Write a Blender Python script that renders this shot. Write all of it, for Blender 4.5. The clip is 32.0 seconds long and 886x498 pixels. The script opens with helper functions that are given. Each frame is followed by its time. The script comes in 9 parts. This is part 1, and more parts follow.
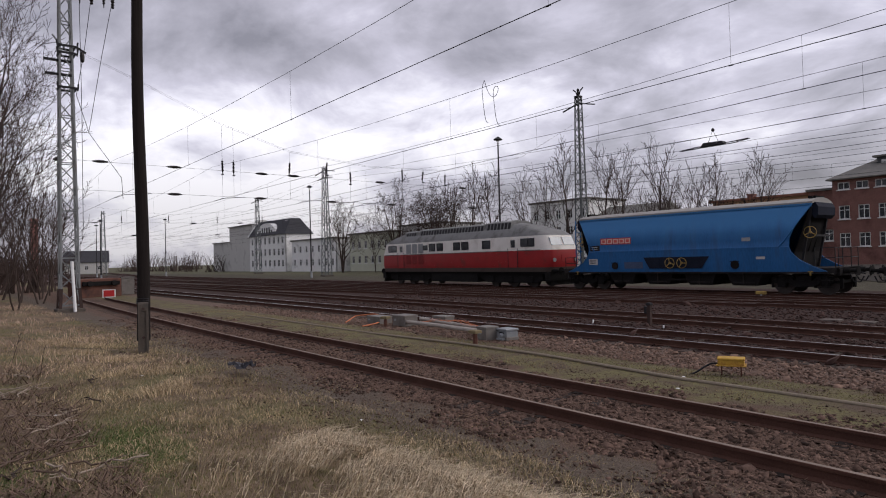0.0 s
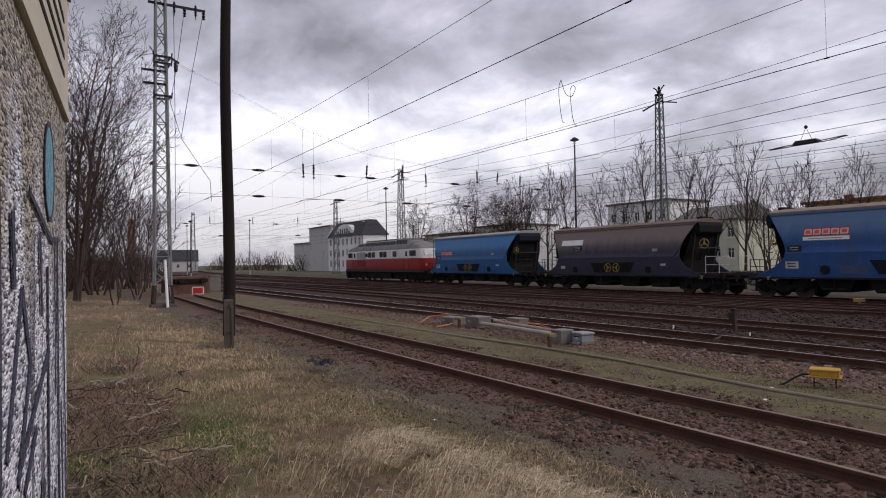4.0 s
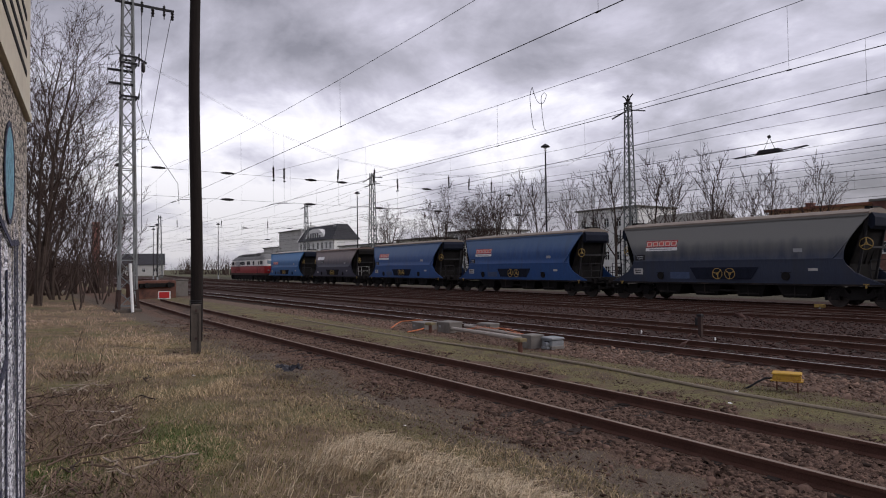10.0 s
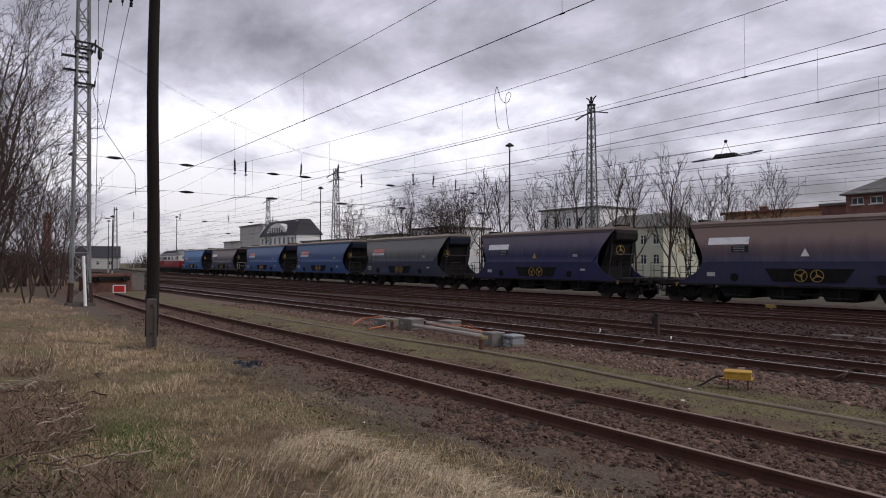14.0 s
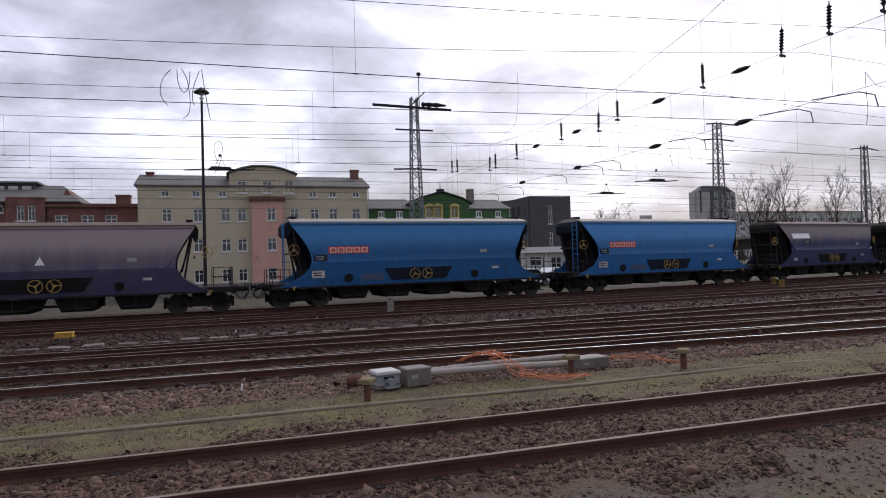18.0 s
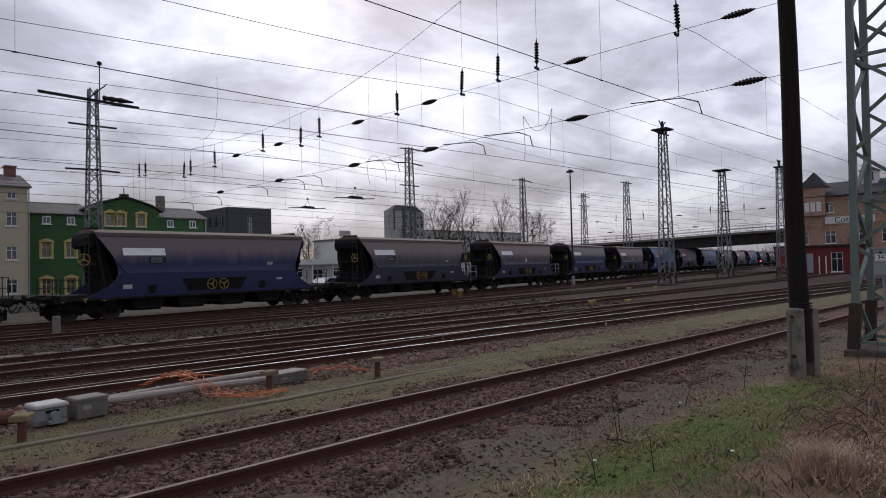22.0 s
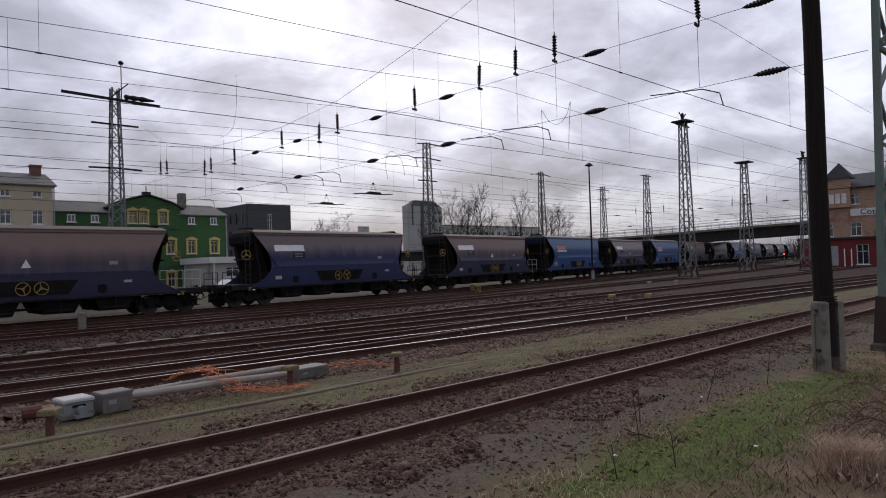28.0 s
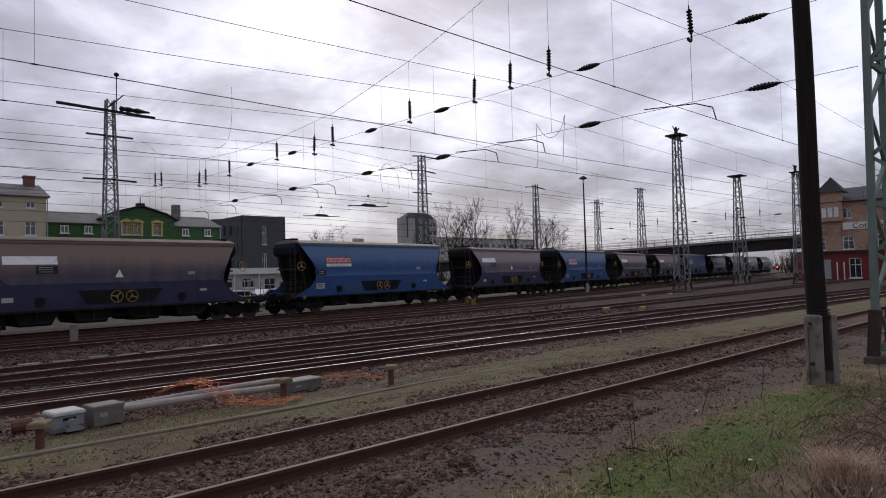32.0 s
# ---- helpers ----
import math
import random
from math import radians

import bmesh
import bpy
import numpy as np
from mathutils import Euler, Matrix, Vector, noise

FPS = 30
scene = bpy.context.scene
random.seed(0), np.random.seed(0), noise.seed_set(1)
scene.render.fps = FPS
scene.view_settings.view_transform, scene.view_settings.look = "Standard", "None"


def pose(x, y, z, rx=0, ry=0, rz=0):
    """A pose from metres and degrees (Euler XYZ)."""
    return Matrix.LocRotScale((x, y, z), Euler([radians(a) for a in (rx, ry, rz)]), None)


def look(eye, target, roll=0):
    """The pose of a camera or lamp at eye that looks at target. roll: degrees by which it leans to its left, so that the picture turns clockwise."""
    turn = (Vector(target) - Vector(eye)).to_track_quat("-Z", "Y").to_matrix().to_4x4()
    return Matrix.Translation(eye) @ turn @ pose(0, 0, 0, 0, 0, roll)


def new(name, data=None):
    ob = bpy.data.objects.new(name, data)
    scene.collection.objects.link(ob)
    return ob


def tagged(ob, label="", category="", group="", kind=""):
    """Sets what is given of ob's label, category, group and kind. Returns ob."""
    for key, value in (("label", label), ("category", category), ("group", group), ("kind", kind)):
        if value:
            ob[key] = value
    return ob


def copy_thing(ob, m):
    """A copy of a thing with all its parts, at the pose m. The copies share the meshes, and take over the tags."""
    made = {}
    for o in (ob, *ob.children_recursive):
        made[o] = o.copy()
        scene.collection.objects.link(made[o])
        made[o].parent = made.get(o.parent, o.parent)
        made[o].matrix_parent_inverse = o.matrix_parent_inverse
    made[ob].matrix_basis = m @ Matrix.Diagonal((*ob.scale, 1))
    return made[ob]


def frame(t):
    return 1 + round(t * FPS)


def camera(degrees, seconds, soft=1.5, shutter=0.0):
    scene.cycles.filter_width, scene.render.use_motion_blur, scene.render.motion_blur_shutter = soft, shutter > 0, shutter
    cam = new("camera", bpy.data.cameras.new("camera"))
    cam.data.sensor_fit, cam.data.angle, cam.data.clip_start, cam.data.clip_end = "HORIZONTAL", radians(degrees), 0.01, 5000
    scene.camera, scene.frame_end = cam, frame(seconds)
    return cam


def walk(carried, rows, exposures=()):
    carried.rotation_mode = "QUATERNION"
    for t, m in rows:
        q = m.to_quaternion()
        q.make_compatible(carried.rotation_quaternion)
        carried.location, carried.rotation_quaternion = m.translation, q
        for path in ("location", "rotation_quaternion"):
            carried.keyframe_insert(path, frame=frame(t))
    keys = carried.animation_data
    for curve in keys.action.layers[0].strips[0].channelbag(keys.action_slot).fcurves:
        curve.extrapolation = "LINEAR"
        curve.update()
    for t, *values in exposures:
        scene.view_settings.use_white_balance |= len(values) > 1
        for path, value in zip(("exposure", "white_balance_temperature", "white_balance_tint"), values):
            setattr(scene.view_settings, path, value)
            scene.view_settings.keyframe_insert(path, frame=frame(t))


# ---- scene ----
cam = camera(69.27, 32.0, soft=1.05)

# seconds, place of the eye, turn
PATH = [
    (0.0, -0.090, 0.070, 2.015, 90.84, 1.50, 51.83),
    (0.5, -0.090, 0.070, 2.015, 90.75, 1.57, 53.32),
    (1.0, -0.090, 0.070, 2.015, 90.67, 1.58, 55.62),
    (1.5, -0.090, 0.070, 2.015, 90.65, 1.34, 56.65),
    (2.0, -0.090, 0.070, 2.015, 90.68, 1.15, 57.64),
    (2.5, -0.090, 0.070, 2.015, 90.82, 1.07, 58.25),
    (4.5, -0.090, 0.070, 2.015, 91.24, 0.91, 58.61),
    (5.0, -0.090, 0.070, 2.015, 91.29, 0.83, 58.95),
    (5.5, -0.090, 0.070, 2.015, 91.34, 0.75, 58.74),
    (6.0, -0.090, 0.070, 2.015, 91.34, 0.60, 59.04),
    (6.5, -0.090, 0.070, 2.015, 91.40, 0.79, 58.25),
    (7.0, -0.090, 0.070, 2.015, 91.40, 0.65, 57.97),
    (7.5, -0.090, 0.070, 2.015, 91.38, 0.49, 57.46),
    (8.0, -0.090, 0.070, 2.015, 91.44, 0.84, 56.95),
    (8.5, -0.090, 0.070, 2.015, 91.47, 0.80, 56.70),
    (9.0, -0.090, 0.070, 2.015, 91.51, 0.75, 56.43),
    (9.5, -0.090, 0.070, 2.015, 91.52, 0.76, 56.16),
    (10.0, -0.090, 0.070, 2.015, 91.53, 0.72, 55.89),
    (10.5, -0.090, 0.070, 2.015, 91.56, 0.68, 55.86),
    (11.0, -0.090, 0.070, 2.015, 91.58, 0.59, 55.89),
    (11.5, -0.090, 0.070, 2.015, 91.56, 0.69, 55.90),
    (12.0, -0.090, 0.070, 2.015, 91.42, 0.47, 55.49),
    (12.5, -0.090, 0.070, 2.015, 91.31, 0.35, 54.45),
    (13.0, -0.090, 0.070, 2.015, 91.24, 0.43, 53.81),
    (13.5, -0.090, 0.070, 2.015, 91.24, 0.01, 52.95),
    (14.5, -0.016, 0.116, 2.019, 91.30, 0.25, 51.60),
    (15.0, 0.046, 0.154, 2.021, 91.15, 0.25, 44.40),
    (15.5, 0.098, 0.186, 2.024, 91.00, 0.28, 30.42),
    (15.7, 0.110, 0.194, 2.025, 90.94, 0.23, 24.15),
    (16.0, 0.120, 0.200, 2.025, 90.86, 0.14, 12.19),
    (16.5, 0.120, 0.200, 2.025, 90.73, 0.05, -2.96),
    (17.0, 0.120, 0.200, 2.025, 90.66, 0.11, -9.88),
    (17.5, 0.120, 0.200, 2.025, 90.83, 1.03, -14.18),
    (18.0, 0.120, 0.200, 2.025, 91.11, 1.64, -18.29),
    (18.5, 0.120, 0.200, 2.025, 91.29, 1.66, -22.60),
    (19.0, 0.120, 0.200, 2.025, 91.28, 1.16, -27.13),
    (19.5, 0.120, 0.200, 2.025, 91.35, 0.67, -32.01),
    (20.0, 0.120, 0.200, 2.025, 91.49, 0.96, -36.61),
    (20.5, 0.120, 0.200, 2.025, 91.58, 1.20, -39.84),
    (21.0, 0.120, 0.200, 2.025, 91.72, 1.28, -42.20),
    (21.5, 0.120, 0.200, 2.025, 91.71, 1.06, -43.77),
    (22.0, 0.120, 0.200, 2.025, 91.61, 1.43, -44.59),
    (22.5, 0.120, 0.200, 2.025, 91.52, 1.37, -45.41),
    (23.0, 0.120, 0.200, 2.025, 91.56, 1.82, -45.53),
    (23.5, 0.120, 0.200, 2.025, 91.66, 1.34, -44.91),
    (24.0, 0.120, 0.200, 2.025, 91.77, 0.92, -44.98),
    (24.5, 0.120, 0.200, 2.025, 91.84, 1.38, -45.34),
    (25.0, 0.120, 0.200, 2.025, 91.84, 1.39, -45.41),
    (25.5, 0.120, 0.200, 2.025, 91.73, 1.62, -43.95),
    (27.5, 0.120, 0.200, 2.025, 91.11, 2.20, -42.65),
    (28.0, 0.120, 0.200, 2.025, 91.21, 1.77, -42.93),
    (28.5, 0.120, 0.200, 2.025, 91.33, 1.65, -43.34),
    (29.0, 0.120, 0.200, 2.025, 91.48, 1.84, -43.86),
    (29.5, 0.120, 0.200, 2.025, 91.64, 1.61, -44.44),
    (30.0, 0.120, 0.200, 2.025, 91.84, 1.78, -44.84),
    (30.5, 0.120, 0.200, 2.025, 92.03, 1.84, -44.96),
    (31.0, 0.120, 0.200, 2.025, 92.09, 1.67, -44.30),
    (31.5, 0.120, 0.200, 2.025, 92.17, 1.32, -43.47),
    (32.0, 0.120, 0.200, 2.025, 92.30, 1.62, -43.41),
]
EXPOSURES = [(0.0, 0.1, 6500.0, 16.0), (13.5, 0.1, 6500.0, 16.0), (16.2, 0.18, 6350.0, 15.0), (17.0, 0.25, 6250.0, 15.0), (18.5, 0.33, 6200.0, 15.0), (19.5, 0.22, 6200.0, 14.0), (22.0, -0.12, 6200.0, 14.0), (32.0, -0.12, 6200.0, 14.0)]
walk(cam, [(t, pose(*row)) for t, *row in PATH], EXPOSURES)

# ---- light: a broken overcast with the sun behind cloud ----
SUN_AZ, SUN_EL = 38.0, 34.0


def sky_world():
    world = bpy.data.worlds.new("overcast")
    scene.world = world
    world.use_nodes = True
    nt = world.node_tree
    nt.nodes.clear()
    n, l = nt.nodes.new, nt.links.new
    out, bg = n("ShaderNodeOutputWorld"), n("ShaderNodeBackground")
    sky = n("ShaderNodeTexSky")
    sky.sky_type, sky.sun_disc = "NISHITA", False
    sky.sun_elevation, sky.sun_rotation = radians(SUN_EL), radians(SUN_AZ)
    sky.air_density, sky.dust_density = 1.2, 2.0
    tc, sep = n("ShaderNodeTexCoord"), n("ShaderNodeSeparateXYZ")
    l(tc.outputs["Generated"], sep.inputs[0])

    def m(op, a, b=None, clamp=False):
        node = n("ShaderNodeMath")
        node.operation, node.use_clamp = op, clamp
        for k, v in enumerate((a, b)):
            if v is None:
                continue
            if isinstance(v, (int, float)):
                node.inputs[k].default_value = v
            else:
                l(v, node.inputs[k])
        return node.outputs[0]

    up = m("MAXIMUM", sep.outputs["Z"], 0.0)
    lift = m("ADD", up, 0.3)
    comb = n("ShaderNodeCombineXYZ")
    l(m("DIVIDE", sep.outputs["X"], lift), comb.inputs[0])
    l(m("DIVIDE", sep.outputs["Y"], lift), comb.inputs[1])

    def cloud(scale, detail, rough, offset, warp):
        mp, nz = n("ShaderNodeMapping"), n("ShaderNodeTexNoise")
        mp.inputs["Location"].default_value = offset
        mp.inputs["Rotation"].default_value = (0, 0, 0.5)
        mp.inputs["Scale"].default_value = (scale, scale * 1.1, 1)
        nz.inputs["Scale"].default_value, nz.inputs["Detail"].default_value = 1.0, detail
        nz.inputs["Roughness"].default_value, nz.inputs["Distortion"].default_value = rough, warp
        l(comb.outputs[0], mp.inputs[0]), l(mp.outputs[0], nz.inputs["Vector"])
        return nz.outputs["Fac"]

    big, small = cloud(0.75, 2, 0.5, (3.1, 1.7, 0), 0.2), cloud(2.3, 7, 0.56, (7.3, 2.2, 0), 0.35)
    wisps = cloud(6.5, 6, 0.6, (1.3, 5.1, 0), 0.6)
    mass = m("ADD", m("ADD", m("MULTIPLY", big, 0.48), m("MULTIPLY", small, 0.52)), m("MULTIPLY", m("SUBTRACT", wisps, 0.5), 0.09))
    # the cloud bank thickens upward and to the west
    bank = m("MULTIPLY", m("MAXIMUM", m("SUBTRACT", up, 0.24), 0.0), m("SUBTRACT", 0.75, m("MULTIPLY", sep.outputs["X"], 0.75)))
    mass = m("ADD", mass, m("MULTIPLY", m("MINIMUM", m("MULTIPLY", bank, 1.0), 0.11), m("SUBTRACT", 1.0, m("MULTIPLY", m("MAXIMUM", m("SUBTRACT", up, 0.45), 0.0), 3.0), True)))
    # thin places where the cloud glows white
    for az, el, power, thin in ((-66.0, 13.0, 28.0, 0.085), (33.0, 20.0, 34.0, 0.07), (15.0, 5.0, 70.0, -0.19)):
        gap = n("ShaderNodeVectorMath")
        gap.operation = "DOT_PRODUCT"
        a, e = radians(az), radians(el)
        gap.inputs[1].default_value = (math.sin(a) * math.cos(e), math.cos(a) * math.cos(e), math.sin(e))
        l(tc.outputs["Generated"], gap.inputs[0])
        mass = m("SUBTRACT", mass, m("MULTIPLY", m("POWER", m("MAXIMUM", gap.outputs["Value"], 0.0), power), thin))
    # nearness to the hidden sun
    dot = n("ShaderNodeVectorMath")
    dot.operation = "DOT_PRODUCT"
    a, e = radians(SUN_AZ), radians(SUN_EL)
    dot.inputs[1].default_value = (math.sin(a) * math.cos(e), math.cos(a) * math.cos(e), math.sin(e))
    l(tc.outputs["Generated"], dot.inputs[0])
    near = m("POWER", m("MAXIMUM", dot.outputs["Value"], 0.0), 14.0)
    ramp = n("ShaderNodeValToRGB")
    cr = ramp.color_ramp
    cr.elements[0].position, cr.elements[0].color = 0.40, (0.96, 0.97, 1.0, 1)
    cr.elements[1].position, cr.elements[1].color = 0.66, (0.235, 0.235, 0.268, 1)
    for at, c in ((0.455, (0.76, 0.77, 0.84)), (0.505, (0.55, 0.55, 0.63)), (0.56, (0.41, 0.41, 0.465))):
        cr.elements.new(at).color = (*c, 1)
    l(mass, ramp.inputs[0])
    # haze dulls the lowest sky
    haze = m("ADD", 0.57, m("MULTIPLY", m("MINIMUM", up, 0.2), 2.25))
    gain = m("MULTIPLY", m("ADD", m("MULTIPLY", near, 0.06), 1.0), haze)
    mul = n("ShaderNodeVectorMath")
    mul.operation = "SCALE"
    l(ramp.outputs[0], mul.inputs[0]), l(gain, mul.inputs["Scale"])
    skys = n("ShaderNodeVectorMath")
    skys.operation = "SCALE"
    l(sky.outputs[0], skys.inputs[0])
    skys.inputs["Scale"].default_value = 0.012
    add = n("ShaderNodeVectorMath")
    add.operation = "ADD"
    l(mul.outputs[0], add.inputs[0]), l(skys.outputs[0], add.inputs[1])
    l(add.outputs[0], bg.inputs["Color"])
    bg.inputs["Strength"].default_value = 1.0
    l(bg.outputs[0], out.inputs[0])


sky_world()
sun = new("sun", bpy.data.lights.new("sun", "SUN"))
sun.data.energy, sun.data.angle, sun.data.color = 1.3, radians(40), (1.0, 0.97, 0.92)
_a, _e = radians(SUN_AZ), radians(SUN_EL)
sun.matrix_world = look((0, 0, 60), (-60 * math.sin(_a) * math.cos(_e), -60 * math.cos(_a) * math.cos(_e), 60 - 60 * math.sin(_e)))

# ---- materials ----


def mat(name, base, rough=0.7, metal=0.0, var=0.25, scale=3.0, fine=40.0, bump=0.15, dist=0.01, stain=None, amount=0.4, stain_scale=1.2, island=0.0, objvar=0.0, spec=0.25, stretch=(1, 1, 1), top=None):
    """A surface with grain at two scales, bump, an optional stain colour that lies in patches, and an optional second
    colour above a height.
    """
    m = bpy.data.materials.new(name)
    m.use_nodes = True
    nt = m.node_tree
    n, l = nt.nodes.new, nt.links.new
    bsdf = nt.nodes["Principled BSDF"]
    bsdf.inputs["Roughness"].default_value, bsdf.inputs["Metallic"].default_value = rough, metal
    bsdf.inputs["Specular IOR Level"].default_value = spec
    tc, mp = n("ShaderNodeTexCoord"), n("ShaderNodeMapping")
    mp.inputs["Scale"].default_value = stretch
    l(tc.outputs["Object"], mp.inputs[0])
    if objvar:
        oi, ad = n("ShaderNodeObjectInfo"), n("ShaderNodeVectorMath")
        ad.operation = "ADD"
        sc = n("ShaderNodeMath")
        sc.operation = "MULTIPLY"
        sc.inputs[1].default_value = 97.0
        l(oi.outputs["Random"], sc.inputs[0]), l(sc.outputs[0], ad.inputs[1]), l(mp.outputs[0], ad.inputs[0])
        vec = ad.outputs[0]
    else:
        vec = mp.outputs[0]
    n1, n2 = n("ShaderNodeTexNoise"), n("ShaderNodeTexNoise")
    n1.inputs["Scale"].default_value, n1.inputs["Detail"].default_value = scale, 4
    n2.inputs["Scale"].default_value, n2.inputs["Detail"].default_value = fine, 3
    l(vec, n1.inputs["Vector"]), l(vec, n2.inputs["Vector"])
    mix = n("ShaderNodeMix")
    mix.data_type = "RGBA"
    lo, hi = [c * (1 - var) for c in base], [min(1, c * (1 + var)) for c in base]
    mix.inputs["A"].default_value, mix.inputs["B"].default_value = (*lo, 1), (*hi, 1)
    av = n("ShaderNodeMath")
    av.operation = "MULTIPLY_ADD"
    av.inputs[1].default_value, av.inputs[2].default_value = 0.5, 0.0
    l(n2.outputs["Fac"], av.inputs[0])
    av2 = n("ShaderNodeMath")
    av2.operation = "MULTIPLY_ADD"
    av2.inputs[1].default_value = 0.5
    l(n1.outputs["Fac"], av2.inputs[0]), l(av.outputs[0], av2.inputs[2])
    stretchy = n("ShaderNodeMapRange")
    stretchy.inputs["From Min"].default_value, stretchy.inputs["From Max"].default_value = 0.3, 0.7
    l(av2.outputs[0], stretchy.inputs["Value"])
    l(stretchy.outputs[0], mix.inputs["Factor"])
    col = mix.outputs["Result"]
    if stain:
        n3, r3, mx = n("ShaderNodeTexNoise"), n("ShaderNodeMapRange"), n("ShaderNodeMix")
        n3.inputs["Scale"].default_value, n3.inputs["Detail"].default_value = stain_scale, 6
        n3.inputs["Roughness"].default_value = 0.65
        r3.inputs["From Min"].default_value, r3.inputs["From Max"].default_value = 0.62 - 0.3 * amount, 0.78 - 0.3 * amount
        l(vec, n3.inputs["Vector"]), l(n3.outputs["Fac"], r3.inputs["Value"])
        mx.data_type = "RGBA"
        mx.inputs["B"].default_value = (*stain, 1)
        l(r3.outputs[0], mx.inputs["Factor"]), l(col, mx.inputs["A"])
        col = mx.outputs["Result"]
    if top:
        colour, z0, z1, most = top
        sp, rz, mx = n("ShaderNodeSeparateXYZ"), n("ShaderNodeMapRange"), n("ShaderNodeMix")
        n4, ma = n("ShaderNodeTexNoise"), n("ShaderNodeMath")
        n4.inputs["Scale"].default_value, n4.inputs["Detail"].default_value = 1.4, 5
        l(vec, n4.inputs["Vector"])
        ma.operation = "MULTIPLY_ADD"
        ma.inputs[1].default_value = 0.9
        l(n4.outputs["Fac"], ma.inputs[0])
        l(tc.outputs["Object"], sp.inputs[0]), l(sp.outputs["Z"], ma.inputs[2])
        rz.inputs["From Min"].default_value, rz.inputs["From Max"].default_value = z0 + 0.45, z1 + 0.45
        rz.inputs["To Max"].default_value = most
        l(ma.outputs[0], rz.inputs["Value"])
        mx.data_type = "RGBA"
        mx.inputs["B"].default_value = (*colour, 1)
        l(rz.outputs[0], mx.inputs["Factor"]), l(col, mx.inputs["A"])
        col = mx.outputs["Result"]
    if island or objvar:
        hs, rm = n("ShaderNodeHueSaturation"), n("ShaderNodeMapRange")
        amt = island or objvar
        rm.inputs["To Min"].default_value, rm.inputs["To Max"].default_value = 1 - amt, 1 + amt
        if island:
            geo = n("ShaderNodeNewGeometry")
            l(geo.outputs["Random Per Island"], rm.inputs["Value"])
        else:
            l(oi.outputs["Random"], rm.inputs["Value"])
        l(rm.outputs[0], hs.inputs["Value"]), l(col, hs.inputs["Color"])
        col = hs.outputs[0]
    l(col, bsdf.inputs["Base Color"])
    if bump:
        bp = n("ShaderNodeBump")
        bp.inputs["Strength"].default_value, bp.inputs["Distance"].default_value = bump, dist
        l(n2.outputs["Fac"], bp.inputs["Height"]), l(bp.outputs[0], bsdf.inputs["Normal"])
    return m


def glass_mat(name, tint=(0.02, 0.025, 0.03)):
    m = mat(name, tint, 0.08, 0.0, 0.3, 0.6, 3.0, 0.03, 0.01, spec=0.9)
    return m


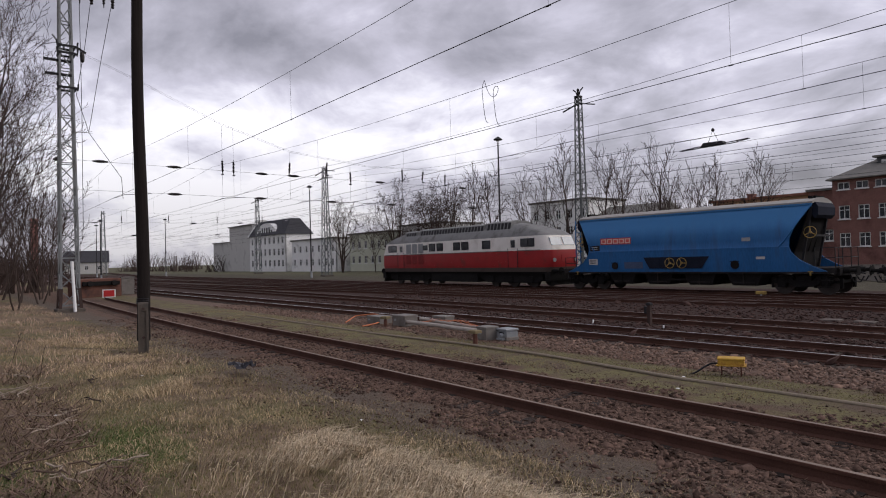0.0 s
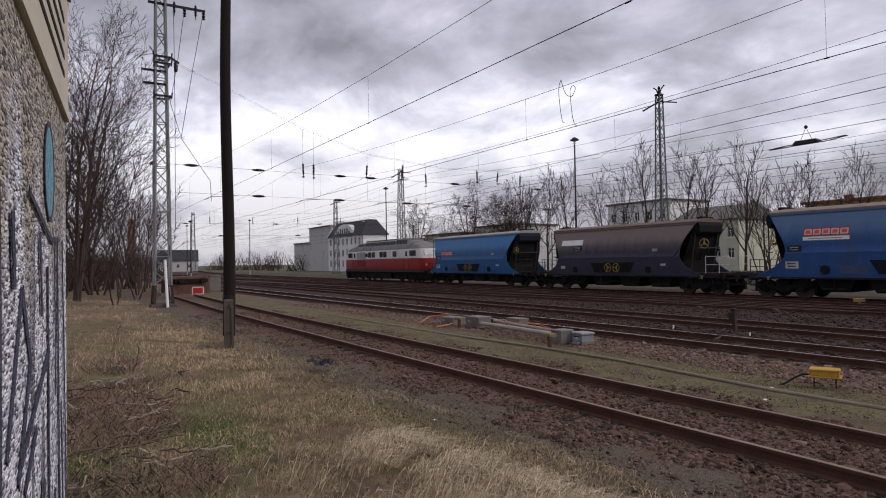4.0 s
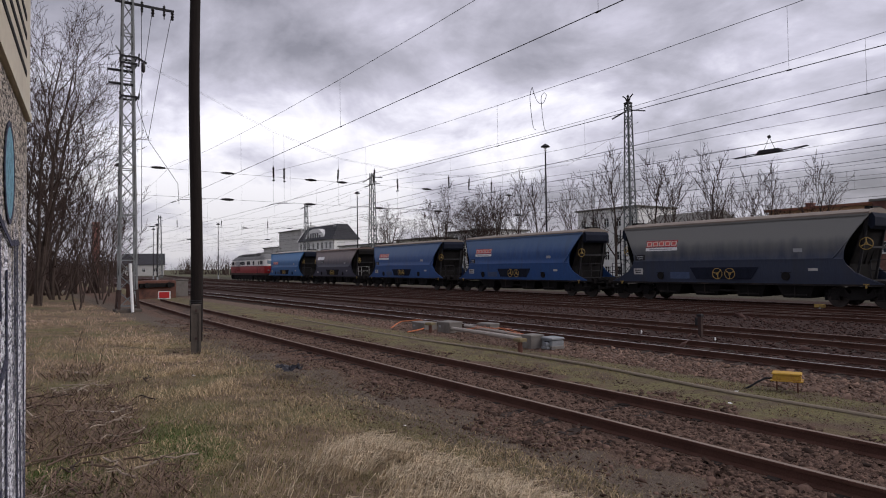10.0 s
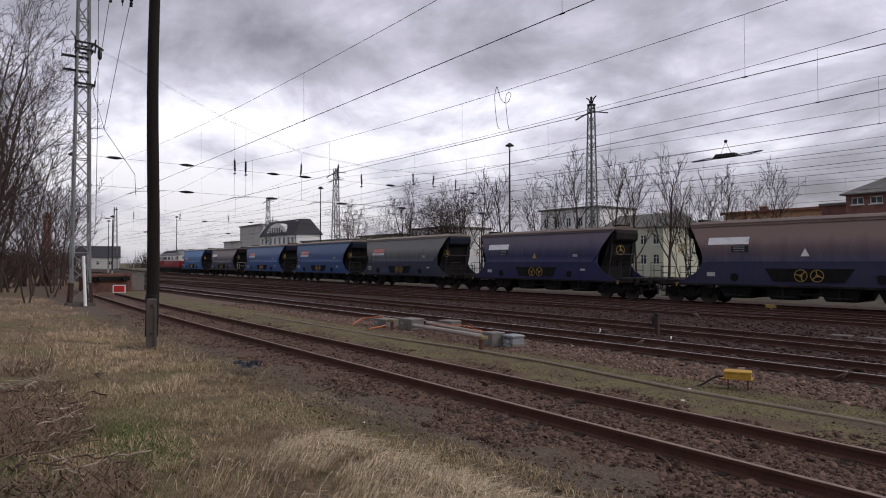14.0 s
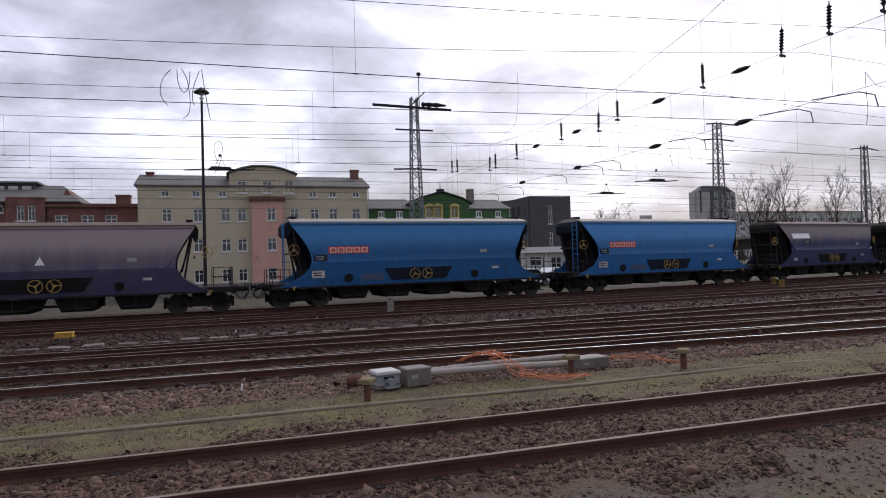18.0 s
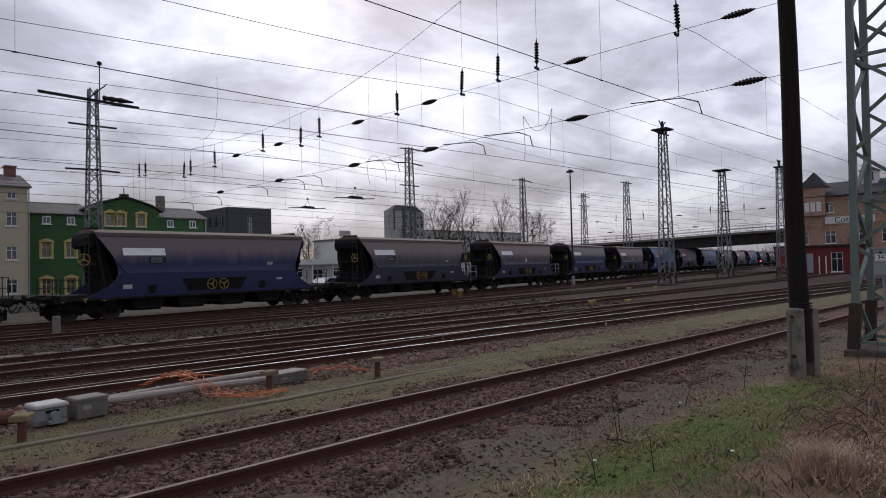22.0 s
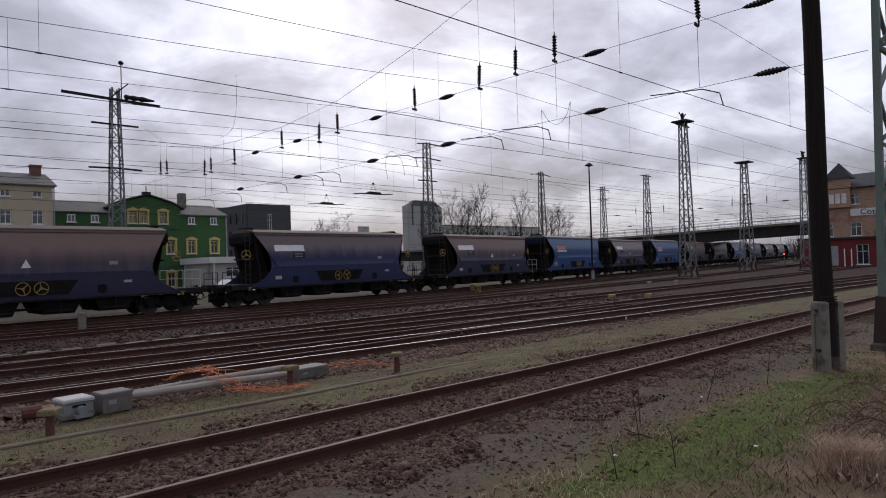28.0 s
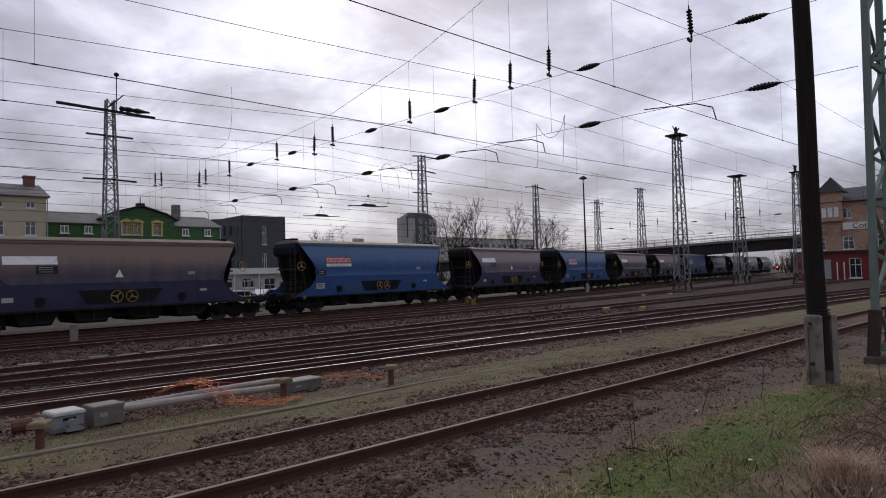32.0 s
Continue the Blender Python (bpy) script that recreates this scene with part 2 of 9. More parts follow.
M = dict(
    earth=None,
    rail=mat("rusty_rail", (0.078, 0.04, 0.03), 0.85, 0.0, 0.35, 2, 60, 0.3, spec=0.08),
    railhead=mat("worn_rail_head", (0.185, 0.155, 0.14), 0.6, 0.25, 0.3, 3, 60, 0.1),
    railshine=mat("polished_rail_head", (0.52, 0.49, 0.47), 0.3, 0.85, 0.2, 3, 60, 0.05),
    railrust=mat("dull_rail_head", (0.19, 0.145, 0.115), 0.75, 0.0, 0.3, 3, 60, 0.1),
    sleeper=mat("tarred_sleeper", (0.036, 0.028, 0.024), 0.9, 0, 0.35, 3, 30, 0.5, 0.01, objvar=0.3, stretch=(8, 1, 4), spec=0.1),
    concrete_sleeper=mat("grimy_concrete_sleeper", (0.072, 0.056, 0.047), 0.95, 0, 0.3, 3, 40, 0.3, objvar=0.3, stain=(0.05, 0.036, 0.03), amount=0.5, stain_scale=2.0, spec=0.1),
    stone=mat("ballast_stone", (0.095, 0.061, 0.047), 0.95, 0, 0.4, 9, 60, 0.2, island=0.7, spec=0.1),
    steel_dark=mat("dark_steel", (0.024, 0.023, 0.025), 0.65, 0.1, 0.35, 2, 25, 0.2, spec=0.2),
    # soot on running gear; also the shade painted onto wagon ends and recesses
    black=mat("sooty_shaded_black", (0.014, 0.0128, 0.0125), 0.85, 0.0, 0.4, 2, 25, 0.2, objvar=0.25, spec=0.1),
    frame_dark=mat("grimy_underframe", (0.02, 0.018, 0.018), 0.85, 0.0, 0.4, 2, 25, 0.2, stain=(0.045, 0.036, 0.03), amount=0.3, spec=0.1),
    wheel=mat("wheel_steel", (0.05, 0.042, 0.038), 0.55, 0.5, 0.3, 3, 30, 0.1),
    ochre=mat("dull_ochre_paint", (0.36, 0.24, 0.065), 0.6, 0, 0.25, 3, 30, 0.1, stain=(0.11, 0.075, 0.04), amount=0.35, stain_scale=5),
    old_concrete=mat("dark_old_concrete", (0.09, 0.075, 0.062), 0.95, 0, 0.25, 2, 40, 0.4, 0.01, stain=(0.06, 0.055, 0.05), amount=0.4, stain_scale=3),
    white=mat("white_paint", (0.74, 0.74, 0.73), 0.6, 0, 0.12, 3, 30, 0.05, stain=(0.45, 0.43, 0.4), amount=0.15),
    red=mat("red_paint", (0.48, 0.03, 0.03), 0.5, 0, 0.2, 2, 30, 0.05),
    loco_red=mat("locomotive_red", (0.3, 0.02, 0.021), 0.42, 0, 0.18, 1.5, 30, 0.03, stain=(0.17, 0.03, 0.025), amount=0.25),
    loco_cream=mat("locomotive_cream", (0.66, 0.63, 0.58), 0.5, 0, 0.12, 1.5, 30, 0.03, stain=(0.5, 0.46, 0.41), amount=0.25),
    loco_skirt=mat("locomotive_skirt", (0.075, 0.058, 0.05), 0.8, 0, 0.25, 1.5, 20, 0.08),
    loco_roof=mat("locomotive_roof_grey", (0.165, 0.165, 0.16), 0.7, 0, 0.2, 1.5, 20, 0.08, stain=(0.08, 0.075, 0.07), amount=0.35),
    glass=glass_mat("window_glass"),
    pole=mat("creosoted_timber", (0.02, 0.016, 0.0145), 0.9, 0, 0.4, 2, 20, 0.6, 0.01, stretch=(12, 12, 0.6), spec=0.1),
    concrete=mat("weathered_concrete", (0.21, 0.19, 0.165), 0.95, 0, 0.22, 2, 40, 0.4, 0.01, stain=(0.1, 0.09, 0.075), amount=0.45, stain_scale=3),
    pale_metal=mat("pale_grey_rail_paint", (0.46, 0.45, 0.43), 0.6, 0, 0.15, 2, 30, 0.05, stain=(0.25, 0.22, 0.2), amount=0.3),
    mast_galv=mat("dull_galvanised_mast", (0.185, 0.195, 0.195), 0.7, 0.15, 0.22, 2, 40, 0.1, stain=(0.11, 0.095, 0.08), amount=0.25),
    galv=mat("galvanised_steel", (0.30, 0.31, 0.315), 0.55, 0.35, 0.2, 2, 40, 0.1, stain=(0.16, 0.15, 0.14), amount=0.2),
    mast_green=mat("green_mast_paint", (0.15, 0.19, 0.165), 0.6, 0.1, 0.2, 2, 40, 0.1, stain=(0.1, 0.07, 0.05), amount=0.2),
    mast_grey=mat("grey_mast_paint", (0.11, 0.12, 0.12), 0.65, 0.1, 0.25, 2, 40, 0.1),
    mast_rust=mat("rusty_mast_foot", (0.055, 0.035, 0.03), 0.85, 0.1, 0.35, 3, 40, 0.3),
    wire=mat("copper_wire_dark", (0.022, 0.022, 0.024), 0.7, 0.1, 0.2, 1, 10, 0, spec=0.15),
    insul=mat("brown_porcelain", (0.012, 0.009, 0.0085), 0.4, 0, 0.2, 3, 20, 0),
    bark=mat("bark", (0.062, 0.046, 0.039), 0.95, 0, 0.35, 3, 30, 0.4, 0.01, spec=0.1),
    twig=mat("twigs", (0.056, 0.040, 0.035), 0.95, 0, 0.3, 3, 30, 0, spec=0.05),
)

# ---- mesh building ----


class Shape:
    """Collects faces, then becomes one mesh."""

    def __init__(self):
        self.v, self.f, self.mi, self.cur = [], [], [], 0

    def add(self, verts, faces):
        k = len(self.v)
        self.v += [tuple(p) for p in verts]
        self.f += [tuple(i + k for i in f) for f in faces]
        self.mi += [self.cur] * len(faces)
        return self

    def use(self, k):
        self.cur = k
        return self

    def box(self, x0, y0, z0, x1, y1, z1):
        v = [(x, y, z) for x in (x0, x1) for y in (y0, y1) for z in (z0, z1)]
        return self.add(v, [(0, 1, 3, 2), (4, 6, 7, 5), (0, 4, 5, 1), (2, 3, 7, 6), (0, 2, 6, 4), (1, 5, 7, 3)])

    def tapered(self, x0, y0, z0, x1, y1, z1, b):
        """A box whose top edges are chamfered by b."""
        v = [(x0, y0, z0), (x1, y0, z0), (x1, y1, z0), (x0, y1, z0), (x0, y0, z1 - b), (x1, y0, z1 - b), (x1, y1, z1 - b), (x0, y1, z1 - b), (x0 + b, y0 + b, z1), (x1 - b, y0 + b, z1), (x1 - b, y1 - b, z1), (x0 + b, y1 - b, z1)]
        f = [(3, 2, 1, 0), (8, 9, 10, 11)]
        for k in range(4):
            j = (k + 1) % 4
            f += [(k, j, j + 4, k + 4), (k + 4, j + 4, j + 8, k + 8)]
        return self.add(v, f)

    def tube(self, p, q, r0, r1=None, n=6, caps=True):
        p, q = Vector(p), Vector(q)
        r1 = r0 if r1 is None else r1
        d = (q - p)
        if d.length < 1e-6:
            return self
        d.normalize()
        a = d.cross(Vector((0, 0, 1)) if abs(d.z) < 0.9 else Vector((1, 0, 0))).normalized()
        b = d.cross(a)
        v = []
        for c, r in ((p, r0), (q, r1)):
            for k in range(n):
                t = 2 * math.pi * k / n
                v.append(c + (a * math.cos(t) + b * math.sin(t)) * r)
        f = [(k, (k + 1) % n, (k + 1) % n + n, k + n) for k in range(n)]
        if caps:
            f += [tuple(range(n - 1, -1, -1)), tuple(range(n, 2 * n))]
        return self.add(v, f)

    def bar(self, p, q, w, h):
        """A straight bar of section w by h; h lies near the vertical."""
        p, q = Vector(p), Vector(q)
        d = (q - p).normalized()
        a = d.cross(Vector((0, 0, 1)) if abs(d.z) < 0.95 else Vector((0, 1, 0))).normalized()
        b = d.cross(a).normalized()
        v = [c + a * (i * w / 2) + b * (j * h / 2) for c in (p, q) for i, j in ((-1, -1), (1, -1), (1, 1), (-1, 1))]
        return self.add(v, [(0, 1, 2, 3), (7, 6, 5, 4), (0, 4, 5, 1), (1, 5, 6, 2), (2, 6, 7, 3), (3, 7, 4, 0)])

    def chain(self, pts, r, n=4):
        """One tube swept along the points."""
        pts = [Vector(p) for p in pts]
        rows, a = [], None
        for k, p in enumerate(pts):
            d = (pts[min(k + 1, len(pts) - 1)] - pts[max(k - 1, 0)]).normalized()
            if a is None:
                a = d.cross(Vector((0, 0, 1)) if abs(d.z) < 0.9 else Vector((1, 0, 0)))
            a = (a - d * a.dot(d)).normalized()
            b = d.cross(a)
            rows.append([p + (a * math.cos(2 * math.pi * i / n) + b * math.sin(2 * math.pi * i / n)) * r for i in range(n)])
        self.strips(rows, True)
        k = len(self.v)
        self.f += [tuple(range(k - len(pts) * n, k - len(pts) * n + n)), tuple(range(k - 1, k - n - 1, -1))]
        self.mi += [self.cur] * 2
        return self

    def prism(self, outline, axis, a, b):
        """An outline in the two other axes (in order), drawn out along axis from a to b."""
        def at(u, w, t):
            return {"x": (t, u, w), "y": (u, t, w), "z": (u, w, t)}[axis]
        n = len(outline)
        v = [at(u, w, a) for u, w in outline] + [at(u, w, b) for u, w in outline]
        f = [tuple(range(n)), tuple(range(2 * n - 1, n - 1, -1))]
        f += [(k, k + n, (k + 1) % n + n, (k + 1) % n) for k in range(n)]
        return self.add(v, f)

    def lathe(self, c, axis, prof, n=12):
        """A turned body about axis through c; prof is pairs (along, radius)."""
        c = Vector(c)
        ax = {"x": Vector((1, 0, 0)), "y": Vector((0, 1, 0)), "z": Vector((0, 0, 1))}[axis] if isinstance(axis, str) else Vector(axis).normalized()
        a = ax.cross(Vector((0, 0, 1)) if abs(ax.z) < 0.9 else Vector((1, 0, 0))).normalized()
        b = ax.cross(a)
        v = [c + ax * h + (a * math.cos(2 * math.pi * k / n) + b * math.sin(2 * math.pi * k / n)) * r for h, r in prof for k in range(n)]
        f = []
        for j in range(len(prof) - 1):
            f += [(j * n + k, j * n + (k + 1) % n, (j + 1) * n + (k + 1) % n, (j + 1) * n + k) for k in range(n)]
        f += [tuple(range(n - 1, -1, -1)), tuple(range((len(prof) - 1) * n, len(prof) * n))]
        return self.add(v, f)

    def strips(self, rows, close=False):
        """A surface through rows of equally many points."""
        n = len(rows[0])
        v = [p for r in rows for p in r]
        f = [(j * n + k, j * n + k + 1, (j + 1) * n + k + 1, (j + 1) * n + k) for j in range(len(rows) - 1) for k in range(n - 1)]
        if close:
            f += [(j * n + n - 1, j * n, (j + 1) * n, (j + 1) * n + n - 1) for j in range(len(rows) - 1)]
        return self.add(v, f)

    def mesh(self, name, mats, smooth=False):
        me = bpy.data.meshes.new(name)
        me.from_pydata(self.v, [], self.f)
        for m in mats if isinstance(mats, (list, tuple)) else [mats]:
            me.materials.append(m)
        me.polygons.foreach_set("material_index", self.mi)
        if smooth:
            me.polygons.foreach_set("use_smooth", [True] * len(self.f))
        bm = bmesh.new()
        bm.from_mesh(me)
        bmesh.ops.recalc_face_normals(bm, faces=bm.faces)
        bm.to_mesh(me)
        bm.free()
        me.update()
        if smooth:
            me.set_sharp_from_angle(angle=radians(35))
        return me


def thing(name, m, label, category, group="", kind=""):
    ob = new(name)
    ob.empty_display_size = 0.3
    ob.matrix_basis = m if isinstance(m, Matrix) else Matrix.Translation(m)
    return tagged(ob, label, category, group, kind)


def part(name, shape, material, parent, label="", smooth=False, m=None):
    """Links a shape (or a ready mesh) as one mesh under a thing or a part."""
    me = shape if isinstance(shape, bpy.types.Mesh) else shape.mesh(name, material, smooth)
    ob = new(name, me)
    ob.parent = parent
    if m is not None:
        ob.matrix_basis = m
    if label:
        ob["label"] = label
    return ob


def solo(name, shape, material, label, category, m=None, group="", kind="", smooth=False):
    ob = new(name, shape.mesh(name, material, smooth))
    if m is not None:
        ob.matrix_basis = m if isinstance(m, Matrix) else Matrix.Translation(m)
    return tagged(ob, label, category, group, kind)


# ---- ground ----


def ground_z(x, y):
    """Height of the ground: a low grassy bank by the eye, then the flat yard."""
    bank = 0.16 * max(0.0, min(1.0, (5.2 - y) / 4.5))
    bank += 0.03 * max(0.0, 1 - abs(y - 7.2) / 1.9) ** 0.3 if abs(y - 7.2) < 1.9 else 0.0
    mid = 0.05 * max(0.0, 1 - abs(y - 9.7) / 1.3)
    w = noise.noise((x * 0.35, y * 0.35, 0)) * 0.05 + noise.noise((x * 1.3, y * 1.3, 4)) * 0.025
    k = 1.0 if y < 5 else max(0.25, 1 - (y - 5) * 0.5)
    yard = 0.018 * max(0.0, min(1.0, (y - 13) / 0.6)) * max(0.0, min(1.0, (34 - y) / 2))
    return -0.175 + bank + mid + yard + w * k


def earth_material():
    m = bpy.data.materials.new("yard_ground")
    m.use_nodes = True
    nt = m.node_tree
    n, l = nt.nodes.new, nt.links.new
    bsdf = nt.nodes["Principled BSDF"]
    bsdf.inputs["Roughness"].default_value = 0.95
    bsdf.inputs["Specular IOR Level"].default_value = 0.15
    tc, sp = n("ShaderNodeTexCoord"), n("ShaderNodeSeparateXYZ")
    l(tc.outputs["Object"], sp.inputs[0])

    def nz(scale, detail=4, rough=0.55):
        t = n("ShaderNodeTexNoise")
        t.inputs["Scale"].default_value, t.inputs["Detail"].default_value, t.inputs["Roughness"].default_value = scale, detail, rough
        l(tc.outputs["Object"], t.inputs["Vector"])
        return t.outputs["Fac"]

    def mth(op, a, b, c=None):
        t = n("ShaderNodeMath")
        t.operation = op
        for k, v in enumerate((a, b, c)):
            if v is None:
                continue
            if isinstance(v, (int, float)):
                t.inputs[k].default_value = v
            else:
                l(v, t.inputs[k])
        return t.outputs[0]

    def rng(v, a, b):
        t = n("ShaderNodeMapRange")
        t.inputs["From Min"].default_value, t.inputs["From Max"].default_value = a, b
        l(v, t.inputs["Value"])
        return t.outputs[0]

    def mix(f, a, b):
        t = n("ShaderNodeMix")
        t.data_type = "RGBA"
        for sock, v in (("A", a), ("B", b)):
            if isinstance(v, tuple):
                t.inputs[sock].default_value = (*v, 1)
            else:
                l(v, t.inputs[sock])
        l(f, t.inputs["Factor"])
        return t.outputs["Result"]

    big, midn, fine, stony = nz(0.35), nz(1.7, 6), nz(14, 6, 0.7), nz(45, 3)
    y = mth("ADD", sp.outputs["Y"], mth("MULTIPLY", mth("SUBTRACT", midn, 0.5), 1.6))
    grass = mix(rng(midn, 0.35, 0.65), (0.092, 0.063, 0.043), (0.215, 0.155, 0.10))
    grass = mix(mth("MULTIPLY", rng(big, 0.5, 0.62), 0.7), grass, (0.12, 0.115, 0.05))
    grass = mix(mth("MULTIPLY", rng(fine, 0.5, 0.7), 0.5), grass, (0.05, 0.04, 0.032))
    def patch(cx, cy, ax, ay):
        """1 inside a ragged oval, 0 outside."""
        dx = mth("POWER", mth("ABSOLUTE", mth("DIVIDE", mth("SUBTRACT", sp.outputs["X"], cx), ax), 0.0), 2.0)
        dy = mth("POWER", mth("ABSOLUTE", mth("DIVIDE", mth("SUBTRACT", sp.outputs["Y"], cy), ay), 0.0), 2.0)
        return rng(mth("ADD", mth("ADD", dx, dy), mth("MULTIPLY", mth("SUBTRACT", midn, 0.5), 2.4)), 1.1, 0.7)

    lawn = mix(rng(fine, 0.35, 0.65), (0.045, 0.062, 0.016), (0.115, 0.15, 0.038))
    grass = mix(mth("MULTIPLY", patch(9.0, 3.55, 4.6, 0.8), 0.85), grass, lawn)
    grass = mix(mth("MULTIPLY", patch(-8.2, 1.8, 1.3, 0.6), 0.5), grass, lawn)
    grass = mix(mth("MULTIPLY", rng(stony, 0.6, 0.75), 0.35), grass, (0.26, 0.2, 0.13))
    gravel = mix(rng(stony, 0.35, 0.65), (0.05, 0.031, 0.023), (0.165, 0.105, 0.077))
    strip = mix(rng(midn, 0.36, 0.56), (0.105, 0.076, 0.054), (0.15, 0.133, 0.06))
    strip = mix(mth("MULTIPLY", rng(fine, 0.42, 0.62), 0.6), strip, (0.06, 0.045, 0.035))
    strip = mix(mth("MULTIPLY", rng(stony, 0.58, 0.72), 0.5), strip, (0.21, 0.165, 0.13))
    pale = mix(rng(stony, 0.3, 0.7), (0.075, 0.05, 0.039), (0.18, 0.125, 0.098))
    rusty = mix(rng(fine, 0.3, 0.7), (0.022, 0.0135, 0.0115), (0.062, 0.035, 0.028))
    path = mix(rng(midn, 0.3, 0.7), (0.043, 0.036, 0.026), (0.08, 0.073, 0.048))
    far = mix(rng(big, 0.35, 0.65), (0.075, 0.066, 0.045), (0.10, 0.10, 0.053))
    soil = mix(rng(fine, 0.3, 0.7), (0.062, 0.047, 0.037), (0.145, 0.115, 0.088))
    soil = mix(mth("MULTIPLY", rng(stony, 0.6, 0.72), 0.5), soil, (0.045, 0.034, 0.03))
    col = mix(rng(y, 4.3, 4.8), grass, soil)
    col = mix(rng(y, 5.5, 5.9), col, gravel)
    col = mix(rng(y, 8.5, 9.0), col, strip)
    col = mix(rng(y, 11.0, 11.4), col, pale)
    col = mix(rng(y, 12.7, 13.1), col, rusty)
    edge = mth("SUBTRACT", y, mth("MULTIPLY", mth("MAXIMUM", sp.outputs["X"], 0.0), 0.12))
    col = mix(rng(edge, 36.5, 37.2), col, path)
    col = mix(rng(edge, 44.0, 52.0), col, far)
    l(col, bsdf.inputs["Base Color"])
    bp = n("ShaderNodeBump")
    bp.inputs["Strength"].default_value, bp.inputs["Distance"].default_value = 0.7, 0.03
    l(mth("ADD", fine, stony), bp.inputs["Height"]), l(bp.outputs[0], bsdf.inputs["Normal"])
    return m


def build_ground():
    xs = [-2500, -900, -400, -250, -160, -110, -80, -60, -48] + [-40 + 1.0 * k for k in range(15)] + [-25 + 0.25 * k for k in range(189)] + [23 + k for k in range(1, 18)] + [48, 60, 80, 110, 160, 250, 400, 900, 2500]
    ys = [-2500, -600, -150, -60, -30, -15] + [-8 + 0.25 * k for k in range(84)] + [13.5 + 1.5 * k for k in range(20)] + [46, 55, 70, 100, 150, 300, 700, 2500]
    s = Shape()
    s.strips([[(x, y, ground_z(x, y) if abs(x) < 200 and abs(y) < 200 else -0.2) for x in xs] for y in ys])
    solo("ground", s, earth_material(), "flat railway yard ground of dry grass, earth and stained gravel", "ground", kind="structure", smooth=True)


build_ground()

# ---- tracks: y of each centre line against x ----
MAIN_X = np.array([-220.0, -160, -110, -75, -50, -25, 0, 25, 50, 80, 115, 150])
MAIN_Y = np.array([42.89, 35.97, 32.97, 32.07, 31.44, 30.87, 31.88, 34.21, 38.65, 45.29, 52.36, 58.91])


def main_table():
    """The curve of the train's line: a natural cubic through its knots, straight beyond them."""
    n, h = len(MAIN_X), np.diff(MAIN_X)
    a, b = np.eye(n), np.zeros(n)
    for i in range(1, n - 1):
        a[i, i - 1:i + 2] = h[i - 1], 2 * (h[i - 1] + h[i]), h[i]
        b[i] = 6 * ((MAIN_Y[i + 1] - MAIN_Y[i]) / h[i] - (MAIN_Y[i] - MAIN_Y[i - 1]) / h[i - 1])
    m = np.linalg.solve(a, b)
    xs = np.arange(-340.0, 540.0, 0.5)
    c = np.clip(xs, MAIN_X[0], MAIN_X[-1])
    j = np.clip(np.searchsorted(MAIN_X, c) - 1, 0, n - 2)
    u, v, w = MAIN_X[j + 1] - c, c - MAIN_X[j], h[j]
    ys = (m[j] * u ** 3 + m[j + 1] * v ** 3) / (6 * w) + (MAIN_Y[j] / w - m[j] * w / 6) * u + (MAIN_Y[j + 1] / w - m[j + 1] * w / 6) * v
    lo, hi = (MAIN_Y[1] - MAIN_Y[0]) / h[0] - h[0] * m[1] / 6, (MAIN_Y[-1] - MAIN_Y[-2]) / h[-1] + h[-1] * m[-2] / 6
    return xs, ys + np.minimum(xs - MAIN_X[0], 0) * lo + np.maximum(xs - MAIN_X[-1], 0) * hi


LINE_X, LINE_Y = main_table()


def train_y(x):
    return float(np.interp(x, LINE_X, LINE_Y))


def smooth_line(knots):
    xs = np.array([k[0] for k in knots], float)
    ys = np.array([k[1] for k in knots], float)
    grid = np.arange(xs[0] - 40, xs[-1] + 40, 1.0)
    lo, hi = (ys[1] - ys[0]) / (xs[1] - xs[0]), (ys[-1] - ys[-2]) / (xs[-1] - xs[-2])
    val = np.interp(grid, xs, ys)
    val = np.where(grid < xs[0], ys[0] + (grid - xs[0]) * lo, np.where(grid > xs[-1], ys[-1] + (grid - xs[-1]) * hi, val))
    ker = np.hanning(27)
    ker /= ker.sum()
    sm = np.convolve(np.pad(val, 13, mode="reflect", reflect_type="odd"), ker, "valid")
    return lambda x: float(np.interp(x, grid, sm))


LINES = dict(
    siding=smooth_line([(-60, 8.6), (-45, 7.9), (-26, 7.3), (0, 7.25), (30, 7.05), (60, 6.9), (90, 6.6)]),
    second=smooth_line([(-160, 11.5), (-100, 12.6), (-50, 13.6), (-17, 13.98), (0, 14.22), (16, 13.25), (26, 12.6), (45, 11.6), (70, 10.2), (160, 5)]),
    third=smooth_line([(-160, 17.5), (-70, 18.3), (-25, 18.2), (-4, 18.1), (16, 16.6), (26, 15.9), (36, 15.1), (60, 13.8), (160, 8)]),
    branch=smooth_line([(-6, 18.25), (10, 19.4), (22, 20.3), (40, 20.9), (60, 21.6), (90, 23.2), (160, 28)]),
    fourth=smooth_line([(-200, 24.5), (-90, 24.6), (-50, 25.2), (0, 25.6), (25, 26.1), (45, 27.6), (60, 29.2), (90, 33), (160, 44)]),
    ladder=smooth_line([(-90, 18.6), (-60, 20.8), (-40, 22.6), (-22, 24.4), (-10, 25.4)]),
    crossing=smooth_line([(-180, 19.5), (-130, 21.5), (-90, 24.2), (-60, 27.4), (-45, 29.4)]),
    turnout=smooth_line([(-10, 14.12), (2, 14.2), (14, 14.6), (28, 15.75)]),
    fifth=smooth_line([(-150, 31.5), (-110, 29.9), (-75, 28.9), (-50, 28.3), (-25, 27.8), (0, 28.1), (17, 28.9), (32, 30.6), (50, 33.9), (80, 40.3), (150, 54)]),
    main=train_y,
)
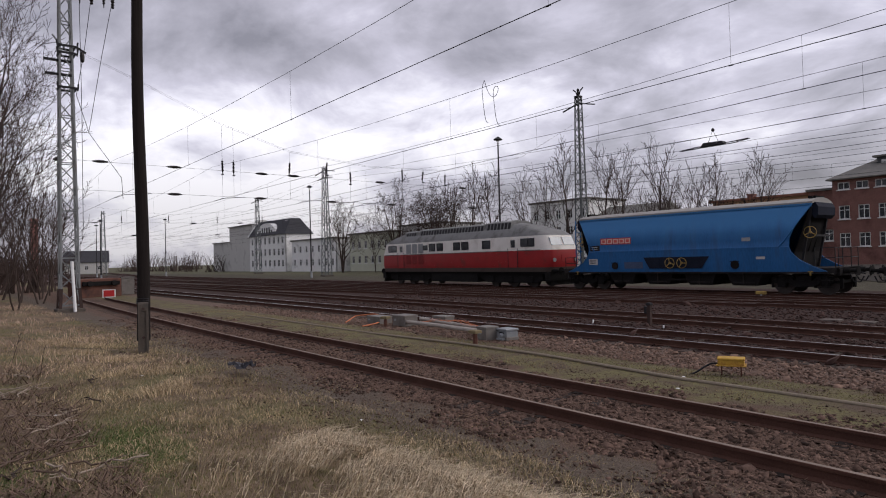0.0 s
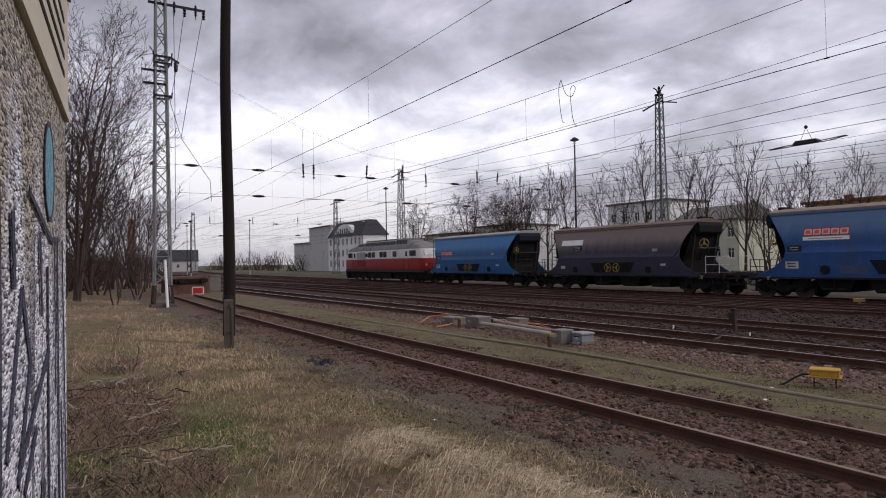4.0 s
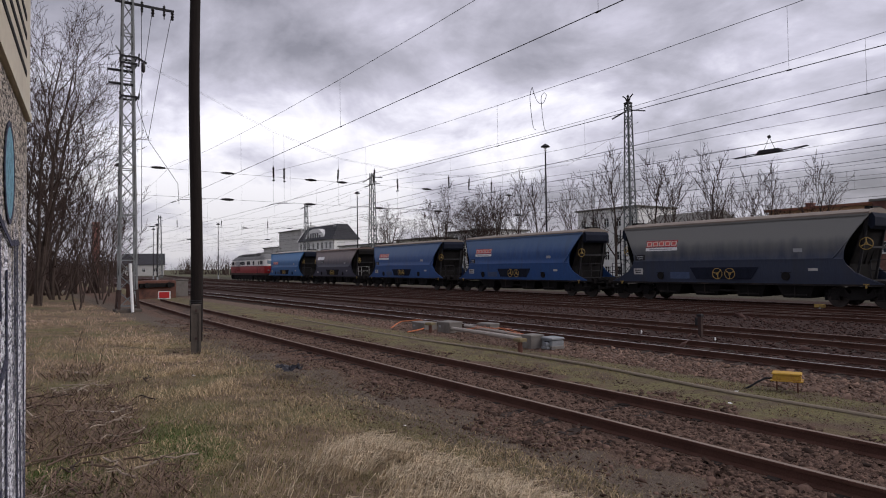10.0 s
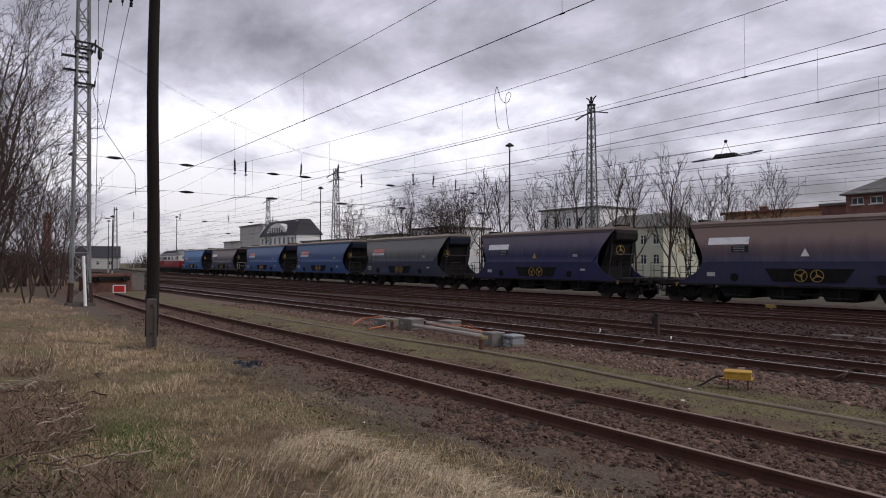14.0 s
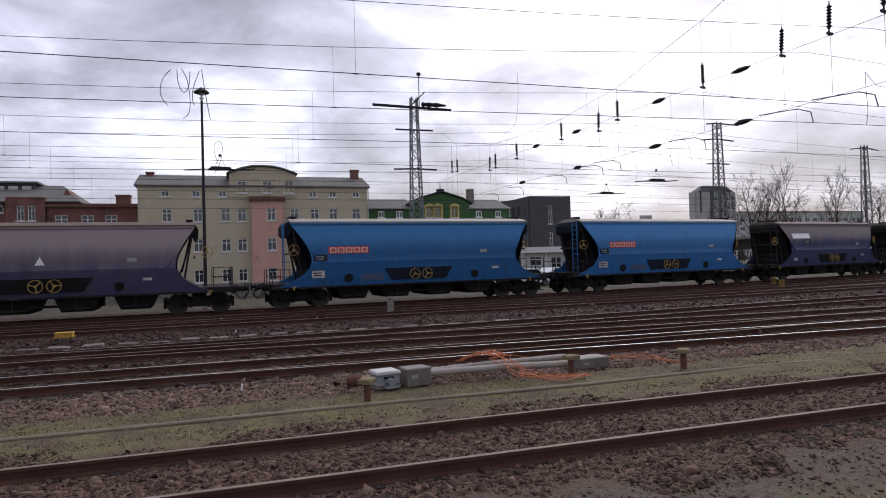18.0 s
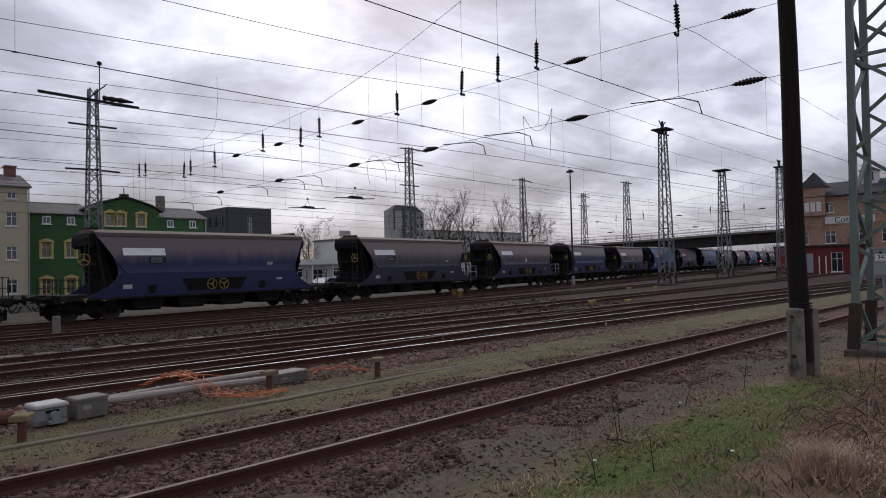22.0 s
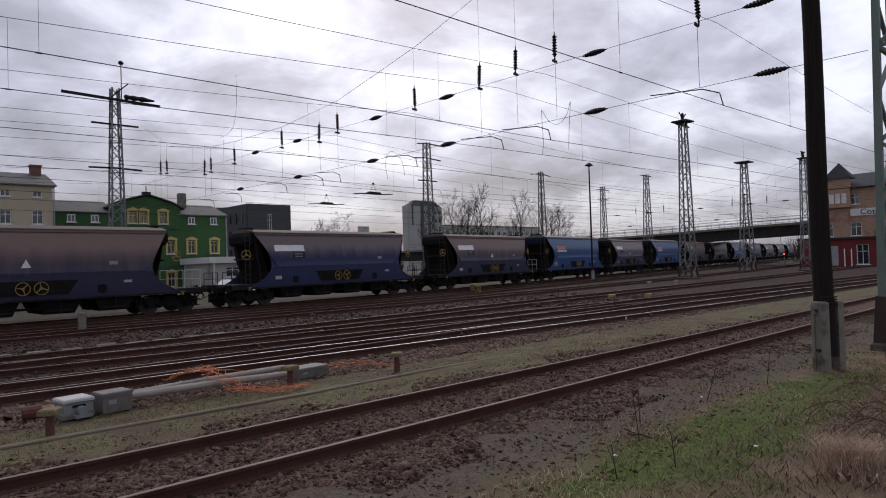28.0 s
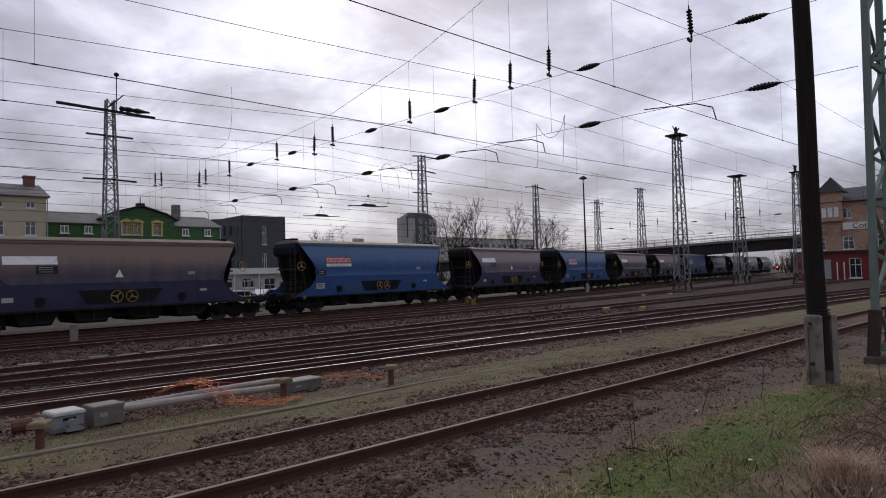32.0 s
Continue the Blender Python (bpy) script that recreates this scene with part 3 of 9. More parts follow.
RAIL = [(-0.07, -0.155), (0.07, -0.155), (0.07, -0.14), (0.012, -0.12), (0.012, -0.045), (0.036, -0.035), (0.036, -0.004), (0.03, 0.0), (-0.03, 0.0), (-0.036, -0.004), (-0.036, -0.035), (-0.012, -0.045), (-0.012, -0.12), (-0.07, -0.14)]


def sleeper_mesh(name, material, half=1.3):
    s = Shape()
    s.tapered(-0.13, -half, -0.32, 0.13, half, -0.15, 0.02)
    for y in (-0.75, 0.75):
        s.box(-0.07, y - 0.17, -0.15, 0.07, y + 0.17, -0.137)
    return s.mesh(name, material)


def build_track(key, x0, x1, near, material, head, step=2.0, half=1.3, gap=0.63, lift=0.0):
    f = LINES[key]
    t = thing("railway_track", (0, 0, lift), "ballasted railway track with two rusty steel rails on sleepers", "railway track", "tracks of the yard", "structure")
    xs = np.arange(x0, x1 + 0.01, step)
    for side in (-0.755, 0.755):
        s = Shape()
        rows = []
        for x in xs:
            y, d = f(x), (f(x + 0.5) - f(x - 0.5))
            rows.append([Vector((x - d * (side + u), y + side + u, w)) for u, w in RAIL])
        n = len(RAIL)
        for a, b in zip(rows, rows[1:]):
            for k in range(n):
                s.use(1 if k == 7 else 0).add([a[k], a[(k + 1) % n], b[(k + 1) % n], b[k]], [(0, 1, 2, 3)])
        part("rail", s, [M["rail"], head], t)
    me = sleeper_mesh("sleeper", material, half)
    rest = Shape()
    for k, x in enumerate(np.arange(x0 + 0.3, x1, gap)):
        y, a = f(x), math.atan(f(x + 0.5) - f(x - 0.5))
        if near[0] <= x <= near[1]:
            part("sleeper", me, None, t, m=Matrix.Translation((x, y, 0)) @ Matrix.Rotation(a + random.uniform(-0.01, 0.01), 4, "Z"))
        else:
            rest.bar((x - 1.3 * math.sin(-a) * -1, y - half, -0.235), (x + 1.3 * math.sin(-a) * 1, y + half, -0.235), 0.25, 0.17)
    if rest.f:
        tagged(part("far_sleepers", rest, material, t), kind="stuff")
    return t


build_track("siding", -48, 60, (-24, 24), M["sleeper"], M["railrust"])
build_track("second", -150, 130, (-30, 32), M["concrete_sleeper"], M["railshine"])
build_track("third", -150, 130, (-20, 32), M["concrete_sleeper"], M["railhead"], lift=-0.004)
build_track("branch", -4, 150, (5, 25), M["sleeper"], M["railhead"], lift=-0.008)
build_track("fourth", -190, 150, (-25, 30), M["sleeper"], M["railhead"], lift=-0.004)
build_track("fifth", -150, 150, (-20, 24), M["sleeper"], M["railhead"], lift=-0.006)
build_track("ladder", -88, -12, (-13, -12), M["sleeper"], M["railhead"], lift=-0.012)
build_track("crossing", -175, -48, (0, 0), M["sleeper"], M["railhead"], lift=-0.016)
build_track("turnout", -6, 28, (0, 0), M["sleeper"], M["railrust"], lift=-0.006)
build_track("main", -280, 330, (-25, 30), M["sleeper"], M["railhead"], 3.0)

# ---- the train ----
LEN, START = 16.129, -18.286


# upper walls turn paler: dust, plus sky light on the slope painted in
def paint(name, base, dust_and_sky, most=0.75, z0=2.2, z1=4.3):
    return mat(name, base, 0.45, 0, 0.24, 0.9, 14, 0.05, 0.01, stain=tuple(c * 0.6 + 0.014 for c in base), amount=0.36, stain_scale=0.9, objvar=0.12, stretch=(1.6, 1, 0.3), top=(dust_and_sky, z0, z1, most))


COATS = dict(
    blue=paint("wagon_bright_blue", (0.014, 0.1, 0.265), (0.042, 0.185, 0.4), 0.75, 2.4, 3.4),
    dull=paint("wagon_dull_blue", (0.022, 0.07, 0.205), (0.1, 0.16, 0.25), 0.65, 2.6, 3.5),
    navy=paint("wagon_navy", (0.028, 0.03, 0.085), (0.125, 0.105, 0.125), 0.85, 2.5, 3.6),
    violet=paint("wagon_violet_blue", (0.042, 0.041, 0.085), (0.25, 0.2, 0.2), 0.92, 2.0, 3.3),
    cobalt=paint("wagon_cobalt", (0.03, 0.037, 0.1), (0.17, 0.13, 0.128), 0.92, 2.6, 3.35),
    brown=paint("wagon_brown", (0.036, 0.036, 0.075), (0.2, 0.14, 0.118), 0.95, 2.1, 3.3),
    umber=paint("wagon_umber", (0.042, 0.042, 0.068), (0.2, 0.153, 0.14), 0.95, 2.35, 3.35),
    grey=paint("wagon_grey", (0.03, 0.038, 0.062), (0.165, 0.165, 0.152), 0.95, 2.2, 3.1),
)
ROOFS = dict(
    blue=mat("pale_roof", (0.27, 0.26, 0.24), 0.7, 0, 0.15, 1, 20, 0.05, stain=(0.25, 0.2, 0.16), amount=0.3),
    tan=mat("tan_roof", (0.2, 0.165, 0.135), 0.75, 0, 0.18, 1, 20, 0.05, stain=(0.13, 0.1, 0.085), amount=0.3),
    other=mat("brown_roof", (0.13, 0.095, 0.08), 0.8, 0, 0.2, 1, 20, 0.05, stain=(0.08, 0.06, 0.055), amount=0.3),
)
SIDE = [(1.43, 1.02), (1.46, 1.3), (1.475, 1.55), (1.485, 1.9), (1.495, 2.12), (1.455, 2.18), (1.458, 2.5), (1.448, 2.85), (1.425, 3.02), (1.375, 3.18), (1.29, 3.45), (1.19, 3.74), (1.13, 3.92), (1.10, 3.97)]
CUT = [(1.02, 6.95), (1.3, 6.3), (1.55, 5.85), (1.9, 5.52), (2.15, 5.43), (2.5, 5.46), (2.9, 5.62), (3.3, 5.86), (3.65, 6.1), (3.97, 6.32)]


def wheel_mesh():
    s = Shape()
    s.tube((0, -0.72, 0), (0, 0.72, 0), 0.08, None, 8)
    for y, d in ((-0.755, 1), (0.755, -1)):
        s.lathe((0, y, 0), "y", [(-0.07, 0.12), (-0.065, 0.36), (-0.068, 0.46), (0.05, 0.46), (0.065, 0.46), (0.068, 0.36), (0.07, 0.12)] if d > 0 else [(-0.07, 0.12), (-0.068, 0.36), (-0.065, 0.46), (0.068, 0.46), (0.07, 0.36), (0.07, 0.12)], 18)
        for k in range(6):
            a = k * math.pi / 3
            s.box(-0.03 + 0.24 * math.cos(a), y - 0.074, -0.03 + 0.24 * math.sin(a), 0.03 + 0.24 * math.cos(a), y + 0.074, 0.03 + 0.24 * math.sin(a))
    return s.mesh("wheelset", M["wheel"], True)


def handwheel(r, tube=0.017):
    s = Shape()
    n = 18
    for k in range(n):
        a, b = 2 * math.pi * k / n, 2 * math.pi * (k + 1) / n
        s.tube((r * math.cos(a), 0, r * math.sin(a)), (r * math.cos(b), 0, r * math.sin(b)), tube, None, 5, False)
    for k in range(3):
        a = math.pi / 2 + k * 2 * math.pi / 3
        s.tube((0, 0, 0), (r * math.cos(a), 0, r * math.sin(a)), tube * 1.3, None, 5)
    s.tube((0, -0.03, 0), (0, 0.05, 0), 0.06, None, 8)
    return s


WHEELSET = wheel_mesh()


def bogie_mesh():
    s = Shape()
    for y in (-1.02, 1.02):
        d = 0.07 if y > 0 else -0.07
        s.prism([(-1.25, 0.52), (-1.2, 0.78), (-0.55, 0.86), (-0.4, 0.62), (0.4, 0.62), (0.55, 0.86), (1.2, 0.78), (1.25, 0.52), (1.0, 0.42), (0.7, 0.5), (0.35, 0.34), (-0.35, 0.34), (-0.7, 0.5), (-1.0, 0.42)], "y", y - 0.06, y + 0.06)
        for x in (-0.9, 0.9):
            s.box(x - 0.17, y + d - 0.06, 0.32, x + 0.17, y + d + 0.06, 0.68)
            s.tube((x, y + d, 0.46), (x, y + 2.2 * d, 0.46), 0.12, None, 10)
            for dx in (-0.24, 0.24):
                s.tube((x + dx, y + d, 0.5), (x + dx, y + d, 0.78), 0.07, None, 7)
    s.box(-0.3, -1.05, 0.55, 0.3, 1.05, 0.85)
    for x in (-1.3, 1.3):
        s.box(x - 0.05, -1.0, 0.5, x + 0.05, 1.0, 0.62)
    for x in (-1.42, -0.38, 0.38, 1.42):
        for y in (-0.755, 0.755):
            s.box(x - 0.06, y - 0.07, 0.28, x + 0.06, y + 0.07, 0.72)
    return s.mesh("bogie", M["black"])


BOGIE = bogie_mesh()


def add_bogie(parent, x):
    b = part("bogie", BOGIE, None, parent, m=Matrix.Translation((x, 0, 0)))
    for dx in (-0.9, 0.9):
        part("wheelset", WHEELSET, None, b, m=Matrix.Translation((dx, 0, 0.46)))


def side_shape(y_sign):
    """One wall sheet whose ends are cut back in a curve."""
    s = Shape()
    zs = [z for _, z in SIDE]
    ends = [float(np.interp(z, [c[0] for c in CUT], [c[1] for c in CUT])) for z in zs]
    for off in (0.0, -0.03):
        rows = []
        for (y, z), e in zip(SIDE, ends):
            rows.append([Vector((e * k, y_sign * (y + off), z)) for k in np.linspace(-1, 1, 15)])
        s.strips(rows)
    # the cut edges, closed
    for k in (-1, 1):
        s.strips([[Vector((e * k, y_sign * (y + o), z)) for o in (0.0, -0.03)] for (y, z), e in zip(SIDE, ends)])
        s.chain([Vector((e * k, y_sign * (y + 0.005), z)) for (y, z), e in zip(SIDE, ends)], 0.025, 5)
    # ledge under the crease and the upper flange
    s.box(-5.0, min(y_sign * 1.44, y_sign * 1.505), 2.10, 5.0, max(y_sign * 1.44, y_sign * 1.505), 2.15)
    for k in (-1, 1):
        s.chain([(k * x, y_sign * (float(np.interp(z, [p[1] for p in SIDE], [p[0] for p in SIDE])) + 0.004), z) for x, z in ((5.0, 2.13), (5.25, 2.42), (5.5, 2.75), (5.62, 2.93))], 0.03, 5)
    s.box(-6.32, min(y_sign * 1.06, y_sign * 1.17), 3.95, 6.32, max(y_sign * 1.06, y_sign * 1.17), 4.02)
    return s


# wagon blue darkened to carry the shade of recess and roof end
RECESS = mat("shaded_dark_blue", (0.012, 0.015, 0.026), 0.8, 0, 0.3, 2, 25, 0.1, spec=0.1)
SIGN_PALE = mat("sign_pale_edge", (0.62, 0.42, 0.36), 0.6, 0, 0.15, 3, 30, 0.02)
M["sheet_blue"] = mat("faded_blue_patch", (0.06, 0.085, 0.15), 0.7, 0, 0.25, 2, 20, 0.05)
LOGO = mat("sign_dark_red", (0.36, 0.035, 0.04), 0.5, 0, 0.2, 3, 30, 0.02, stain=(0.2, 0.03, 0.05), amount=0.3)
SIGN_RED = mat("block_red", (0.52, 0.1, 0.085), 0.55, 0, 0.2, 3, 30, 0.02)


SHORT_BODY = ("side_wall", "end_plate", "end_stiffener", "end_frame", "end_hood", "ladder", "roof", "roof_gear", "access_hole", "name_plate", "data_panel", "data_plate", "chalk_panel", "warning_triangle")


def build_wagon(coat, roof, logo, sign, plate, pale_rail):
    t = thing("hopper_wagon", (0, 0, 0), "", "freight wagon", "wagons of the grain train")
    for ys in (-1, 1):
        part("side_wall", side_shape(ys), coat, t, smooth=True)
    # end plates slope in under the roof; near black, the shade there put into the colour
    for k in (-1, 1):
        prof = [(6.2, 3.95, 1.06), (6.1, 3.3, 1.22), (5.92, 2.6, 1.34), (5.66, 1.9, 1.36), (5.6, 1.19, 1.36)]
        ring = prof + [(x - 0.04, z, w) for x, z, w in reversed(prof)]
        s = Shape()
        s.strips([[Vector((k * x, y * w, z)) for y in (-1, 1)] for x, z, w in ring + ring[:1]])
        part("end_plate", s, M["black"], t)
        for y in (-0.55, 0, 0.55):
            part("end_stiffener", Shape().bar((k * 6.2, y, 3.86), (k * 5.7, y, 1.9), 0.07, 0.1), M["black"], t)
        s = Shape()
        for y in (-0.95, 0.95):
            s.bar((k * 5.75, y, 1.2), (k * 6.25, y, 3.9), 0.09, 0.1)
        s.bar((k * 6.2, -1.05, 3.92), (k * 6.2, 1.05, 3.92), 0.14, 0.12)
        s.bar((k * 6.3, -0.95, 2.6), (k * 6.3, 0.95, 2.6), 0.08, 0.08)
        part("end_frame", s, M["steel_dark"], t)
        far = 0.14 if k < 0 else 0.06
        hood = [(6.0, 4.08), (6.15 + far, 4.14), (6.36 + far, 4.05), (6.46 + far, 3.86), (6.44 + far, 3.5), (6.28 + far, 3.36), (6.1 + far, 3.72), (6.0, 3.86)]
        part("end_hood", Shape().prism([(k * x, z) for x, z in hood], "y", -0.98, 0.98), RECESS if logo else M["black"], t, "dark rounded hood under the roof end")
        lad = Shape()
        for y in (-1.1, -0.68):
            lad.bar((k * 6.66, y, 1.2), (k * 6.66, y, 4.02), 0.045, 0.045)
        for j in range(10):
            z = 1.45 + 0.27 * j
            lad.tube((k * 6.66, -1.1, z), (k * 6.66, -0.68, z), 0.015, None, 5)
        for z in (2.2, 3.6):
            lad.bar((k * 6.66, -0.9, z), (k * 6.35, -0.9, z), 0.04, 0.04)
        if k < 0:
            part("ladder", lad, coat if logo == 1 else M["steel_dark"], t)
        part("handwheel", handwheel(0.25), M["ochre"], t, "ochre brake handwheel", True, Matrix.Translation((k * 6.2, -1.1, 2.75)) @ Matrix.Rotation(radians(12 * k), 4, "Z"))
        # platform and rails
        s = Shape()
        s.box(min(k * 5.2, k * 7.4), -1.4, 1.13, max(k * 5.2, k * 7.4), 1.4, 1.18)
        part("platform", s, M["frame_dark"], t)
        top = 2.05 if k > 0 else 1.85
        for sy in (-1, 1):
            s = Shape()
            for x, y in ((6.45, 1.36), (7.25, 1.36), (7.25, 0.5)):
                s.tube((k * x, sy * y, 1.18), (k * x, sy * y, top), 0.02, None, 6)
            for z in (top, 1.18 + (top - 1.18) * 0.5):
                s.chain([(k * 6.45, sy * 1.36, z), (k * 7.25, sy * 1.36, z), (k * 7.25, sy * 0.5, z)], 0.018, 6)
            part("railing", s, M["pale_metal"] if pale_rail and k > 0 else M["steel_dark"], t)
        # buffers and coupling
        part("headstock", Shape().box(min(k * 7.25, k * 7.4), -1.3, 0.85, max(k * 7.25, k * 7.4), 1.3, 1.2), M["frame_dark"], t)
        for y in (-0.875, 0.875):
            s = Shape()
            s.lathe((k * 7.4, y, 1.05), (k, 0, 0), [(0, 0.13), (0.25, 0.12), (0.26, 0.08), (0.52, 0.08), (0.53, 0.2), (0.56, 0.22), (0.575, 0.1)], 12)
            part("buffer", s, M["black"], t, smooth=True)
        s = Shape()
        s.bar((k * 7.4, 0, 1.02), (k * 7.95, 0, 0.9), 0.1, 0.06)
        s.chain([(k * 7.42, 0.25, 1.0), (k * 7.6, 0.3, 0.62), (k * 7.85, 0.3, 0.6), (k * 7.97, 0.28, 0.8)], 0.03, 6)
        s.chain([(k * 7.42, -0.3, 0.95), (k * 7.6, -0.34, 0.55), (k * 7.85, -0.34, 0.55), (k * 7.97, -0.3, 0.8)], 0.03, 6)
        part("coupling", s, M["steel_dark"], t)
    # roof
    s = Shape()
    rows = []
    for x in np.linspace(-6.36, 6.36, 13):
        rows.append([Vector((x, y, z)) for y, z in ((-1.17, 4.02), (-1.18, 4.09), (-0.9, 4.19), (-0.45, 4.28), (0, 4.31), (0.45, 4.28), (0.9, 4.19), (1.18, 4.09), (1.17, 4.02))])
    s.strips(rows)
    for x in (-6.36, 6.36):
        s.add([(x, y, z) for y, z in ((-1.17, 4.02), (-1.18, 4.09), (-0.9, 4.19), (-0.45, 4.28), (0, 4.31), (0.45, 4.28), (0.9, 4.19), (1.18, 4.09), (1.17, 4.02))], [tuple(range(9))])
    part("roof", s, roof, t, smooth=True)
    for x in (-6.1, 6.1):
        s = Shape().box(x - 0.16, -0.5, 4.2, x + 0.16, 0.5, 4.38)
        s.tube((x, -0.62, 4.27), (x, 0.62, 4.27), 0.09, None, 8)
        part("roof_gear", s, M["black"], t)
    # frame
    for y in (-1.38, 1.38):
        s = Shape()
        s.box(-7.3, y - 0.05, 0.94, 7.3, y + 0.05, 1.15)
        s.box(-7.3, y - 0.09, 0.94, 7.3, y + 0.09, 0.96)
        part("solebar", s, M["frame_dark"], t)
    # discharge chutes under the floor
    for x in (-3.4, -1.2, 1.1, 3.3):
        s = Shape()
        for y0, y1 in ((-1.25, -0.1), (0.1, 1.25)):
            w = 0.86
            v = [(x - w, y0, 0.98), (x + w, y0, 0.98), (x + w, y1, 0.98), (x - w, y1, 0.98), (x - w * 0.68, y0 + 0.1, 0.36), (x + w * 0.68, y0 + 0.1, 0.36), (x + w * 0.68, y1 - 0.1, 0.36), (x - w * 0.68, y1 - 0.1, 0.36)]
            s.add(v, [(0, 1, 5, 4), (1, 2, 6, 5), (2, 3, 7, 6), (3, 0, 4, 7), (4, 5, 6, 7), (0, 3, 2, 1)])
        part("discharge_chute", s, M["black"], t)
        g = Shape().bar((x, -1.3, 0.42), (x, -1.3, 1.0), 0.05, 0.04).bar((x - 0.5, -1.27, 0.5), (x + 0.5, -1.27, 0.5), 0.05, 0.07)
        part("chute_lever", g, M["frame_dark"], t)
    part("brake_rod", Shape().tube((-1.0, -1.15, 0.62), (0.6, -1.15, 0.62), 0.06, None, 6), M["black"], t)
    part("brake_cylinder", Shape().tube((1.0, -0.2, 0.7), (2.0, -0.2, 0.7), 0.2, None, 10), M["black"], t)
    for x in (-6.9, 6.9):
        s = Shape().box(x - 0.02, -1.44, 0.35, x + 0.02, -1.38, 0.95)
        s.box(x - 0.25, -1.5, 0.34, x + 0.25, -1.3, 0.37)
        s.box(x - 0.25, -1.5, 0.62, x + 0.25, -1.3, 0.65)
        part("step", s, M["black"], t)
    # flat panel for the recess, its shade painted dark, with the two chute handwheels on both sides
    for ys in (-1, 1):
        s = Shape()
        lo, hi = 1.2, 1.78
        y = ys * 1.487
        s.add([(-1.9, y, hi), (1.75, y, hi), (1.35, y, lo), (-1.55, y, lo), (-1.9, y + ys * 0.012, hi), (1.75, y + ys * 0.012, hi), (1.35, y + ys * 0.012, lo), (-1.55, y + ys * 0.012, lo)], [(0, 1, 2, 3), (4, 5, 6, 7), (0, 1, 5, 4), (1, 2, 6, 5), (2, 3, 7, 6), (3, 0, 4, 7)])
        for x in (-1.4, -0.9, 0.9, 1.2):
            s.bar((x, y + ys * 0.02, lo + 0.05), (x, y + ys * 0.02, hi - 0.04), 0.05, 0.03)
        part("operating_recess", s, M["black"] if plate else RECESS, t)
        for x in (-0.33, 0.33):
            part("handwheel", handwheel(0.26), M["ochre"], t, "ochre chute handwheel", True, Matrix.Translation((x, ys * 1.57, 1.47)) @ Matrix.Rotation(random.uniform(0, 2), 4, "Y"))
        # round access holes low in the wall
        for x in (-3.7, 3.0):
            s = Shape()
            s.tube((x, ys * 1.45, 1.36), (x, ys * 1.505, 1.36), 0.2, None, 14)
            s.box(x - 0.22, min(ys * 1.46, ys * 1.52), 1.5, x + 0.22, max(ys * 1.46, ys * 1.52), 1.53)
            part("access_hole", s, M["black"], t)
        for x in (-6.3, 6.3):
            s = Shape().box(x - 0.1, min(ys * 1.44, ys * 1.5), 1.0, x + 0.1, max(ys * 1.44, ys * 1.5), 1.05).box(x - 0.03, min(ys * 1.44, ys * 1.5), 0.86, x + 0.03, max(ys * 1.44, ys * 1.5), 1.02)
            part("lifting_mark", s, M["ochre"], t)

        def on_wall(x0, x1, z0, z1, out):
            """A thin plate lying on the wall's slope."""
            yy = [float(np.interp(z, [p[1] for p in SIDE], [p[0] for p in SIDE])) for z in (z0, z1)]
            v = [(x, ys * (yk + o), zk) for o in (0.004, out) for x, yk, zk in ((x0, yy[0], z0), (x1, yy[0], z0), (x1, yy[1], z1), (x0, yy[1], z1))]
            return Shape().add(v, [(0, 1, 2, 3), (4, 5, 6, 7), (0, 1, 5, 4), (1, 2, 6, 5), (2, 3, 7, 6), (3, 0, 4, 7)])
        if logo:
            z = 2.53 if logo == 1 else 2.9
            lg = part("sign_plate", on_wall(-4.64, -2.66, z, z + 0.36, 0.008), LOGO, t, "dark red sign plate with pale-edged block shapes")
            for q in range(5):
                x0 = -4.58 + 0.385 * q
                part("block_edge", on_wall(x0, x0 + 0.33, z + 0.05, z + 0.31, 0.013), SIGN_PALE, lg)
                part("block_shape", on_wall(x0 + 0.06, x0 + 0.27, z + 0.1, z + 0.26, 0.017), SIGN_RED, lg, "red block with a pale edge")
            if logo == 2:
                pl = part("pale_band", on_wall(-4.64, -2.66, z - 0.2, z - 0.03, 0.012), M["white"], t, "white plate with small unreadable lines")
                part("print_line", on_wall(-4.4, -2.95, z - 0.14, z - 0.1, 0.016), M["galv"], pl)
            pn = part("data_panel", on_wall(-5.35, -4.7, 2.2, 2.5, 0.012), M["steel_dark"], t, "small dark data panel")
            for zz in (2.27, 2.38):
                part("data_bar", on_wall(-5.25, -4.85, zz, zz + 0.045, 0.018), M["galv"], pn)
            pn = part("data_plate", on_wall(-5.45, -4.85, 1.42, 1.75, 0.012), M["pale_metal"], t, "pale panel with dark lines")
            for zz in (1.5, 1.62):
                part("data_bar", on_wall(-5.35, -4.98, zz, zz + 0.05, 0.018), M["steel_dark"], pn)
            part("repaint_patch", on_wall(-3.1, -1.95, 1.2, 1.55, 0.006), M["sheet_blue"], t, "paler repainted patch")
        if plate:
            part("name_plate", on_wall(-5.15, -2.95, 3.0, 3.36, 0.012), M["white"], t, "blank white name plate")
            pn = part("data_panel", on_wall(-3.85, -2.95, 2.6, 2.93, 0.012), M["steel_dark"], t, "small dark data panel")
            for zz in (2.66, 2.76, 2.85):
                part("data_bar", on_wall(-3.75, -3.15, zz, zz + 0.03, 0.018), M["galv"], pn)
            part("data_plate", on_wall(-5.2, -4.75, 1.4, 1.6, 0.012), M["pale_metal"], t)
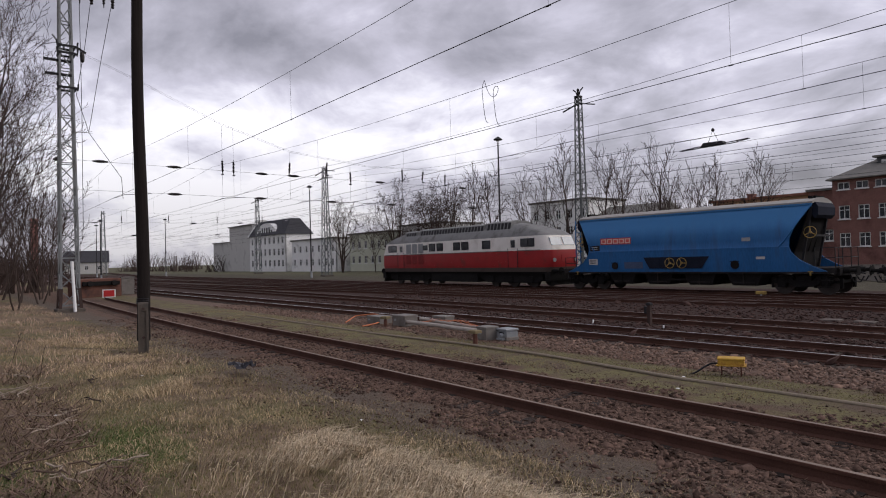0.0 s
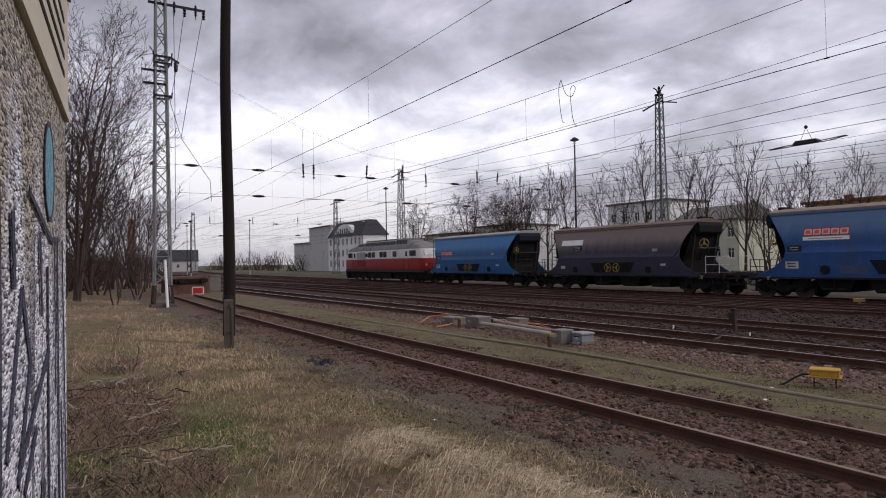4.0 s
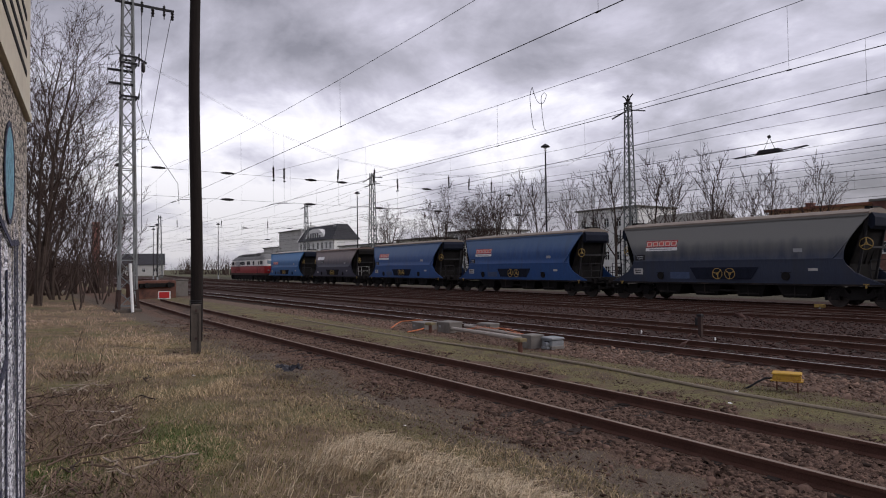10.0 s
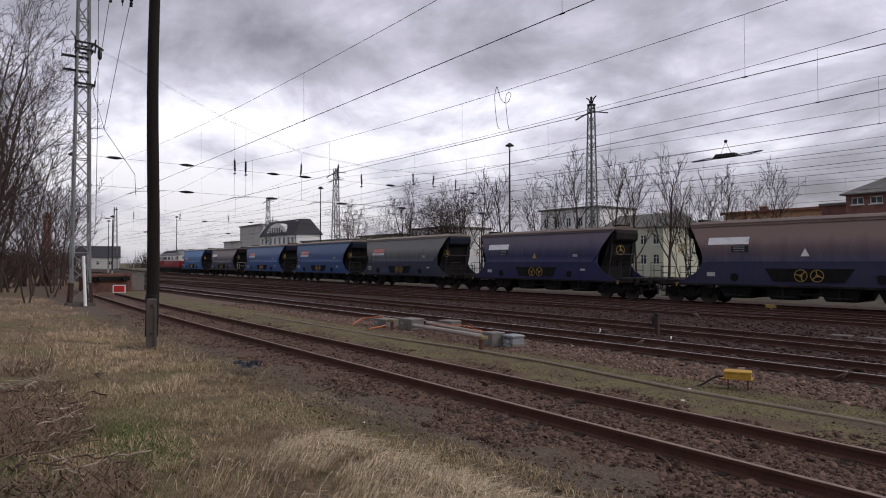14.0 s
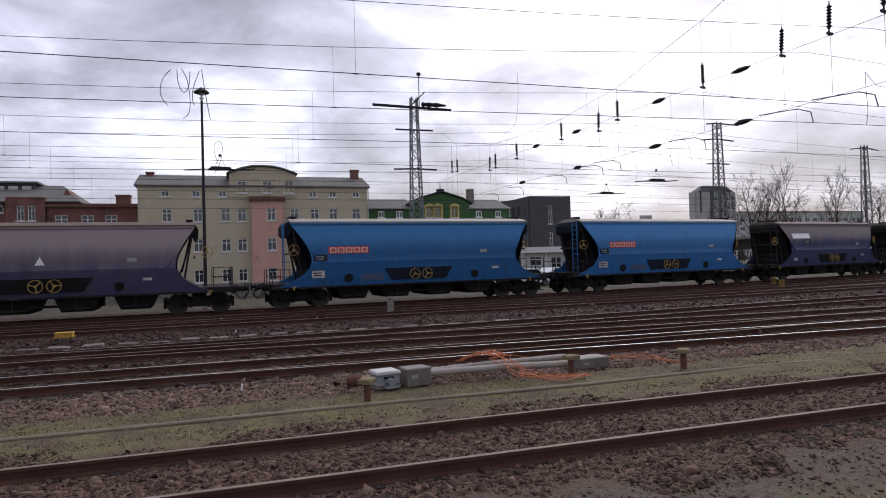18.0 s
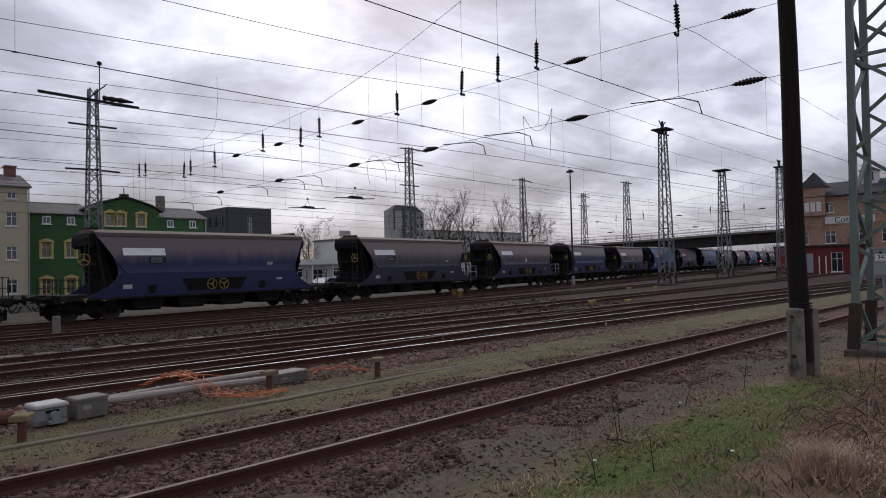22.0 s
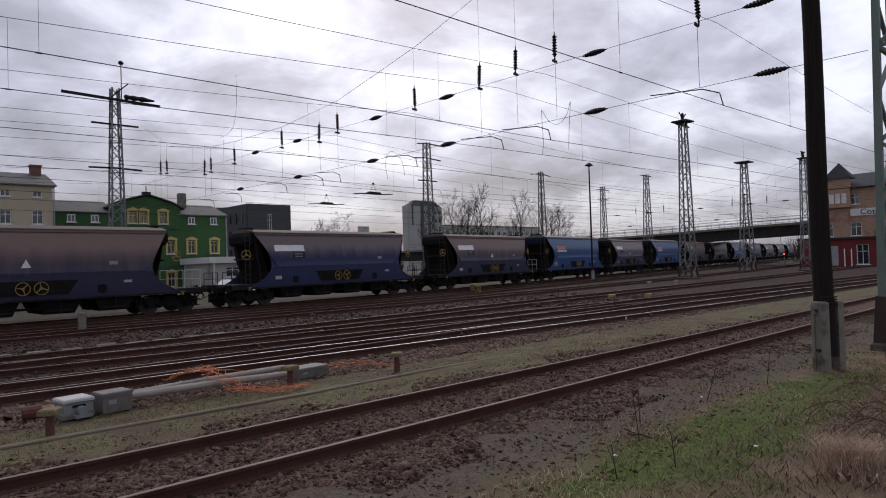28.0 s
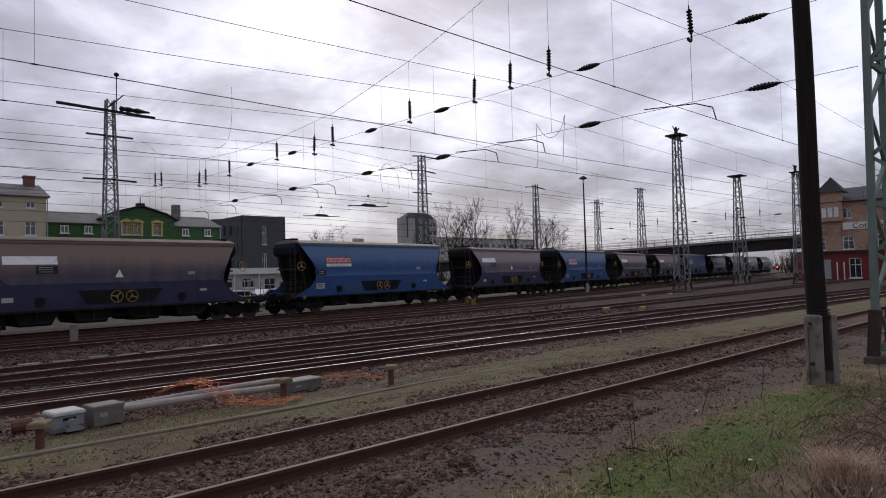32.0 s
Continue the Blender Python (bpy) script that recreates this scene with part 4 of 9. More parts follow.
        if sign:
            yb, yt = (float(np.interp(z, [p[1] for p in SIDE], [p[0] for p in SIDE])) + 0.004 for z in (2.38, 2.74))
            s = Shape().add([(-0.4, ys * yb, 2.38), (0.0, ys * yb, 2.38), (-0.2, ys * yt, 2.74), (-0.4, ys * (yb + 0.02), 2.38), (0.0, ys * (yb + 0.02), 2.38), (-0.2, ys * (yt + 0.02), 2.74)], [(0, 1, 2), (3, 4, 5), (0, 1, 4, 3), (1, 2, 5, 4), (2, 0, 3, 5)])
            part("warning_triangle", s, sign, t, "small warning triangle")
        part("data_plate", on_wall(4.0, 4.4, 1.6, 1.72, 0.012), M["pale_metal"], t)
        part("chalk_panel", on_wall(3.35, 3.75, 2.45, 2.62, 0.01), M["galv"], t)
    if plate:
        # this build has a shorter and lower hopper on the same underframe
        squat = Matrix.Translation((0, 0, 1.18)) @ Matrix.Diagonal((0.9, 1, 0.955, 1)) @ Matrix.Translation((0, 0, -1.18))
        for c in t.children:
            if c.name.split(".")[0] in SHORT_BODY:
                c.matrix_basis = squat @ c.matrix_basis
    for x in (-5.85, 5.85):
        add_bogie(t, x)
    return t


ORDER = ["blue", "umber", "dull", "dull", "grey", "navy", "brown", "brown", "violet", "blue", "blue", "cobalt", "umber", "brown", "cobalt", "brown", "dull", "violet", "dull", "umber", "brown", "dull", "navy", "umber", "violet", "brown"]
LABELS = dict(
    blue="bright blue covered grain hopper wagon with a pale curved roof",
    dull="deep blue covered hopper wagon with red sign over white plate",
    cobalt="cobalt blue covered hopper wagon with a brown dusty top",
    navy="dark navy covered hopper wagon with a yellow warning triangle",
    violet="dusty violet-blue covered hopper wagon with a white name plate",
    brown="brown-dusted dark blue covered hopper wagon with a white name plate",
    umber="dirty grey-blue covered hopper wagon dusted brown below the roof",
    grey="dark grey covered hopper wagon with a dusty top edge",
)
WAGONS, FIRST = [], {}
for kind in ORDER:
    if kind in FIRST:
        w = copy_thing(FIRST[kind], Matrix.Identity(4))
    else:
        w = build_wagon(COATS[kind], ROOFS["blue" if kind == "blue" else "tan" if kind in ("dull", "grey") else "other"], {"blue": 1, "dull": 2, "grey": 2}.get(kind, 0), {"navy": M["ochre"], "violet": M["white"], "brown": M["white"]}.get(kind), kind in ("violet", "brown", "umber", "navy", "cobalt"), kind in ("brown", "umber"))
        tagged(w, LABELS[kind])
        FIRST[kind] = w
    WAGONS.append(w)


def plan_ring(lx, w, r, z, n=4):
    pts = []
    for cx, cy, a0 in ((lx - r, w - r, 0), (-lx + r, w - r, 90), (-lx + r, -w + r, 180), (lx - r, -w + r, 270)):
        for k in range(n + 1):
            a = radians(a0 + 90 * k / n)
            pts.append(Vector((cx + r * math.cos(a), cy + r * math.sin(a), z)))
    return pts


def build_locomotive():
    t = thing("diesel_locomotive", (0, 0, 0), "red and cream six-axle diesel locomotive with a grey roof", "locomotive")
    bands = [
        ("skirt", M["loco_skirt"], [(9.62, 1.40, 0.5, 1.02), (9.7, 1.45, 0.5, 1.3)]),
        ("lower_side", M["loco_red"], [(9.7, 1.45, 0.5, 1.3), (9.76, 1.475, 0.5, 1.5), (9.76, 1.475, 0.5, 2.0), (9.72, 1.475, 0.5, 2.38)]),
        ("upper_side", M["loco_cream"], [(9.72, 1.475, 0.5, 2.38), (9.66, 1.47, 0.55, 2.6), (9.42, 1.455, 0.6, 3.14), (9.36, 1.44, 0.6, 3.3)]),
        ("roof", M["loco_roof"], [(9.36, 1.44, 0.6, 3.3), (9.1, 1.38, 0.6, 3.48), (8.3, 1.15, 0.6, 3.78), (7.0, 0.8, 0.5, 4.1), (6.4, 0.5, 0.3, 4.2), (6.1, 0.12, 0.1, 4.24)]),
    ]
    for name, m, rings in bands:
        s = Shape()
        s.strips([plan_ring(*r) for r in rings], True)
        if name == "roof":
            s.add(plan_ring(*rings[-1]), [tuple(range(20))])
        if name == "skirt":
            s.add(plan_ring(*rings[0]), [tuple(range(19, -1, -1))])
        part(name, s, m, t, smooth=True)
    # raised cooling and exhaust housing on the roof
    for x0, x1, h in ((-4.6, 3.2, 4.36), (3.45, 5.9, 4.44), (-6.6, -4.9, 4.28)):
        s = Shape()
        prof = [(-1.1, 3.72), (-0.95, h - 0.12), (-0.5, h), (0.5, h), (0.95, h - 0.12), (1.1, 3.72)]
        s.prism(prof, "x", x0, x1)
        h_ob = part("roof_housing", s, M["loco_roof"], t)
        g = Shape()
        for k in range(int((x1 - x0) / 0.35)):
            xx = x0 + 0.2 + 0.35 * k
            for y in (-1, 1):
                g.add([(xx, y * 1.07, 3.86), (xx + 0.24, y * 1.07, 3.86), (xx + 0.24, y * 0.975, h - 0.16), (xx, y * 0.975, h - 0.16)], [(0, 1, 2, 3)])
        part("roof_grille", g, M["steel_dark"], h_ob)
    # windows, doors and grilles of both sides
    for ys in (-1, 1):
        y = ys * 1.468
        for x0, x1, z0, z1 in ((8.05, 8.55, 2.66, 3.1), (7.4, 8.0, 2.66, 3.1), (-8.55, -8.05, 2.66, 3.1), (-8.0, -7.4, 2.66, 3.1), (3.6, 4.35, 2.62, 3.1), (1.3, 2.0, 2.62, 3.1), (0.35, 1.05, 2.62, 3.1), (-1.7, -1.0, 2.62, 3.1), (-2.7, -2.0, 2.62, 3.1), (-3.5, -3.0, 2.72, 3.0)):
            w = part("side_window", Shape().box(x0, min(y, y + ys * 0.02), z0, x1, max(y, y + ys * 0.02), z1), M["glass"], t)
            f = Shape()
            for a, b, c, d in ((x0 - 0.05, z0 - 0.05, x1 + 0.05, z0), (x0 - 0.05, z1, x1 + 0.05, z1 + 0.05), (x0 - 0.05, z0, x0, z1), (x1, z0, x1 + 0.05, z1)):
                f.box(a, min(y, y + ys * 0.03), b, c, max(y, y + ys * 0.03), d)
            part("window_frame", f, M["steel_dark"], w)
        for x in (6.65, -6.65):
            d = part("cab_door", Shape().box(x - 0.36, min(y, y + ys * 0.025), 1.3, x + 0.36, max(y, y + ys * 0.025), 3.2).mesh("cab_door", M["loco_cream"]), None, t)
            part("door_lower", Shape().box(x - 0.362, min(y, y + ys * 0.03), 1.3, x + 0.362, max(y, y + ys * 0.03), 2.38), M["loco_red"], d)
            part("door_window", Shape().box(x - 0.2, min(y, y + ys * 0.04), 2.6, x + 0.2, max(y, y + ys * 0.04), 3.08), M["glass"], d)
            for dx in (-0.45, 0.45):
                part("handrail", Shape().tube((x + dx, y + ys * 0.07, 1.3), (x + dx, y + ys * 0.07, 2.55), 0.02, None, 6), M["steel_dark"], t)
        for x0 in (-5.9, -5.05, -4.2):
            g = Shape().box(x0, min(y, y + ys * 0.02), 2.45, x0 + 0.68, max(y, y + ys * 0.02), 3.2)
            for k in range(10):
                g.box(x0 + 0.03, min(y, y + ys * 0.035), 2.5 + 0.07 * k, x0 + 0.65, max(y, y + ys * 0.035), 2.53 + 0.07 * k)
            part("air_grille", g, M["galv"], t)
            g = Shape().box(x0, min(y + ys * 0.005, y + ys * 0.025), 1.6, x0 + 0.68, max(y + ys * 0.005, y + ys * 0.025), 2.3)
            for k in range(9):
                g.box(x0 + 0.03, min(y, y + ys * 0.04), 1.65 + 0.07 * k, x0 + 0.65, max(y, y + ys * 0.04), 1.68 + 0.07 * k)
            part("lower_grille", g, mat("grille_red", (0.2, 0.02, 0.02), 0.6), t)
        s = Shape()
        for k in range(5):
            s.box(-8.9, min(y, y + ys * 0.018), 1.45 + 0.2 * k, 8.9, max(y, y + ys * 0.018), 1.465 + 0.2 * k)
        part("side_ribs", s, M["loco_red"], t)
        part("trim_line", Shape().box(-9.1, min(y, y + ys * 0.022), 2.36, 9.1, max(y, y + ys * 0.022), 2.41), M["loco_roof"], t)
    # ends
    for k in (-1, 1):
        for y0, y1 in ((-1.05, -0.08), (0.08, 1.05)):
            v = [(k * 9.63, y0, 2.66), (k * 9.63, y1, 2.66), (k * 9.42, y1, 3.16), (k * 9.42, y0, 3.16)]
            s = Shape().add([*v, *[(x + k * 0.03, y, z + 0.02) for x, y, z in v]], [(0, 1, 2, 3), (4, 5, 6, 7), (0, 1, 5, 4), (1, 2, 6, 5), (2, 3, 7, 6), (3, 0, 4, 7)])
            part("windscreen", s, mat("screen_glass", (0.13, 0.17, 0.19), 0.15, 0, 0.2, 1, 4, 0, spec=0.8), t)
        for y in (-0.95, 0.95):
            part("headlight", Shape().tube((k * 9.7, y, 1.75), (k * 9.83, y, 1.75), 0.12, None, 12), M["galv"], t)
            s = Shape()
            s.lathe((k * 9.6, y, 1.05), (k, 0, 0), [(0, 0.14), (0.35, 0.12), (0.36, 0.09), (0.65, 0.09), (0.66, 0.22), (0.69, 0.24), (0.705, 0.1)], 12)
            part("buffer", s, M["black"], t, smooth=True)
        part("end_emblem", Shape().box(min(k * 9.74, k * 9.79), -0.3, 1.65, max(k * 9.74, k * 9.79), 0.3, 2.05), M["loco_red"], t)
        s = Shape().box(min(k * 9.3, k * 9.75), -1.35, 0.45, max(k * 9.3, k * 9.75), 1.35, 1.0)
        s.prism([(-1.3, 0.2), (1.3, 0.2), (1.2, 0.5), (-1.2, 0.5)], "x", k * 9.6, k * 9.7)
        part("front_plough", s, M["black"], t)
    s = Shape()
    s.box(-2.75, -1.3, 0.3, 2.75, 1.3, 1.02)
    for x in (-3.0, 3.0):
        s.tube((x, -1.1, 0.75), (x, 1.1, 0.75), 0.22, None, 10)
    s.box(-9.4, -1.3, 0.9, 9.4, 1.3, 1.05)
    part("fuel_tank", s, M["black"], t)
    big = WHEELSET.copy()
    for v in big.vertices:
        v.co.x *= 1.14
        v.co.z *= 1.14
    for x in (-6.0, 6.0):
        s = Shape()
        for y in (-1.05, 1.05):
            s.prism([(-2.95, 0.5), (-2.85, 1.0), (2.85, 1.0), (2.95, 0.5), (2.3, 0.3), (-2.3, 0.3)], "y", y - 0.08, y + 0.08)
            for dx in (-1.85, 0, 1.85):
                s.box(x * 0 + dx - 0.2, y - 0.16, 0.33, dx + 0.2, y + 0.16, 0.72)
                s.tube((dx - 0.45, y, 0.5), (dx - 0.45, y, 0.9), 0.09, None, 7)
                s.tube((dx + 0.45, y, 0.5), (dx + 0.45, y, 0.9), 0.09, None, 7)
        s.box(-2.7, -1.0, 0.5, 2.7, 1.0, 0.8)
        b = part("bogie", s, M["black"], t, m=Matrix.Translation((x, 0, 0)))
        for dx in (-1.85, 0, 1.85):
            part("wheelset", big, None, b, m=Matrix.Translation((dx, 0, 0.525)))
    return t


LOCO = build_locomotive()

# ---- masts, poles and lamps ----


def lattice_mast(x, y, h, w0, w1, material, label, arms=(), foot=None, turn=0.0, bays=None, name="lattice_mast", base="old_concrete", cap=0.0, horns=False):
    t = thing(name, Matrix.Translation((x, y, -0.15)) @ Matrix.Rotation(radians(turn), 4, "Z"), label, "overhead line mast", "masts of the overhead line")
    h += 0.15
    leg = 0.14 if w0 == 1.45 else 0.055 + 0.04 * w0

    def at(z, sx, sy):
        k = z / h
        w = (w0 + (w1 - w0) * k) / 2
        return Vector((sx * w, sy * w, z))

    zb = 1.15 if foot else 0.25
    for sx in (-1, 1):
        for sy in (-1, 1):
            part("leg", Shape().bar(at(zb if foot else 0.1, sx, sy), at(h, sx, sy), leg, leg), material, t)
            if foot:
                part("leg_foot", Shape().bar(at(0.1, sx, sy) + Vector((sx * 0.05, sy * 0.05, 0)), at(zb, sx, sy), leg * 1.5, leg * 1.5), foot, t, "dark rusty mast foot")
    n = bays or max(6, int(h / (0.75 * (w0 + w1) + 0.35)))
    zs = [0.3 + (h - 0.35) * k / n for k in range(n + 1)]
    for side in range(4):
        s = Shape()
        for k in range(n):
            a = [(-1, -1), (1, -1), (1, 1), (-1, 1)][side]
            b = [(1, -1), (1, 1), (-1, 1), (-1, -1)][side]
            if k % 2:
                a, b = b, a
            s.bar(at(zs[k], *a), at(zs[k + 1], *b), leg * 0.55, leg * 0.55)
            if k % 3 == 0:
                s.bar(at(zs[k], *a), at(zs[k], *b), leg * 0.5, leg * 0.5)
        tagged(part("bracing", s, material, t), kind="stuff")
    part("footing", Shape().tapered(-w0 / 2 - 0.2, -w0 / 2 - 0.2, -0.1, w0 / 2 + 0.2, w0 / 2 + 0.2, 0.16, 0.04), M[base], t, "weathered concrete footing block")
    for z, xa, xb, drop, along in arms:
        s = Shape()
        z += 0.15
        ends = [(v, 0, z - drop) if along == "x" else (0, v, z - drop) for v in (xa, xb)]
        s.bar(ends[0], (0, 0, z), 0.11, 0.11).bar((0, 0, z), ends[1], 0.11, 0.11)
        part("cross_arm", s, M["steel_dark"], t)
    if cap:
        pl = part("cap_plate", Shape().tapered(-cap, -cap, h, cap, cap, h + 0.14, 0.04), M["steel_dark"], t)
        for sx in (-1, 1):
            part("bracket", Shape().bar((sx * cap * 0.9, 0, h + 0.05), (sx * w1 * 0.5, 0, h - 0.5), 0.06, 0.06), M["steel_dark"], pl)
            if horns:
                part("horn", Shape().chain([(sx * 0.1, 0, h + 0.1), (sx * 0.28, 0, h + 0.6), (sx * 0.62, 0, h + 0.85)], 0.06, 6), M["steel_dark"], pl)
        if horns:
            part("insulator", Shape().lathe((0, 0, h + 0.14), "z", [(0, 0.1), (0.2, 0.16), (0.4, 0.1), (0.6, 0.14), (0.75, 0.05)], 8), M["insul"], pl)
    return t


GREY = "grey lattice steel mast of the overhead line"
lattice_mast(-37.0, 5.2, 17.6, 0.82, 0.44, M["mast_galv"], "tall galvanised lattice mast with cross arms on the grass", [(16.1, -0.6, 2.3, 0.0, "y"), (12.45, -0.95, 0.35, 0.0, "y"), (11.75, -0.9, 0.35, 0.0, "y")], M["mast_rust"], bays=22)
lattice_mast(-41.3, 50.0, 17.6, 1.0, 0.45, M["mast_grey"], GREY, [(17.0, -2.0, 2.0, 0.5, "x")], bays=20, cap=0.3, horns=True)
lattice_mast(-85.0, 45.0, 16.0, 1.1, 0.5, M["mast_grey"], GREY, [(15.5, -3.0, 3.0, 0.5, "x"), (14.4, -2.4, 2.4, 0.2, "x")], bays=16)
lattice_mast(-128.0, 52.0, 15.5, 1.1, 0.5, M["mast_grey"], GREY, [(15.0, -3.0, 3.0, 0.4, "x")], bays=14)
lattice_mast(-165.0, 30.0, 15.0, 1.1, 0.5, M["mast_grey"], GREY, [(14.5, -3.0, 3.0, 0.3, "x")], bays=12)
lattice_mast(13.75, 47.5, 14.7, 1.05, 0.45, M["mast_galv"], "galvanised lattice mast with three cross arms", [(12.2, -1.5, 1.5, 0.0, "x"), (9.2, -1.7, 1.7, 0.05, "x")], bays=20)
lattice_mast(44.6, 50.0, 14.6, 1.0, 0.5, M["mast_grey"], GREY, [(14.5, -1.2, 2.6, 0.1, "x"), (13.0, -1.9, 1.9, 0.15, "x"), (10.6, -1.3, 1.3, 0.0, "x")], bays=18)
lattice_mast(78.8, 62.0, 15.6, 1.1, 0.5, M["mast_grey"], GREY, [(15.3, -2.4, 2.4, 0.3, "x")], bays=16)
lattice_mast(95.7, 62.0, 14.3, 1.1, 0.5, M["mast_grey"], GREY, [(13.8, -2.0, 2.0, 0.2, "x"), (12.2, -1.5, 1.5, 0.2, "x")], bays=15)
lattice_mast(89.0, 50.0, 14.4, 1.2, 0.5, M["mast_galv"], GREY, [(14.2, -1.6, 1.6, 0.0, "x")], bays=15)
lattice_mast(56.5, 27.9, 14.2, 1.1, 0.5, M["mast_galv"], "galvanised lattice mast with a platform top beside the tracks", [(13.9, -1.2, 1.2, 0.0, "x")], M["mast_rust"], bays=17, cap=0.75, horns=True)
lattice_mast(79.4, 31.7, 12.9, 1.35, 0.55, M["mast_galv"], "galvanised lattice mast tapering upward beside the tracks", [(12.8, -0.9, 0.9, 0.0, "x")], M["mast_rust"], bays=14, cap=0.85)
lattice_mast(78.8, 25.0, 12.4, 1.0, 0.5, M["mast_galv"], GREY, [(12.2, -0.8, 0.8, 0.0, "x")], M["mast_rust"], bays=14, cap=0.5, horns=True)
lattice_mast(17.2, 3.2, 17.0, 1.45, 0.95, M["mast_green"], "large green lattice mast with rusty feet on a concrete base", [(15.5, -0.3, 0.9, 0.0, "y")], M["mast_rust"], bays=16)


def tall_mast_gear():
    """Ring platforms, brackets and leads on the tall mast by the siding."""
    t = thing("mast_gear", (-37.0, 5.25, 0), "dark ring clamps, brackets and leads on the tall mast", "mast fitting")
    for z, w in ((13.15, 0.36), (12.8, 0.36), (11.05, 0.38)):
        s = Shape()
        for a, b in (((-w, -w), (w, -w)), ((w, -w), (w, w)), ((w, w), (-w, w)), ((-w, w), (-w, -w))):
            s.bar((*a, z), (*b, z), 0.06, 0.1)
        part("ring_clamp", s, M["steel_dark"], t)
        for y in (-0.42, 0.42):
            part("clamp_bolt", Shape().bar((0.38, y, z - 0.12), (0.38, y * 1.1, z + 0.22), 0.07, 0.07), M["steel_dark"], t)
    part("pulley_bracket", Shape().bar((0.2, 0.4, 13.2), (0.2, 0.85, 12.95), 0.07, 0.1), M["steel_dark"], t)
    part("pulley_block", Shape().lathe((0.2, 0.68, 12.45), "z", [(0, 0.04), (0.08, 0.1), (0.35, 0.11), (0.5, 0.07), (0.56, 0.03)], 8), M["insul"], t)
    part("side_bracket", Shape().bar((0, -0.3, 13.3), (0.1, -0.62, 13.7), 0.06, 0.06), M["galv"], t)
    part("bracket_wire", Shape().chain([(0, -0.95, 11.8), (0, -1.0, 12.6), (0, -0.9, 13.2), (0, -0.4, 13.35)], 0.012, 4), M["wire"], t)
    for pts in ([(0, 1.18, 16.1), (0, 0.83, 13.3), (0, 0.42, 10.8)], [(0, 2.17, 16.1), (0, 1.61, 13.0), (0, 0.95, 8.95)], [(0, 0.42, 10.8), (0, 0.97, 8.9), (0, 2.44, 6.7), (0, 2.5, 5.6)], [(0, 0.62, 15.9), (0, 0.65, 10.0), (0, 0.62, 4.0)]):
        part("lead", Shape().chain(pts, 0.014, 4), M["wire"], t)
    for y in (1.18, 2.17):
        part("insulator", Shape().lathe((0, y, 15.6), "z", [(0, 0.03), (0.05, 0.09), (0.12, 0.05), (0.2, 0.1), (0.28, 0.05), (0.36, 0.1), (0.5, 0.03)], 8), M["insul"], t)


tall_mast_gear()


def mast_box():
    t = thing("switch_box", (16.25, 3.2, 0), "grey sheet-metal switch box on two thin pipes", "switch box")
    part("case", Shape().box(-0.1, -0.27, 1.62, 0.12, 0.27, 2.18), M["galv"], t)
    part("cap", Shape().box(-0.13, -0.3, 2.18, 0.15, 0.3, 2.22), M["galv"], t)
    for y in (-0.14, 0.14):
        part("bolt", Shape().tube((-0.1, y, 2.1), (-0.13, y, 2.1), 0.025, None, 8), M["steel_dark"], t)
    for y in (-0.02, 0.1):
        part("pipe", Shape().tube((0, y, -0.15), (0, y + 0.02, 1.62), 0.03, None, 8), M["galv"], t, smooth=True)
    part("label_plate", Shape().box(-0.112, -0.02, 1.93, -0.1, 0.24, 2.07), M["white"], t, "small white plate with black digits")
    cu = bpy.data.curves.new("digits", "FONT")
    cu.body, cu.size, cu.align_x, cu.align_y, cu.extrude = "343", 0.13, "CENTER", "CENTER", 0.002
    tmp = bpy.data.objects.new("digits", cu)
    scene.collection.objects.link(tmp)
    me = bpy.data.meshes.new_from_object(tmp.evaluated_get(bpy.context.evaluated_depsgraph_get()))
    bpy.data.objects.remove(tmp)
    me.materials.clear()
    me.materials.append(M["black"])
    part("digits", me, None, t, m=Matrix.Translation((-0.116, 0.11, 2.0)) @ Euler((radians(90), 0, radians(-90))).to_matrix().to_4x4())


mast_box()


